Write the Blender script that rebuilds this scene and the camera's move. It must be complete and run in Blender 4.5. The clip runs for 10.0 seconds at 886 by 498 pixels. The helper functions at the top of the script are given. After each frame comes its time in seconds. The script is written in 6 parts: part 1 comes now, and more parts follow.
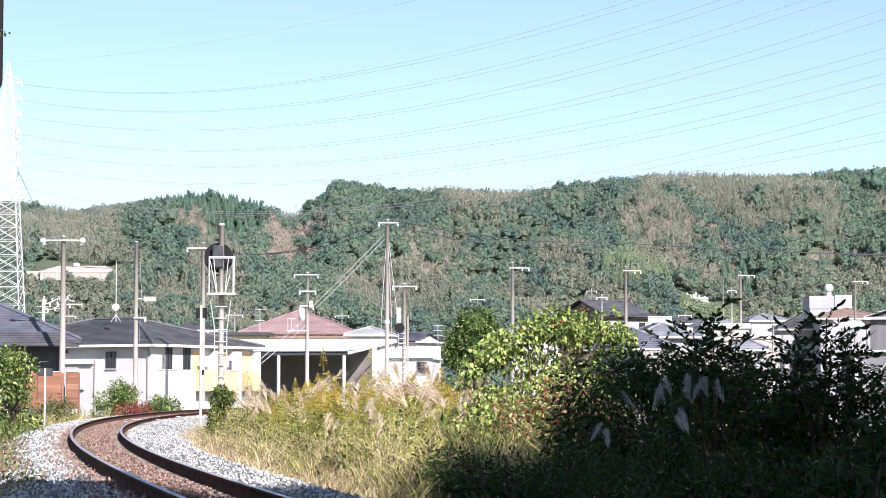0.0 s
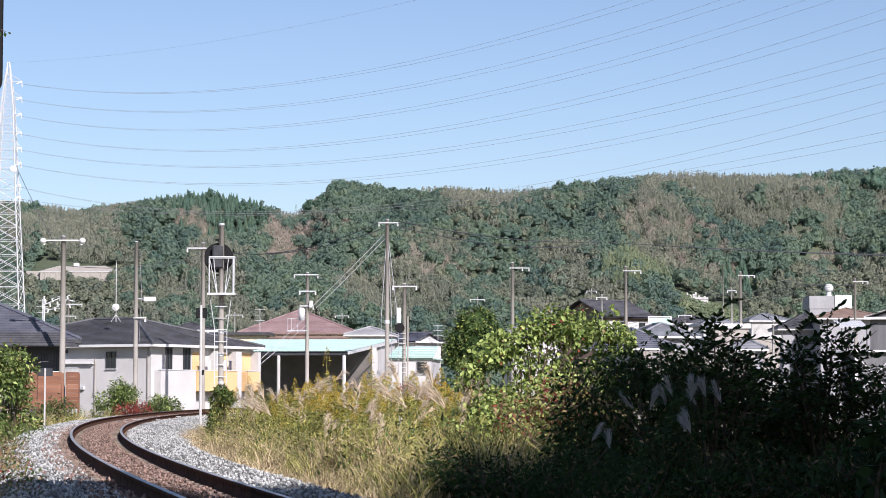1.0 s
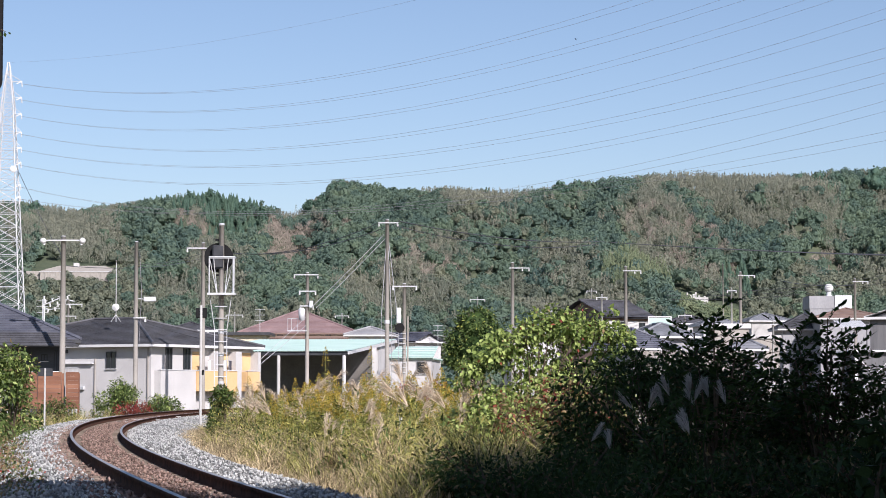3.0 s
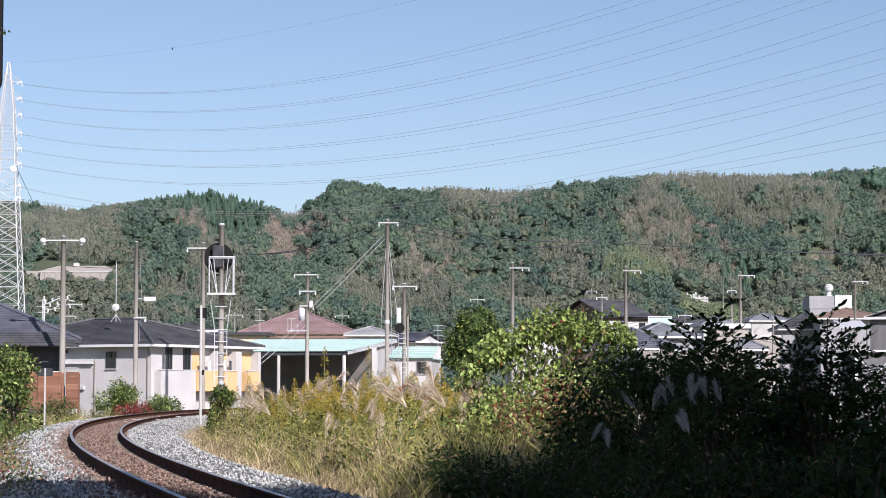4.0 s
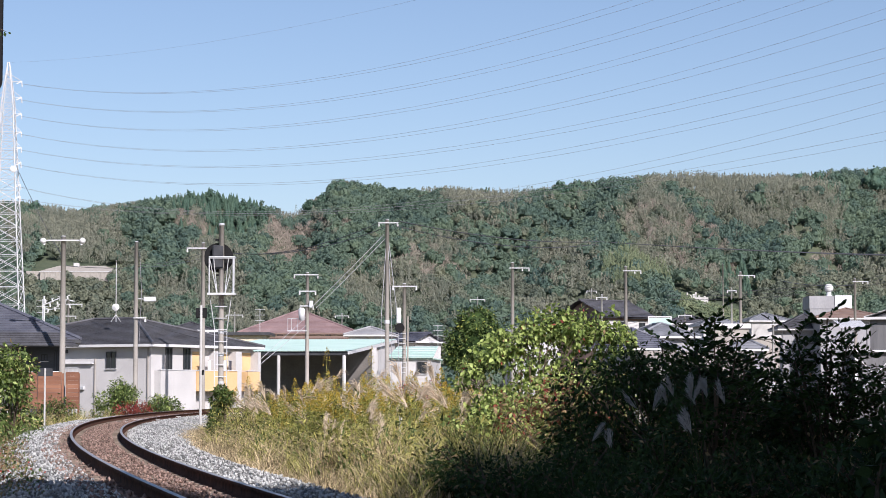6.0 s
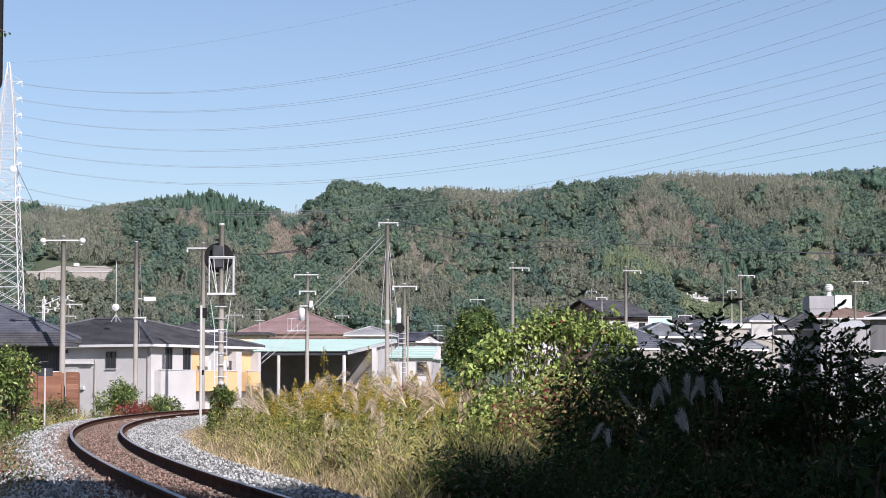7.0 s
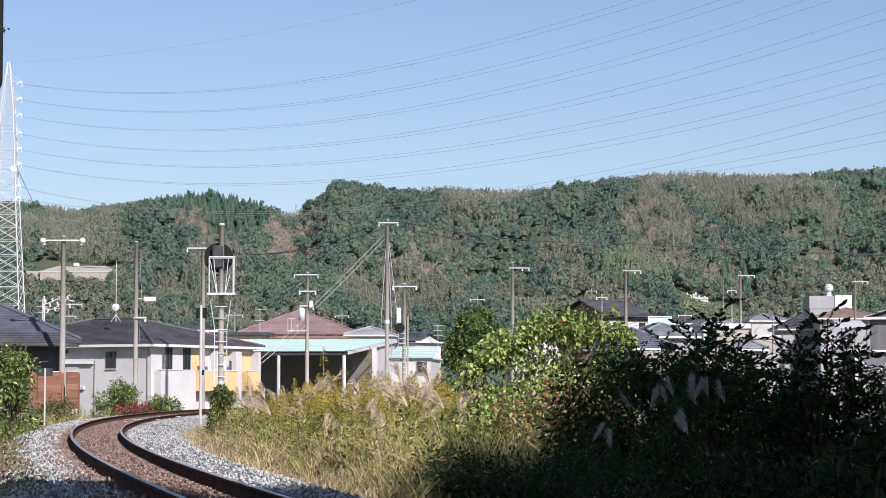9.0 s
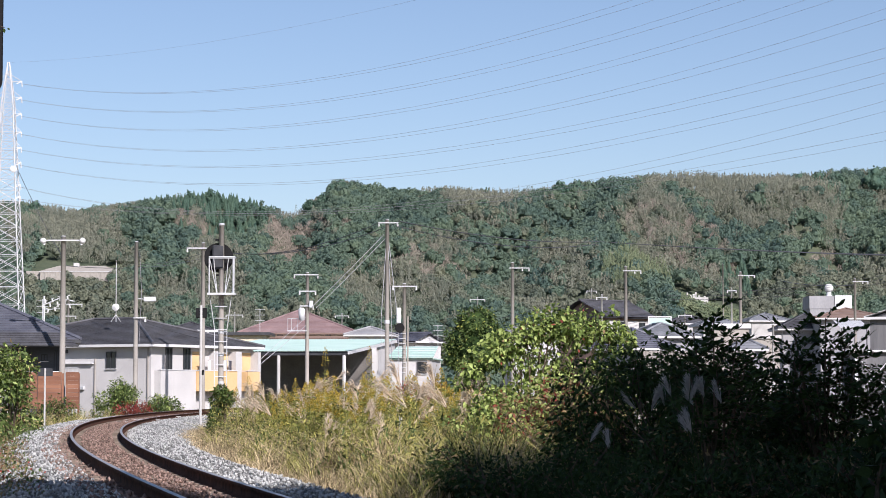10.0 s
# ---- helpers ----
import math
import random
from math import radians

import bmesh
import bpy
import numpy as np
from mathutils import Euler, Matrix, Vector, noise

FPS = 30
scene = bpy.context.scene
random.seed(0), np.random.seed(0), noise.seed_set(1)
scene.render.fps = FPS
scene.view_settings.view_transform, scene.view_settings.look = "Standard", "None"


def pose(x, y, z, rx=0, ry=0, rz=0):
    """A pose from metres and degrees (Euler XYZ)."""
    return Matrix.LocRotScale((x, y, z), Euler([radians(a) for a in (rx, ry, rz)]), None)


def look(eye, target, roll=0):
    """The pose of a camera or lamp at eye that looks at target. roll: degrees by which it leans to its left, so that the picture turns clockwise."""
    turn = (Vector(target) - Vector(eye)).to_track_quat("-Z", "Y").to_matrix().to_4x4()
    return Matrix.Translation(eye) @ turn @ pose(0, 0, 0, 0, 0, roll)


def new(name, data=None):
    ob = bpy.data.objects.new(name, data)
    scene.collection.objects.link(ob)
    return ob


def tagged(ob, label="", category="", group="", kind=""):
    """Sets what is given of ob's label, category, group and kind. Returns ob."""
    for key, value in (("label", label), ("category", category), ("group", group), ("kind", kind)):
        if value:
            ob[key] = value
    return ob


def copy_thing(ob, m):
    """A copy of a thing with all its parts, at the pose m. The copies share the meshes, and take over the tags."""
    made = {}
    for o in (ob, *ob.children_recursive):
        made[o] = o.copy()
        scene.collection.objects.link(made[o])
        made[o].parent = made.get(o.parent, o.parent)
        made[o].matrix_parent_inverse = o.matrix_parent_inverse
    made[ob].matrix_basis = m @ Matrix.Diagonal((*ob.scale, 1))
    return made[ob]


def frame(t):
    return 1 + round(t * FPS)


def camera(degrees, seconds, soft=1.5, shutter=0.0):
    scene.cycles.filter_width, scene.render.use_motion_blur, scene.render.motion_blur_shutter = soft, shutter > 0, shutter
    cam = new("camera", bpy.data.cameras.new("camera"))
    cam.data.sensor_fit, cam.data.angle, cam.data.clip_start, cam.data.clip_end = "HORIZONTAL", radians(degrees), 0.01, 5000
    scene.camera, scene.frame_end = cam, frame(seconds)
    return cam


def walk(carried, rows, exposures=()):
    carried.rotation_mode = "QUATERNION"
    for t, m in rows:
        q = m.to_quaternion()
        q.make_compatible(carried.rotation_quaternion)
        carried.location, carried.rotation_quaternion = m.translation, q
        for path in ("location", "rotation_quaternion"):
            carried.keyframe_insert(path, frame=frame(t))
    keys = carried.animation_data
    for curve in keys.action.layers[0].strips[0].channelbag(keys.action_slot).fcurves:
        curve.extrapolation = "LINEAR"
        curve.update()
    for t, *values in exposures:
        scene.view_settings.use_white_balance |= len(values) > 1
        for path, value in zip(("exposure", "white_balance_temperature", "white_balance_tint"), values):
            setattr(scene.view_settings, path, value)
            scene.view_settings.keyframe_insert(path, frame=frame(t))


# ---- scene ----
EYE = (0.0, 0.0, 0.934)
cam = camera(22.18, 10.0, soft=0.62)
walk(cam, [(0.0, pose(*EYE, 93.653)), (10.0, pose(*EYE, 93.653))],
     exposures=[(t, 0.35 + e, 6200, 18) for t, e in ((0.0, 0.71), (0.3, 0.5), (0.6, 0.34), (0.9, 0.16), (1.2, 0.07), (1.6, 0.0), (10.0, 0.0))])

# ---- light ----
SUN_TO = Vector((0.43, -0.87, 0.68)).normalized()
world = bpy.data.worlds.new("sky")
scene.world = world
world.use_nodes = True
wn = world.node_tree.nodes
sky = wn.new("ShaderNodeTexSky")
sky.sky_type = "NISHITA"
sky.sun_disc = False
sky.sun_elevation = math.asin(SUN_TO.z)
sky.sun_rotation = math.atan2(SUN_TO.x, SUN_TO.y)
sky.air_density, sky.dust_density, sky.ozone_density = 0.88, 0.6, 1.6
wn["Background"].inputs[1].default_value = 0.085
world.node_tree.links.new(sky.outputs[0], wn["Background"].inputs[0])
sun_data = bpy.data.lights.new("sun", "SUN")
sun_data.energy, sun_data.angle, sun_data.color = 5.0, radians(0.5), (1.0, 0.945, 0.88)
sun = new("sun", sun_data)
sun.matrix_world = look(SUN_TO * 50, (0, 0, 0))


# ---- materials ----
def material(name, c1, c2, scale=4.0, rough=0.8, metal=0.0, bump=0.2, fine=60.0, island=0.0, leaf=0.0, stretch=(1, 1, 1), piece=0.0, spec=0.3):
    """Two-scale procedural surface; island / piece: brightness spread from island to island / object to object."""
    m = bpy.data.materials.new(name)
    m.use_nodes = True
    nt = m.node_tree
    n, l = nt.nodes, nt.links
    b = n["Principled BSDF"]
    tc = n.new("ShaderNodeTexCoord")
    mp = n.new("ShaderNodeMapping")
    mp.inputs["Scale"].default_value = stretch
    l.new(tc.outputs["Object"], mp.inputs["Vector"])
    a = n.new("ShaderNodeTexNoise")
    a.inputs["Scale"].default_value, a.inputs["Detail"].default_value = scale, 5
    f = n.new("ShaderNodeTexNoise")
    f.inputs["Scale"].default_value, f.inputs["Detail"].default_value = fine, 3
    l.new(mp.outputs[0], a.inputs["Vector"])
    l.new(mp.outputs[0], f.inputs["Vector"])
    add = n.new("ShaderNodeMath")
    add.operation = "MULTIPLY_ADD"
    l.new(f.outputs[0], add.inputs[0])
    add.inputs[1].default_value = 0.5
    l.new(a.outputs[0], add.inputs[2])
    ramp = n.new("ShaderNodeMapRange")
    ramp.inputs[1].default_value, ramp.inputs[2].default_value = 0.5, 1.0
    l.new(add.outputs[0], ramp.inputs[0])
    mix = n.new("ShaderNodeMix")
    mix.data_type = "RGBA"
    mix.inputs[6].default_value, mix.inputs[7].default_value = (*c1, 1), (*c2, 1)
    out = mix.outputs[2]
    fac = ramp.outputs[0]
    if island or piece:
        src = n.new("ShaderNodeNewGeometry").outputs["Random Per Island"] if island else n.new("ShaderNodeObjectInfo").outputs["Random"]
        amount = island or piece
        m2 = n.new("ShaderNodeMath")
        m2.operation = "MULTIPLY_ADD"
        l.new(src, m2.inputs[0])
        m2.inputs[1].default_value = amount
        sub = n.new("ShaderNodeMath")
        sub.operation = "SUBTRACT"
        l.new(fac, m2.inputs[2])
        l.new(m2.outputs[0], sub.inputs[0])
        sub.inputs[1].default_value = amount / 2
        sub.use_clamp = True
        fac = sub.outputs[0]
    l.new(fac, mix.inputs[0])
    l.new(out, b.inputs["Base Color"])
    b.inputs["Roughness"].default_value, b.inputs["Metallic"].default_value = rough, metal
    b.inputs["Specular IOR Level"].default_value = spec
    if bump:
        bp = n.new("ShaderNodeBump")
        bp.inputs["Strength"].default_value, bp.inputs["Distance"].default_value = bump, 0.02
        l.new(add.outputs[0], bp.inputs["Height"])
        l.new(bp.outputs[0], b.inputs["Normal"])
    if leaf:
        tr = n.new("ShaderNodeBsdfTranslucent")
        l.new(out, tr.inputs["Color"])
        ms = n.new("ShaderNodeMixShader")
        ms.inputs[0].default_value = leaf
        l.new(b.outputs[0], ms.inputs[1])
        l.new(tr.outputs[0], ms.inputs[2])
        l.new(ms.outputs[0], n["Material Output"].inputs[0])
    return m


M = {
    "soil": material("soil", (0.10, 0.085, 0.05), (0.20, 0.17, 0.10), 0.6, 0.95, bump=0.4, fine=9),
    "ballast": material("ballast", (0.06, 0.057, 0.054), (0.15, 0.146, 0.14), 3, 0.9, bump=0.6, fine=25),
    "stone": material("stone", (0.15, 0.152, 0.144), (0.56, 0.565, 0.54), 2, 0.85, bump=0.2, fine=30, island=1.4),
    "stone_rust": material("stone_rust", (0.10, 0.066, 0.052), (0.35, 0.24, 0.195), 2, 0.9, bump=0.2, fine=30, island=1.1),
    "bed_rust": material("bed_rust", (0.13, 0.08, 0.055), (0.26, 0.17, 0.12), 2, 0.95, bump=0.6, fine=22),
    "sleeper": material("sleeper", (0.10, 0.075, 0.055), (0.24, 0.19, 0.15), 3, 0.9, bump=0.5, fine=30, stretch=(0.3, 4, 2), piece=0.8),
    "rail_side": material("rail_side", (0.034, 0.018, 0.012), (0.11, 0.052, 0.034), 5, 0.9, bump=0.2, spec=0.05),
    "rail_top": material("rail_top", (0.42, 0.40, 0.38), (0.6, 0.58, 0.56), 5, 0.5, 0.8, bump=0.05),
    "pole_concrete": material("pole_concrete", (0.235, 0.22, 0.195), (0.38, 0.355, 0.32), 1.2, 0.85, bump=0.15, fine=25, stretch=(2, 2, 0.5)),
    "concrete": material("concrete", (0.27, 0.25, 0.22), (0.42, 0.39, 0.35), 1.2, 0.85, bump=0.15, fine=25, stretch=(2, 2, 0.5)),
    "concrete_pale": material("concrete_pale", (0.40, 0.39, 0.37), (0.58, 0.57, 0.55), 0.8, 0.85, bump=0.15, fine=25),
    "steel": material("steel", (0.50, 0.51, 0.52), (0.68, 0.69, 0.70), 3, 0.5, 0.3, bump=0.05),
    "steel_white": material("steel_white", (0.52, 0.53, 0.54), (0.66, 0.67, 0.68), 3, 0.5, bump=0.05),
    "black": material("black", (0.004, 0.004, 0.0045), (0.010, 0.010, 0.011), 3, 0.75, bump=0.05),
    "wire": material("wire", (0.26, 0.26, 0.28), (0.36, 0.36, 0.38), 1, 0.7, bump=0.0),
    "wire_light": material("wire_light", (0.35, 0.36, 0.38), (0.5, 0.5, 0.52), 1, 0.6, bump=0.0),
    "porcelain": material("porcelain", (0.62, 0.62, 0.61), (0.72, 0.72, 0.71), 3, 0.3, bump=0.0),
    "plaster": material("plaster", (0.48, 0.468, 0.46), (0.60, 0.588, 0.575), 0.5, 0.9, bump=0.12, fine=14),
    "plaster_cream": material("plaster_cream", (0.62, 0.55, 0.40), (0.74, 0.68, 0.52), 0.5, 0.9, bump=0.1, fine=14),
    "plaster_orange": material("plaster_orange", (0.66, 0.44, 0.22), (0.76, 0.53, 0.29), 0.6, 0.9, bump=0.1, fine=14),
    "plaster_brown": material("plaster_brown", (0.16, 0.11, 0.09), (0.25, 0.18, 0.15), 0.6, 0.9, bump=0.1, fine=14),
    "timber": material("timber", (0.17, 0.075, 0.045), (0.29, 0.14, 0.085), 1.5, 0.7, bump=0.2, fine=30, stretch=(0.4, 1, 3), piece=0.7),
    "trim": material("trim", (0.58, 0.58, 0.58), (0.68, 0.68, 0.68), 2, 0.6, bump=0.05),
    "dark_metal": material("dark_metal", (0.03, 0.032, 0.036), (0.07, 0.072, 0.078), 2, 0.5, bump=0.05),
    "tile_dark": material("tile_dark", (0.045, 0.045, 0.05), (0.10, 0.10, 0.11), 1, 0.6, bump=0.15, fine=12, piece=0.5),
    "tile_blue": material("tile_blue", (0.085, 0.09, 0.115), (0.155, 0.16, 0.19), 1, 0.5, bump=0.15, fine=12, piece=0.5),
    "tile_red": material("tile_red", (0.22, 0.15, 0.148), (0.33, 0.235, 0.23), 0.7, 0.7, bump=0.15, fine=10, piece=0.5),
    "tile_grey": material("tile_grey", (0.14, 0.15, 0.165), (0.26, 0.27, 0.29), 1, 0.6, bump=0.15, fine=12, piece=0.5),
    "sheet_green": material("sheet_green", (0.40, 0.56, 0.49), (0.52, 0.66, 0.59), 0.4, 0.5, bump=0.05, fine=8),
    "sheet_white": material("sheet_white", (0.54, 0.55, 0.56), (0.66, 0.67, 0.68), 0.5, 0.5, bump=0.05, fine=8),
    "sheet_grey": material("sheet_grey", (0.24, 0.24, 0.25), (0.36, 0.36, 0.37), 0.5, 0.6, bump=0.1, fine=8, stretch=(1, 1, 0.3)),
    # grey sheet darkened so that sunlit walls look shaded
    "sheet_shaded": material("sheet_shaded", (0.10, 0.10, 0.105), (0.18, 0.18, 0.185), 0.5, 0.7, bump=0.1, fine=8, stretch=(6, 1, 0.2)),
    # grey siding, darkened to hold the shade of a deep eave
    "siding_shaded": material("siding_shaded", (0.06, 0.065, 0.075), (0.11, 0.115, 0.13), 0.6, 0.8, bump=0.1, fine=10, stretch=(0.4, 1, 4)),
    # board colour that carries the shade of the carport interior
    "shade_wall": material("shade_wall", (0.12, 0.113, 0.105), (0.21, 0.195, 0.18), 0.6, 0.9, bump=0.1, fine=8),
    "bark": material("bark", (0.06, 0.045, 0.03), (0.15, 0.115, 0.08), 4, 0.95, bump=0.6, fine=30, stretch=(2, 2, 0.4)),
    "cloth_white": material("cloth_white", (0.75, 0.75, 0.76), (0.85, 0.85, 0.86), 3, 0.9, bump=0.1),
    "cloth_dark": material("cloth_dark", (0.03, 0.03, 0.04), (0.08, 0.08, 0.10), 3, 0.9, bump=0.1),
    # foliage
    # leaf_bright: lit copy of leaf_mid, sun on the leaves put into colour
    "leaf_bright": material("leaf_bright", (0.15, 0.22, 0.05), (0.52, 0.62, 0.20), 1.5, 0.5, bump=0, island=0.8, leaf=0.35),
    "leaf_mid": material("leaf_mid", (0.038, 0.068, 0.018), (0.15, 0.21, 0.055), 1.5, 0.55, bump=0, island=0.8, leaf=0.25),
    # leaf_dark: deep green that holds part of the foreground shade
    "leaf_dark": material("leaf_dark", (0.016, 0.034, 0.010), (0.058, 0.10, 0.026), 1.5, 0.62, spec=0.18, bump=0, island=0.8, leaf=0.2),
    "leaf_red": material("leaf_red", (0.16, 0.03, 0.025), (0.42, 0.10, 0.07), 2, 0.6, bump=0, island=0.9, leaf=0.3),
    "leaf_dry": material("leaf_dry", (0.16, 0.11, 0.05), (0.40, 0.30, 0.16), 2, 0.8, bump=0, island=0.9, leaf=0.3),
    # leaf_weed and blades: very dark low ends stand in for shaded gaps
    "leaf_weed": material("leaf_weed", (0.035, 0.052, 0.011), (0.46, 0.43, 0.12), 1.0, 0.6, bump=0, island=1.2, leaf=0.2),
    "leaf_fresh": material("leaf_fresh", (0.095, 0.125, 0.026), (0.43, 0.43, 0.10), 1.0, 0.6, bump=0, island=1.0, leaf=0.2),
    "blade_green": material("blade_green", (0.045, 0.064, 0.012), (0.60, 0.55, 0.18), 1.2, 0.7, bump=0, island=1.2, leaf=0.2),
    "blade_dry": material("blade_dry", (0.10, 0.07, 0.03), (0.82, 0.66, 0.40), 1.2, 0.8, bump=0, island=1.2, leaf=0.2),
    # plume_white: whiter heads, dimmed for the clumps that stand in shade
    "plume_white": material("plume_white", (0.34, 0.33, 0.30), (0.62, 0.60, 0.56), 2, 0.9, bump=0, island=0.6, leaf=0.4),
    "plume": material("plume", (0.46, 0.36, 0.25), (0.90, 0.78, 0.62), 2, 0.9, bump=0, island=0.7, leaf=0.4),
    "flower_yellow": material("flower_yellow", (0.30, 0.22, 0.03), (0.60, 0.44, 0.08), 3, 0.8, bump=0, island=0.8, leaf=0.3),
    "hill_soil": material("hill_soil", (0.05, 0.07, 0.045), (0.10, 0.115, 0.07), 0.03, 0.95, bump=0.3, fine=0.4),
}

def hazy_wood_material(name, c1, c2, cell=0.15, leaf=0.12):
    """Far foliage with haze put into its colour; tone changes from crown to crown and, slowly, along the slope."""
    m = bpy.data.materials.new(name)
    m.use_nodes = True
    n, l = m.node_tree.nodes, m.node_tree.links
    b = n["Principled BSDF"]
    tc = n.new("ShaderNodeTexCoord")
    vo = n.new("ShaderNodeTexVoronoi")
    vo.inputs["Scale"].default_value = cell
    sep = n.new("ShaderNodeSeparateColor")
    no = n.new("ShaderNodeTexNoise")
    no.inputs["Scale"].default_value, no.inputs["Detail"].default_value = 0.03, 4
    isl = n.new("ShaderNodeNewGeometry")
    l.new(tc.outputs["Object"], vo.inputs["Vector"])
    l.new(tc.outputs["Object"], no.inputs["Vector"])
    l.new(vo.outputs["Color"], sep.inputs[0])
    a = n.new("ShaderNodeMath")
    a.operation = "MULTIPLY_ADD"
    a.inputs[1].default_value = 0.55
    l.new(sep.outputs[0], a.inputs[0])
    l.new(no.outputs[0], a.inputs[2])
    c = n.new("ShaderNodeMath")
    c.operation = "MULTIPLY_ADD"
    c.inputs[1].default_value = 0.1
    l.new(isl.outputs["Random Per Island"], c.inputs[0])
    l.new(a.outputs[0], c.inputs[2])
    ramp = n.new("ShaderNodeMapRange")
    ramp.inputs[1].default_value, ramp.inputs[2].default_value = 0.38, 1.15
    l.new(c.outputs[0], ramp.inputs[0])
    mix = n.new("ShaderNodeMix")
    mix.data_type = "RGBA"
    mix.inputs[6].default_value, mix.inputs[7].default_value = (*c1, 1), (*c2, 1)
    l.new(ramp.outputs[0], mix.inputs[0])
    l.new(mix.outputs[2], b.inputs["Base Color"])
    b.inputs["Roughness"].default_value, b.inputs["Specular IOR Level"].default_value = 0.85, 0.15
    tr = n.new("ShaderNodeBsdfTranslucent")
    l.new(mix.outputs[2], tr.inputs["Color"])
    ms = n.new("ShaderNodeMixShader")
    ms.inputs[0].default_value = leaf
    l.new(b.outputs[0], ms.inputs[1])
    l.new(tr.outputs[0], ms.inputs[2])
    l.new(ms.outputs[0], n["Material Output"].inputs[0])
    M[name] = m


# colours lifted and blued to paint in distance haze; translucency fills shaded sides
hazy_wood_material("wood_green", (0.092, 0.152, 0.138), (0.185, 0.25, 0.168), leaf=0.4)
hazy_wood_material("wood_olive", (0.125, 0.16, 0.128), (0.245, 0.26, 0.182), leaf=0.35)
hazy_wood_material("wood_bamboo", (0.16, 0.185, 0.148), (0.30, 0.302, 0.23), 0.25, 0.3)
hazy_wood_material("wood_conifer", (0.075, 0.14, 0.112), (0.14, 0.215, 0.148), 0.3, 0.3)
hazy_wood_material("wood_brown", (0.25, 0.215, 0.18), (0.37, 0.32, 0.265), 0.25)
hazy_wood_material("wood_bright", (0.13, 0.175, 0.105), (0.225, 0.26, 0.15), 0.2)
gm = bpy.data.materials.new("glass")
gm.use_nodes = True
gb = gm.node_tree.nodes["Principled BSDF"]
gb.inputs["Base Color"].default_value = (0.02, 0.025, 0.03, 1)
gb.inputs["Roughness"].default_value = 0.08
gb.inputs["Specular IOR Level"].default_value = 0.7
M["glass"] = gm


# ---- mesh tools ----
class Shape:
    """Collects vertices and faces for one mesh."""

    def __init__(self):
        self.v, self.f = [], []

    def add(self, verts, faces):
        k = len(self.v)
        self.v += [tuple(p) for p in verts]
        self.f += [tuple(i + k for i in q) for q in faces]
        return self

    def box(self, x0, y0, z0, x1, y1, z1):
        v = [(x, y, z) for z in (z0, z1) for y in (y0, y1) for x in (x0, x1)]
        return self.add(v, [(0, 2, 3, 1), (4, 5, 7, 6), (0, 1, 5, 4), (2, 6, 7, 3), (0, 4, 6, 2), (1, 3, 7, 5)])

    def bevel_box(self, x0, y0, z0, x1, y1, z1, b=0.02):
        bm = bmesh.new()
        bmesh.ops.create_cube(bm, size=1, matrix=Matrix.LocRotScale(((x0 + x1) / 2, (y0 + y1) / 2, (z0 + z1) / 2), None, (x1 - x0, y1 - y0, z1 - z0)))
        bmesh.ops.bevel(bm, geom=bm.edges[:], offset=b, segments=1, affect="EDGES")
        self.add([v.co for v in bm.verts], [[v.index for v in q.verts] for q in bm.faces])
        bm.free()
        return self

    def tube(self, pts, r, n=8, r1=None, caps=True):
        pts = [Vector(p) for p in pts]
        r1 = r if r1 is None else r1
        rings, m = [], len(pts)
        for i, p in enumerate(pts):
            d = (pts[min(i + 1, m - 1)] - pts[max(i - 1, 0)]).normalized()
            up = Vector((0, 0, 1)) if abs(d.z) < 0.9 else Vector((1, 0, 0))
            s = d.cross(up).normalized()
            t = d.cross(s)
            q = r + (r1 - r) * i / (m - 1)
            rings += [p + q * (math.cos(2 * math.pi * j / n) * s + math.sin(2 * math.pi * j / n) * t) for j in range(n)]
        faces = [(i * n + j, i * n + (j + 1) % n, (i + 1) * n + (j + 1) % n, (i + 1) * n + j) for i in range(m - 1) for j in range(n)]
        if caps:
            faces += [tuple(range(n)), tuple(reversed(range((m - 1) * n, m * n)))]
        return self.add(rings, faces)

    def lathe(self, profile, centre=(0, 0, 0), n=10):
        v, faces = [], []
        for r, z in profile:
            v += [(centre[0] + r * math.cos(2 * math.pi * j / n), centre[1] + r * math.sin(2 * math.pi * j / n), centre[2] + z) for j in range(n)]
        for i in range(len(profile) - 1):
            faces += [(i * n + j, i * n + (j + 1) % n, (i + 1) * n + (j + 1) % n, (i + 1) * n + j) for j in range(n)]
        faces += [tuple(reversed(range(n))), tuple(range(len(v) - n, len(v)))]
        return self.add(v, faces)

    def weld(self):
        """Merges vertices that coincide."""
        key, idx, out = {}, [], []
        for q in self.v:
            k = tuple(round(c, 4) for c in q)
            if k not in key:
                key[k] = len(out)
                out.append(q)
            idx.append(key[k])
        self.v = out
        self.f = [g for g in (tuple(dict.fromkeys(idx[i] for i in f)) for f in self.f) if len(g) > 2]
        return self

    def mesh(self, name, mat, smooth=False):
        me = bpy.data.meshes.new(name)
        me.from_pydata(self.v, [], self.f)
        me.materials.append(mat)
        if smooth:
            me.polygons.foreach_set("use_smooth", [True] * len(me.polygons))
        return me


def part(name, shape, mat, parent=None, label="", smooth=False, at=None, kind=""):
    """Links a shape as one mesh object under a thing or a part."""
    data = shape if isinstance(shape, bpy.types.Mesh) else shape.mesh(name, M[mat], smooth)
    ob = new(name, data)
    ob.parent = parent
    if at is not None:
        ob.location = at
    return tagged(ob, label, kind=kind)


def thing(name, at, label, category, group="", kind="", rz=0.0):
    ob = new(name)
    ob.empty_display_size = 0.2
    ob.location = at
    ob.rotation_euler.z = radians(rz)
    return tagged(ob, label, category, group, kind)


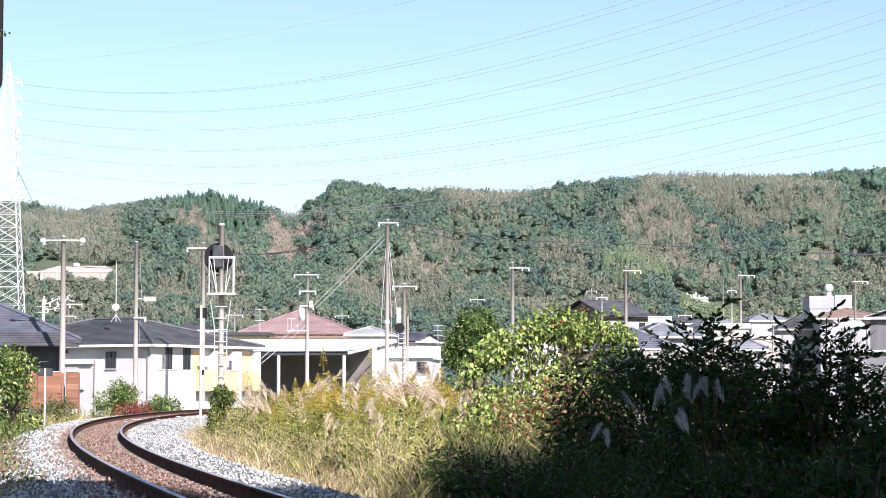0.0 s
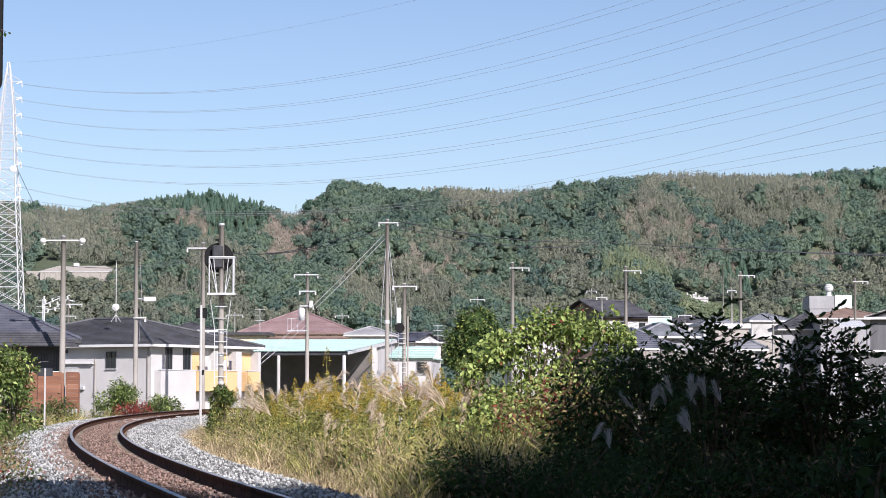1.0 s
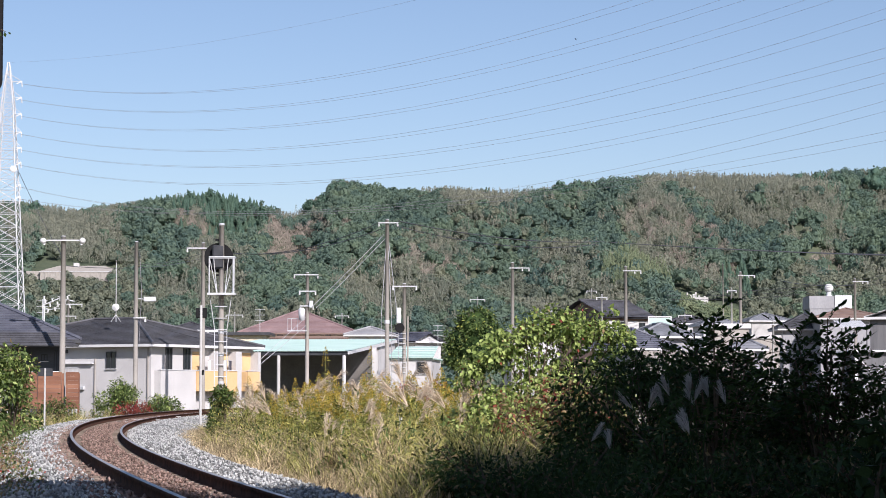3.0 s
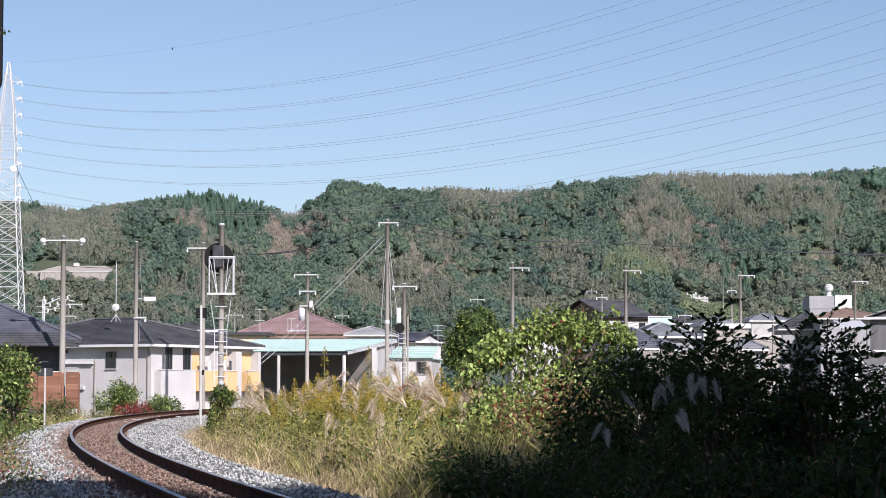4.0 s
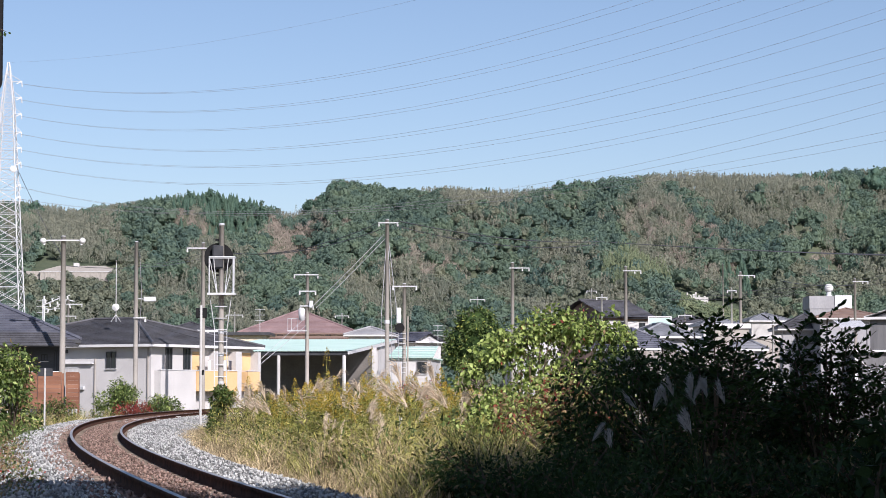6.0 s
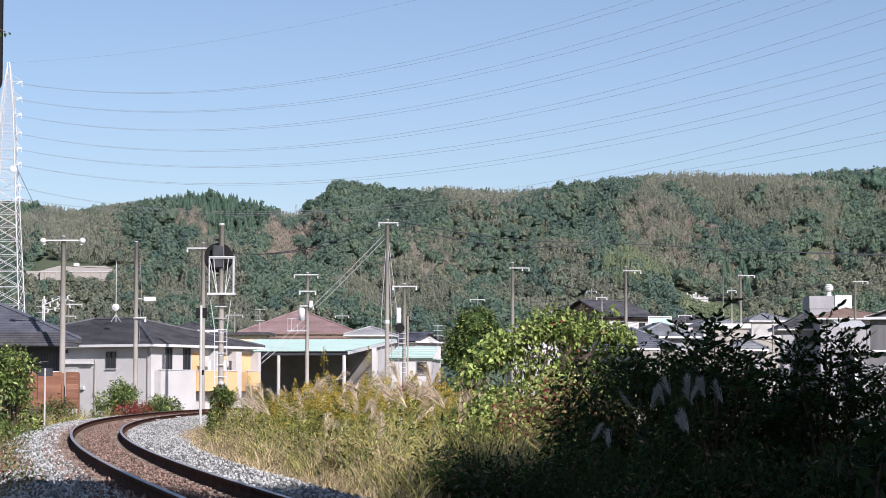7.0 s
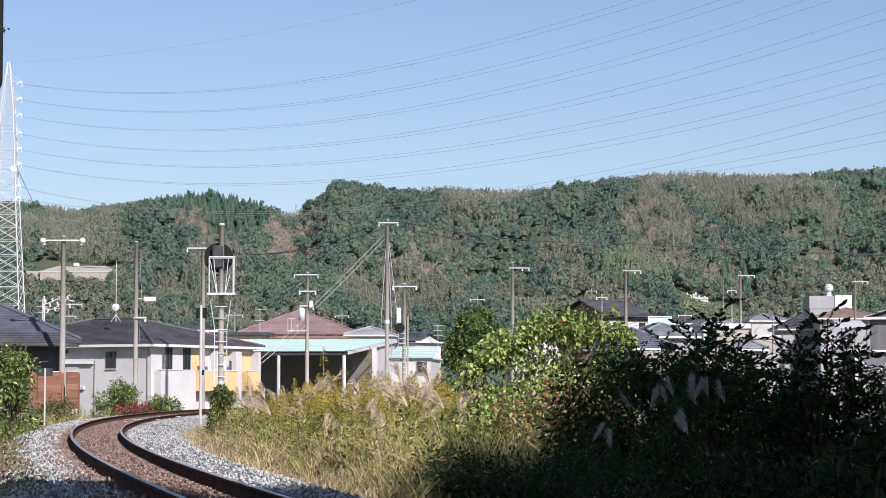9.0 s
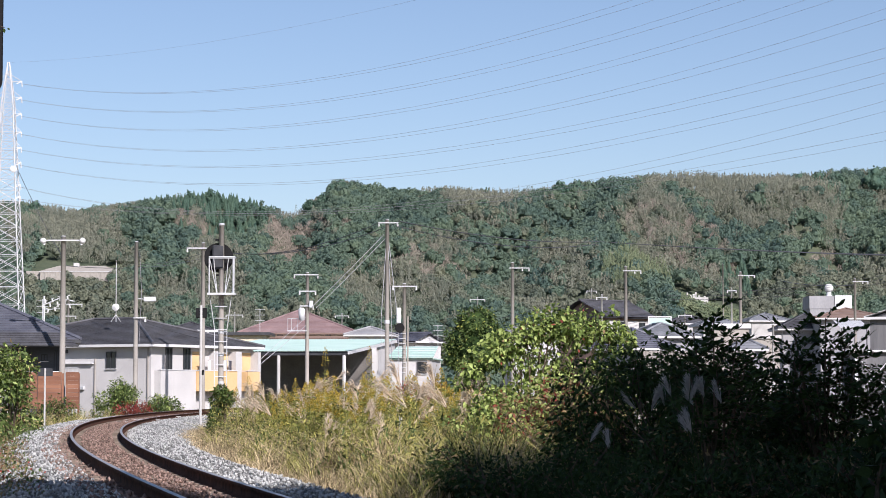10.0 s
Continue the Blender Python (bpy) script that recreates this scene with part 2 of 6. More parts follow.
def big_mesh(name, verts, faces, mat):
    """A joined mesh from arrays; faces are all triangles or all quads."""
    verts, faces = np.asarray(verts, np.float32), np.asarray(faces, np.int32)
    me = bpy.data.meshes.new(name)
    n, k = faces.shape
    me.vertices.add(len(verts))
    me.vertices.foreach_set("co", verts.ravel())
    me.loops.add(n * k)
    me.loops.foreach_set("vertex_index", faces.ravel())
    me.polygons.add(n)
    me.polygons.foreach_set("loop_start", np.arange(0, n * k, k, dtype=np.int32))
    me.update(calc_edges=True)
    me.materials.append(M[mat])
    return me


rng = np.random.default_rng(7)


def unit(a):
    return a / (np.linalg.norm(a, axis=-1, keepdims=True) + 1e-9)


def leaf_quads(c, d, size, wide=0.5, up=None):
    """Rhombic leaves at c (n,3) along d (n,3), of length size (n,); folded a little."""
    n = len(c)
    d = unit(d)
    side = unit(np.cross(d, rng.normal(size=(n, 3)) * 0.5 + (np.array([0, 0, 1.0]) if up is None else up)))
    nor = np.cross(side, d)
    s = size[:, None]
    w = s * wide * 0.5
    v = np.stack([c, c + d * s * 0.45 + side * w + nor * w * 0.4, c + d * s, c + d * s * 0.45 - side * w + nor * w * 0.4], 1)
    return v.reshape(-1, 3), np.arange(4 * n).reshape(n, 4)


def blades(base, height, lean, width, seg=3, droop=0.6):
    """Tapered grass blades (n) that rise from base and bend along lean (n,3)."""
    n = len(base)
    t = np.linspace(0, 1, seg + 1)[None, :, None]
    h = height[:, None, None]
    mid = base[:, None, :] + h * (t * np.array([0, 0, 1.0]) * (1 - 0.35 * droop * t ** 2) + lean[:, None, :] * t ** 2)
    a = rng.uniform(0, 2 * np.pi, n)
    side = np.stack([np.cos(a), np.sin(a), 0 * a], 1)[:, None, :] * width[:, None, None] * (1 - 0.92 * t) * 0.5
    v = np.stack([mid - side, mid + side], 2).reshape(n, -1, 3)
    k = (seg + 1) * 2
    q = np.array([[2 * i, 2 * i + 1, 2 * i + 3, 2 * i + 2] for i in range(seg)])
    f = (np.arange(n) * k)[:, None, None] + q[None]
    return v.reshape(-1, 3), f.reshape(-1, 4)


def leaf_blades(c, d, size, wide=0.8, up=None):
    """Broad heart-shaped leaves of two halves folded along the midrib."""
    n = len(c)
    d = unit(d)
    side = unit(np.cross(d, rng.normal(size=(n, 3)) * 0.4 + (np.array([0, 0, 1.0]) if up is None else up)))
    nor = np.cross(side, d)
    s = size[:, None]
    w, k = s * wide * 0.5, s * wide * 0.16
    tip = c + d * s - nor * k
    v = np.stack([c, c + d * s * 0.22 + side * w * 0.95 + nor * k, c + d * s * 0.58 + side * w * 0.8 + nor * k, tip,
                  c + d * s * 0.58 - side * w * 0.8 + nor * k, c + d * s * 0.22 - side * w * 0.95 + nor * k], 1)
    i = (np.arange(n) * 6)[:, None]
    f = np.stack([i + np.array([[0, 1, 2, 3]]), i + np.array([[0, 3, 4, 5]])], 1).reshape(-1, 4)
    return v.reshape(-1, 3), f


def oval_leaves(c, d, size, wide=0.42):
    """Oval leaflets with a blunt tip, tilted each its own way."""
    n = len(c)
    d = unit(d)
    side = unit(np.cross(d, rng.normal(size=(n, 3)) * 0.8 + np.array([0, 0, 1.0])))
    nor = np.cross(side, d)
    s = size[:, None]
    w, k = s * wide * 0.5, s * wide * 0.14
    v = np.stack([c, c + d * s * 0.28 + side * w * 0.9 + nor * k, c + d * s * 0.66 + side * w + nor * k, c + d * s * 0.93 + side * w * 0.45, c + d * s,
                  c + d * s * 0.93 - side * w * 0.45, c + d * s * 0.66 - side * w + nor * k, c + d * s * 0.28 - side * w * 0.9 + nor * k], 1)
    i = (np.arange(n) * 8)[:, None]
    f = np.stack([i + np.array([[0, 1, 6, 7]]), i + np.array([[1, 2, 5, 6]]), i + np.array([[2, 3, 4, 5]])], 1).reshape(-1, 4)
    return v.reshape(-1, 3), f


def joined(*lots):
    vs, fs, k = [], [], 0
    for v, f in lots:
        vs.append(v)
        fs.append(f + k)
        k += len(v)
    return np.concatenate(vs), np.concatenate(fs)


# ---- the line of the track ----
STEP = 0.5
S_LINE = np.arange(0, 330, STEP)
kappa = np.where(S_LINE < 150, (0.1841 + 0.15 * S_LINE / 100 - 0.0271 * (S_LINE / 100) ** 2) / 100, 0.0034)
PHI = -0.22 + np.cumsum(kappa) * STEP
LX = -1.877 + np.cumsum(np.sin(PHI)) * STEP
LY = 20 + np.cumsum(np.cos(PHI)) * STEP
back = np.arange(40, 0, -STEP)
PHI = np.concatenate([np.full(len(back), -0.22), PHI])
LX = np.concatenate([-1.877 + back * math.sin(0.22), LX])
LY = np.concatenate([20 - back * math.cos(0.22), LY])
S0 = -40.0
CANT = 0.087


def along(s, d):
    """Plan place at s metres along the line and d metres to its right."""
    i = (np.asarray(s, float) - S0) / STEP
    j = np.arange(len(LX))
    x, y, ph = np.interp(i, j, LX), np.interp(i, j, LY), np.interp(i, j, PHI)
    return x + d * np.cos(ph), y - d * np.sin(ph)


def offset(x, y):
    """Signed distance from the line (right positive)."""
    x, y = np.asarray(x, float), np.asarray(y, float)
    best = np.full(x.shape, 1e9)
    sign = np.zeros(x.shape)
    for i in range(0, len(LX), 6):
        dx, dy = x - LX[i], y - LY[i]
        q = dx * dx + dy * dy
        w = q < best
        best = np.where(w, q, best)
        sign = np.where(w, np.sign(dx * np.cos(PHI[i]) - dy * np.sin(PHI[i])), sign)
    return np.sqrt(best) * sign


def smooth(a, b, t):
    t = np.clip((t - a) / (b - a), 0, 1)
    return t * t * (3 - 2 * t)


# ---- ground: embankment, low land, hills in one sheet ----
RIDGE_U = np.array([-0.35, -0.19, -0.165, -0.13, -0.105, -0.078, -0.066, -0.046, -0.02, 0.03, 0.06, 0.10, 0.15, 0.17, 0.20, 0.26])
RIDGE_Z = np.array([79, 89, 84.5, 89, 93, 87.5, 83, 96.5, 92.5, 91, 95, 100, 98, 100, 105, 112])


def ridge_height(u):
    return np.interp(u, RIDGE_U, RIDGE_Z)


HILL_Y = np.array([470, 720, 790, 840, 900, 960, 1010, 1040, 1065])
HILL_F = np.array([0, 0.01, 0.05, 0.18, 0.42, 0.68, 0.88, 0.96, 1.0])
# gullies that run down the slope: plan ends, depth, half width
GULLIES = ((60, 1022, 20, 930, 10.0, 12.0), (212, 1062, 164, 935, 12.0, 13.0), (-82, 1050, -112, 950, 8.0, 12.0), (-22, 1040, -32, 900, 6.0, 10.0), (120, 1030, 128, 900, 5.0, 11.0))


def ground_z(x, y):
    x, y = np.asarray(x, float), np.asarray(y, float)
    d = np.abs(offset(x, y))
    low = -0.5 - 1.7 * smooth(9, 17, d)
    u = x / np.maximum(y, 60)
    rise = np.interp(y, HILL_Y, HILL_F)
    wob = 4 * np.sin(x * 0.045 + 1.3) * np.sin(y * 0.02) + 2.5 * np.sin(x * 0.09 + y * 0.05)
    fade = smooth(820, 900, y) * (1 - smooth(1000, 1060, y))
    hill = ridge_height(u) * rise + wob * fade
    for x0, y0, x1, y1, deep, half in GULLIES:
        line = x1 + (x0 - x1) * (y - y1) / (y0 - y1)
        hill -= deep * np.exp(-((x - line) / half) ** 2) * smooth(y1 - 30, y1 + 20, y) * (1 - smooth(y0 - 20, y0 + 30, y))
    hill *= 1 - 0.6 * smooth(1080, 1700, y)
    return low + hill


def ground():
    xs = np.concatenate([np.arange(-3000, -400, 200), np.arange(-400, -60, 5), np.arange(-60, 40, 2.0), np.arange(40, 400, 5), np.arange(400, 3001, 200)])
    ys = np.concatenate([np.arange(-2000, -40, 200), np.arange(-40, 220, 2.0), np.arange(220, 820, 14), np.arange(820, 1120, 5), np.arange(1120, 4800, 200)])
    gx, gy = np.meshgrid(xs, ys)
    z = ground_z(gx.ravel(), gy.ravel())
    v = np.stack([gx.ravel(), gy.ravel(), z], 1)
    nx = len(xs)
    i = (np.arange(len(ys) - 1)[:, None] * nx + np.arange(nx - 1)[None]).ravel()
    me = big_mesh("ground", v, np.stack([i, i + 1, i + nx + 1, i + nx], 1), "soil")
    me.materials.append(M["hill_soil"])
    me.polygons.foreach_set("material_index", (gy[:-1, :-1].ravel() > 420).astype(np.int32))
    tagged(new("ground", me), "weedy earth with a railway bank and low hills", "ground", kind="structure")


def sweep(profile, s0, s1, step, lift=None):
    """A closed profile of (d, z) swept along the line."""
    ss = np.arange(s0, s1 + 1e-6, step)
    n = len(profile)
    v = []
    for d, z in profile:
        x, y = along(ss, d)
        v.append(np.stack([x, y, np.full(len(ss), z)], 1))
    v = np.stack(v, 1).reshape(-1, 3)
    i = np.arange(len(ss) - 1)[:, None] * n
    j = np.arange(n)[None]
    f = np.stack([i + j, i + (j + 1) % n, i + n + (j + 1) % n, i + n + j], -1).reshape(-1, 4)
    return v, f


def railway():
    bank = [(-2.6, -0.52), (-1.75, -0.165 + CANT), (-0.8, -0.165 + CANT), (0.8, -0.17), (1.75, -0.18), (2.6, -0.52)]
    v, f = sweep(bank, -30, 280, 1.0)
    tagged(new("ballast_bed", big_mesh("ballast_bed", v, f, "ballast")), "grey crushed-stone ballast bed under a railway track", "ballast", kind="structure")
    track = thing("railway_track", (0, 0, 0), "single narrow-gauge railway track with rusty rails curving away", "railway track")
    v, f = sweep([(-0.8, -0.3), (-0.8, -0.16 + CANT), (0.74, -0.165), (0.74, -0.3)], -30, 280, 1.0)
    part("track_bed", big_mesh("track_bed", v, f, "bed_rust"), "", track, "rust-stained fine ballast between the rails")
    prof = [(-0.063, -0.153), (-0.063, -0.140), (-0.012, -0.122), (-0.012, -0.045), (-0.033, -0.036), (-0.033, -0.004), (-0.028, 0),
            (0.028, 0), (0.033, -0.004), (0.033, -0.036), (0.012, -0.045), (0.012, -0.122), (0.063, -0.140), (0.063, -0.153)]
    for c, lift in ((-0.566, CANT), (0.566, 0.0)):
        v, f = sweep([(c + d, z + lift) for d, z in prof], -30, 280, 0.5)
        me = big_mesh("rail", v, f, "rail_side")
        me.materials.append(M["rail_top"])
        idx = np.tile(np.isin(np.arange(14), (6,)).astype(np.int32), len(f) // 14)
        me.polygons.foreach_set("material_index", idx)
        part("rail", me, "", track, "rusty steel rail with a polished head")
    # sleepers
    sl = Shape().bevel_box(-0.98, -0.1, -0.14, 0.98, 0.1, 0, 0.012).mesh("sleeper", M["sleeper"])
    for k in range(230):
        s = -10 + k * 0.62
        x, y = along(s, 0)
        ph = float(np.interp((s - S0) / STEP, np.arange(len(PHI)), PHI))
        ob = part("sleeper", sl, "", track)
        ob.matrix_local = pose(float(x), float(y), -0.146 + CANT / 2, 0, math.degrees(math.atan(CANT / 1.13)), -math.degrees(ph) + float(rng.normal(0, 0.6)))
    # loose stones
    octa = np.array([(1, 0, 0), (-1, 0, 0), (0, 1, 0), (0, -1, 0), (0, 0, 1), (0, 0, -1)], float)
    of = np.array([(0, 2, 4), (2, 1, 4), (1, 3, 4), (3, 0, 4), (2, 0, 5), (1, 2, 5), (3, 1, 5), (0, 3, 5)])

    def stones(name, n, d0, d1, mat, label, size, zfun):
        s = -1 + 111 * rng.random(n) ** 1.25
        d = rng.uniform(d0, d1, n)
        x, y = along(s, d)
        z = zfun(d) + rng.uniform(-0.03, 0.04, n)
        r = rng.uniform(*size, n)
        v = octa[None] * r[:, None, None] * rng.uniform(0.4, 1.2, (n, 6, 1))
        a, b = rng.uniform(0, 6.28, n), rng.uniform(0, 6.28, n)
        ca, sa, cb, sb = np.cos(a), np.sin(a), np.cos(b), np.sin(b)
        rot = np.stack([np.stack([ca, -sa * cb, sa * sb], 1), np.stack([sa, ca * cb, -ca * sb], 1), np.stack([0 * a, sb, cb], 1)], 1)
        v = np.einsum("nij,nkj->nki", rot, v) + np.stack([x, y, z], 1)[:, None]
        f = (np.arange(n) * 6)[:, None, None] + of[None]
        tagged(new(name, big_mesh(name, v.reshape(-1, 3), f.reshape(-1, 3), mat)), label, "ballast", kind="stuff")

    prof_d = [-2.6, -1.75, -0.9, 0.9, 1.75, 2.6]
    prof_z = [-0.5, -0.155 + CANT, -0.15 + CANT, -0.16, -0.17, -0.5]
    zf = lambda d: np.interp(d, prof_d, prof_z)
    stones("ballast_stones", 29000, -2.1, -0.82, "stone", "pale grey crushed stones on the track shoulder", (0.015, 0.035), zf)
    stones("ballast_stones", 33000, 0.72, 2.75, "stone", "pale grey crushed stones on the track shoulder", (0.015, 0.035), zf)
    stones("rusty_stones", 11000, -0.36, 0.34, "stone_rust", "rust-brown small stones between the rails", (0.016, 0.034), zf)
    stones("rusty_stones", 4000, -1.15, -0.62, "stone_rust", "rust-brown small stones beside the rail", (0.018, 0.045), zf)


# ---- far woods on the hills ----
def icosphere(sub):
    bm = bmesh.new()
    bmesh.ops.create_icosphere(bm, subdivisions=sub, radius=1)
    v = np.array([q.co[:] for q in bm.verts])
    f = np.array([[p.index for p in q.verts] for q in bm.faces])
    bm.free()
    return v, f


def facing_tris(c, nrm, size, long=1.0, axis=None, flat=1.0):
    """Triangles of leaf mass at c that face nrm; long stretches them along axis."""
    n = len(c)
    nrm = unit(nrm)
    a = unit(np.cross(nrm, rng.normal(size=(n, 3)))) if axis is None else unit(axis - nrm * np.sum(axis * nrm, 1, keepdims=True))
    b = np.cross(nrm, a)
    a, b = a * np.array([1, 1, flat]), b * np.array([1, 1, flat])
    s = size[:, None]
    return np.stack([c - a * s * 0.5 * long - b * s * 0.45, c - a * s * 0.5 * long + b * s * 0.45, c + a * s * 0.6 * long], 1)


def dome_crown():
    """A broadleaf crown of several rounded boughs, one unit wide from its axis and one unit high."""
    m = int(rng.integers(6, 10))
    a = np.arange(m) * 2.4 + rng.uniform(0, 6)
    q = 0.62 * np.sqrt(np.linspace(0, 1, m))
    L = np.stack([q * np.cos(a), q * np.sin(a), 0.70 - 0.42 * q ** 1.5 + rng.normal(0, 0.05, m)], 1)
    r = rng.uniform(0.27, 0.42, m)
    out = []
    for i in range(m):
        d = unit(rng.normal(size=(44, 3)))
        d = d[d[:, 2] > -0.45]
        p = L[i] + d * r[i] * rng.uniform(0.86, 1.08, (len(d), 1)) * np.array([1, 1, 0.72])
        gap = np.linalg.norm((p[:, None] - L[None]) / np.array([1, 1, 0.72]), axis=2) / r[None]
        gap[:, i] = 9
        k = gap.min(1) > 0.82
        out.append(facing_tris(p[k], d[k] + rng.normal(0, 0.3, (int(k.sum()), 3)), rng.uniform(0.15, 0.27, int(k.sum())), flat=0.7))
    iv, ifc = icosphere(1)
    out.append((iv * np.array([0.62, 0.62, 0.34]) + np.array([0, 0, 0.40]))[ifc])
    return np.concatenate(out)


def conifer_crown():
    """Drooping whorls that narrow to a point."""
    n = 260
    t = rng.random(n) ** 0.8
    a = rng.uniform(0, 6.28, n)
    w = (1 - t) * 0.95 * (0.72 + 0.28 * np.abs(np.sin(t * 19 + 0.7 * np.sin(a * 3)))) + 0.03
    d = np.stack([np.cos(a), np.sin(a), 0.35 + 0 * a], 1)
    p = np.stack([w * np.cos(a), w * np.sin(a), 0.08 + 0.92 * t], 1)
    tri = facing_tris(p, d + rng.normal(0, 0.25, (n, 3)), rng.uniform(0.16, 0.3, n) * (1.15 - 0.6 * t), 0.55, np.stack([d[:, 0] * 0.4, d[:, 1] * 0.4, -1 + 0 * a], 1))
    iv, ifc = icosphere(1)
    core = iv.copy()
    core[:, :2] *= 0.62 * (0.55 - 0.45 * core[:, 2:3])
    core[:, 2] = 0.5 + 0.45 * core[:, 2]
    return np.concatenate([tri, core[ifc]])


def bamboo_crown():
    """Feathery culms, each a tall arching plume."""
    out = []
    for _ in range(int(rng.integers(7, 10))):
        n = 28
        x, y = rng.normal(0, 0.42, 2)
        h = rng.uniform(0.72, 1.0)
        lean = rng.normal(0, 0.16, 2)
        t = 0.25 + 0.75 * rng.random(n) ** 0.8
        w = 0.24 * np.sin(np.clip((1.02 - t) * 2.2, 0, 1.6)) + 0.02
        a = rng.uniform(0, 6.28, n)
        p = np.stack([x + lean[0] * t * t + w * np.cos(a), y + lean[1] * t * t + w * np.sin(a), t * h], 1)
        d = np.stack([np.cos(a), np.sin(a), 0.5 + 0 * a], 1)
        up = np.stack([lean[0] + rng.normal(0, 0.25, n), lean[1] + rng.normal(0, 0.25, n), 1 + 0 * a], 1)
        out.append(facing_tris(p, d + rng.normal(0, 0.3, (n, 3)), rng.uniform(0.11, 0.19, n), 0.42, up))
    return np.concatenate(out)


def bare_crown():
    """Leafless twigs that fan upward."""
    n = 260
    x, y = rng.normal(0, 0.45, (2, n))
    t = rng.uniform(0.15, 1, n)
    p = np.stack([x * (0.6 + 0.5 * t), y * (0.6 + 0.5 * t), t * (1 - 0.25 * (x * x + y * y))], 1)
    up = np.stack([x * 0.5 + rng.normal(0, 0.2, n), y * 0.5 + rng.normal(0, 0.2, n), 1 + 0 * t], 1)
    return facing_tris(p, np.stack([x, y - 0.4, 0.5 + 0 * t], 1) + rng.normal(0, 0.4, (n, 3)), rng.uniform(0.05, 0.09, n), 2.0, up)


def hill_woods():
    lots = []
    for y0, y1, gap in ((740, 835, 6.0), (835, 1092, 4.6)):
        ys = np.arange(y0, y1, gap)
        for k, yy in enumerate(ys):
            xs = np.arange(-0.216 * yy, 0.216 * yy, gap) + (gap / 2 if k % 2 else 0)
            lots.append(np.stack([xs + rng.uniform(-0.42, 0.42, len(xs)) * gap, yy + rng.uniform(-0.42, 0.42, len(xs)) * gap], 1))
    x, y = np.concatenate(lots).T
    clear = (x > -171) & (x < -135) & (y > 924) & (y < 951) | (x > 91) & (x < 119) & (y > 852) & (y < 898)
    x, y = x[~clear], y[~clear]
    n = len(x)
    z = ground_z(x, y)
    u = x / y
    e = z / np.maximum(ridge_height(u), 1)
    field = np.sin(x * 0.10 + 1.0 + y * 0.03) + 0.8 * np.sin(x * 0.21 + y * 0.05) + 0.7 * np.sin(y * 0.09 + 2 + x * 0.04) + rng.normal(0, 0.4, n)
    kind = np.where(field > 0.9, 1, np.where(field > 0.0, 4, 0))
    edge = 0.22 * np.sin(x * 0.35 + y * 0.1) + 0.16 * np.sin(y * 0.4 - x * 0.15) + rng.normal(0, 0.12, n)

    def grove(k, share, *spots):
        for cx, cy, rx, ry in spots:
            hit = np.hypot((x - cx) / rx, (y - cy) / ry) < 1 + edge
            kind[hit & (rng.random(n) < share)] = k

    grove(1, 0.92, (-163, 1008, 27, 56), (-187, 1065, 16, 12), (25, 1041, 27, 49), (130, 1042, 43, 48), (164, 1034, 33, 56))
    grove(1, 0.7, (-104, 920, 14, 22), (-89, 901, 14, 29), (-37, 908, 14, 28), (-19, 909, 14, 36), (4, 955, 12, 20), (51, 927, 22, 25), (150, 976, 24, 28))
    grove(4, 0.85, (-157, 918, 17, 28), (-131, 911, 18, 27), (54, 956, 14, 11), (22, 907, 14, 22), (74, 936, 11, 10), (135, 897, 15, 23), (161, 914, 14, 16))
    grove(2, 0.93, (-107, 1036, 31, 54), (121, 919, 8, 19))
    grove(0, 0.94, (-132, 996, 10, 30), (-118, 976, 11, 18), (-87, 981, 9, 17), (-65, 915, 14, 36), (-36, 1017, 29, 73), (-44, 953, 15, 19), (25, 961, 13, 25), (54, 1014, 20, 51), (69, 981, 12, 25), (15, 889, 11, 15), (187, 1014, 10, 76), (177, 948, 12, 17))
    grove(3, 0.93, (-110, 990, 7, 9), (-91, 1001, 6, 12), (-69, 989, 18, 32), (-78, 1034, 5, 31))
    grove(1, 0.85, (93, 979, 12, 25), (100, 945, 19, 32))
    grove(3, 0.42, (90, 985, 11, 22), (101, 942, 16, 26), (112, 960, 12, 20))
    grove(3, 0.5, (-9, 939, 14, 19), (164, 944, 14, 12))
    grove(5, 0.85, (79, 914, 11, 24))
    grove(0, 0.92, (-83, 983, 5, 19), (81, 1050, 10, 40), (108, 1021, 9, 17), (109, 939, 8, 12), (137, 949, 12, 18), (155, 969, 10, 9), (176, 1077, 15, 13))
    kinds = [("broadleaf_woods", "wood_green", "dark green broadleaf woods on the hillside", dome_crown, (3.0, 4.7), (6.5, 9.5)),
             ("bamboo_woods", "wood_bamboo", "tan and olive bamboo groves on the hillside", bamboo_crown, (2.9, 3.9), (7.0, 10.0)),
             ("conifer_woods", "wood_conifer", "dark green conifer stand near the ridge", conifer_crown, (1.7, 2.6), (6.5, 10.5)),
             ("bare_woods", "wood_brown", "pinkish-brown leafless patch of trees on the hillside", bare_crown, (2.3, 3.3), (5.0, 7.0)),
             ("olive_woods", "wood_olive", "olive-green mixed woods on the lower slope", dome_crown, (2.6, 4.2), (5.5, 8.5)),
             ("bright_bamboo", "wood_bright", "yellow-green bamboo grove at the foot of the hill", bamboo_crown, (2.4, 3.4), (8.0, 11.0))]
    for k, (name, mat, label, crown, rr, hh) in enumerate(kinds):
        w = np.nonzero(kind == k)[0]
        forms = [crown() for _ in range(8)]
        tris = []
        for i, j in enumerate(w):
            r = rng.uniform(*rr) * (1.15 if y[j] < 835 else 1.0)
            h = rng.uniform(*hh) * (0.72 if e[j] > 0.86 and u[j] < -0.05 else 1.0)
            a = rng.uniform(0, 6.28)
            ca, sa = math.cos(a) * r, math.sin(a) * r
            tall = min(h, 1.7 * r) if crown is dome_crown else h
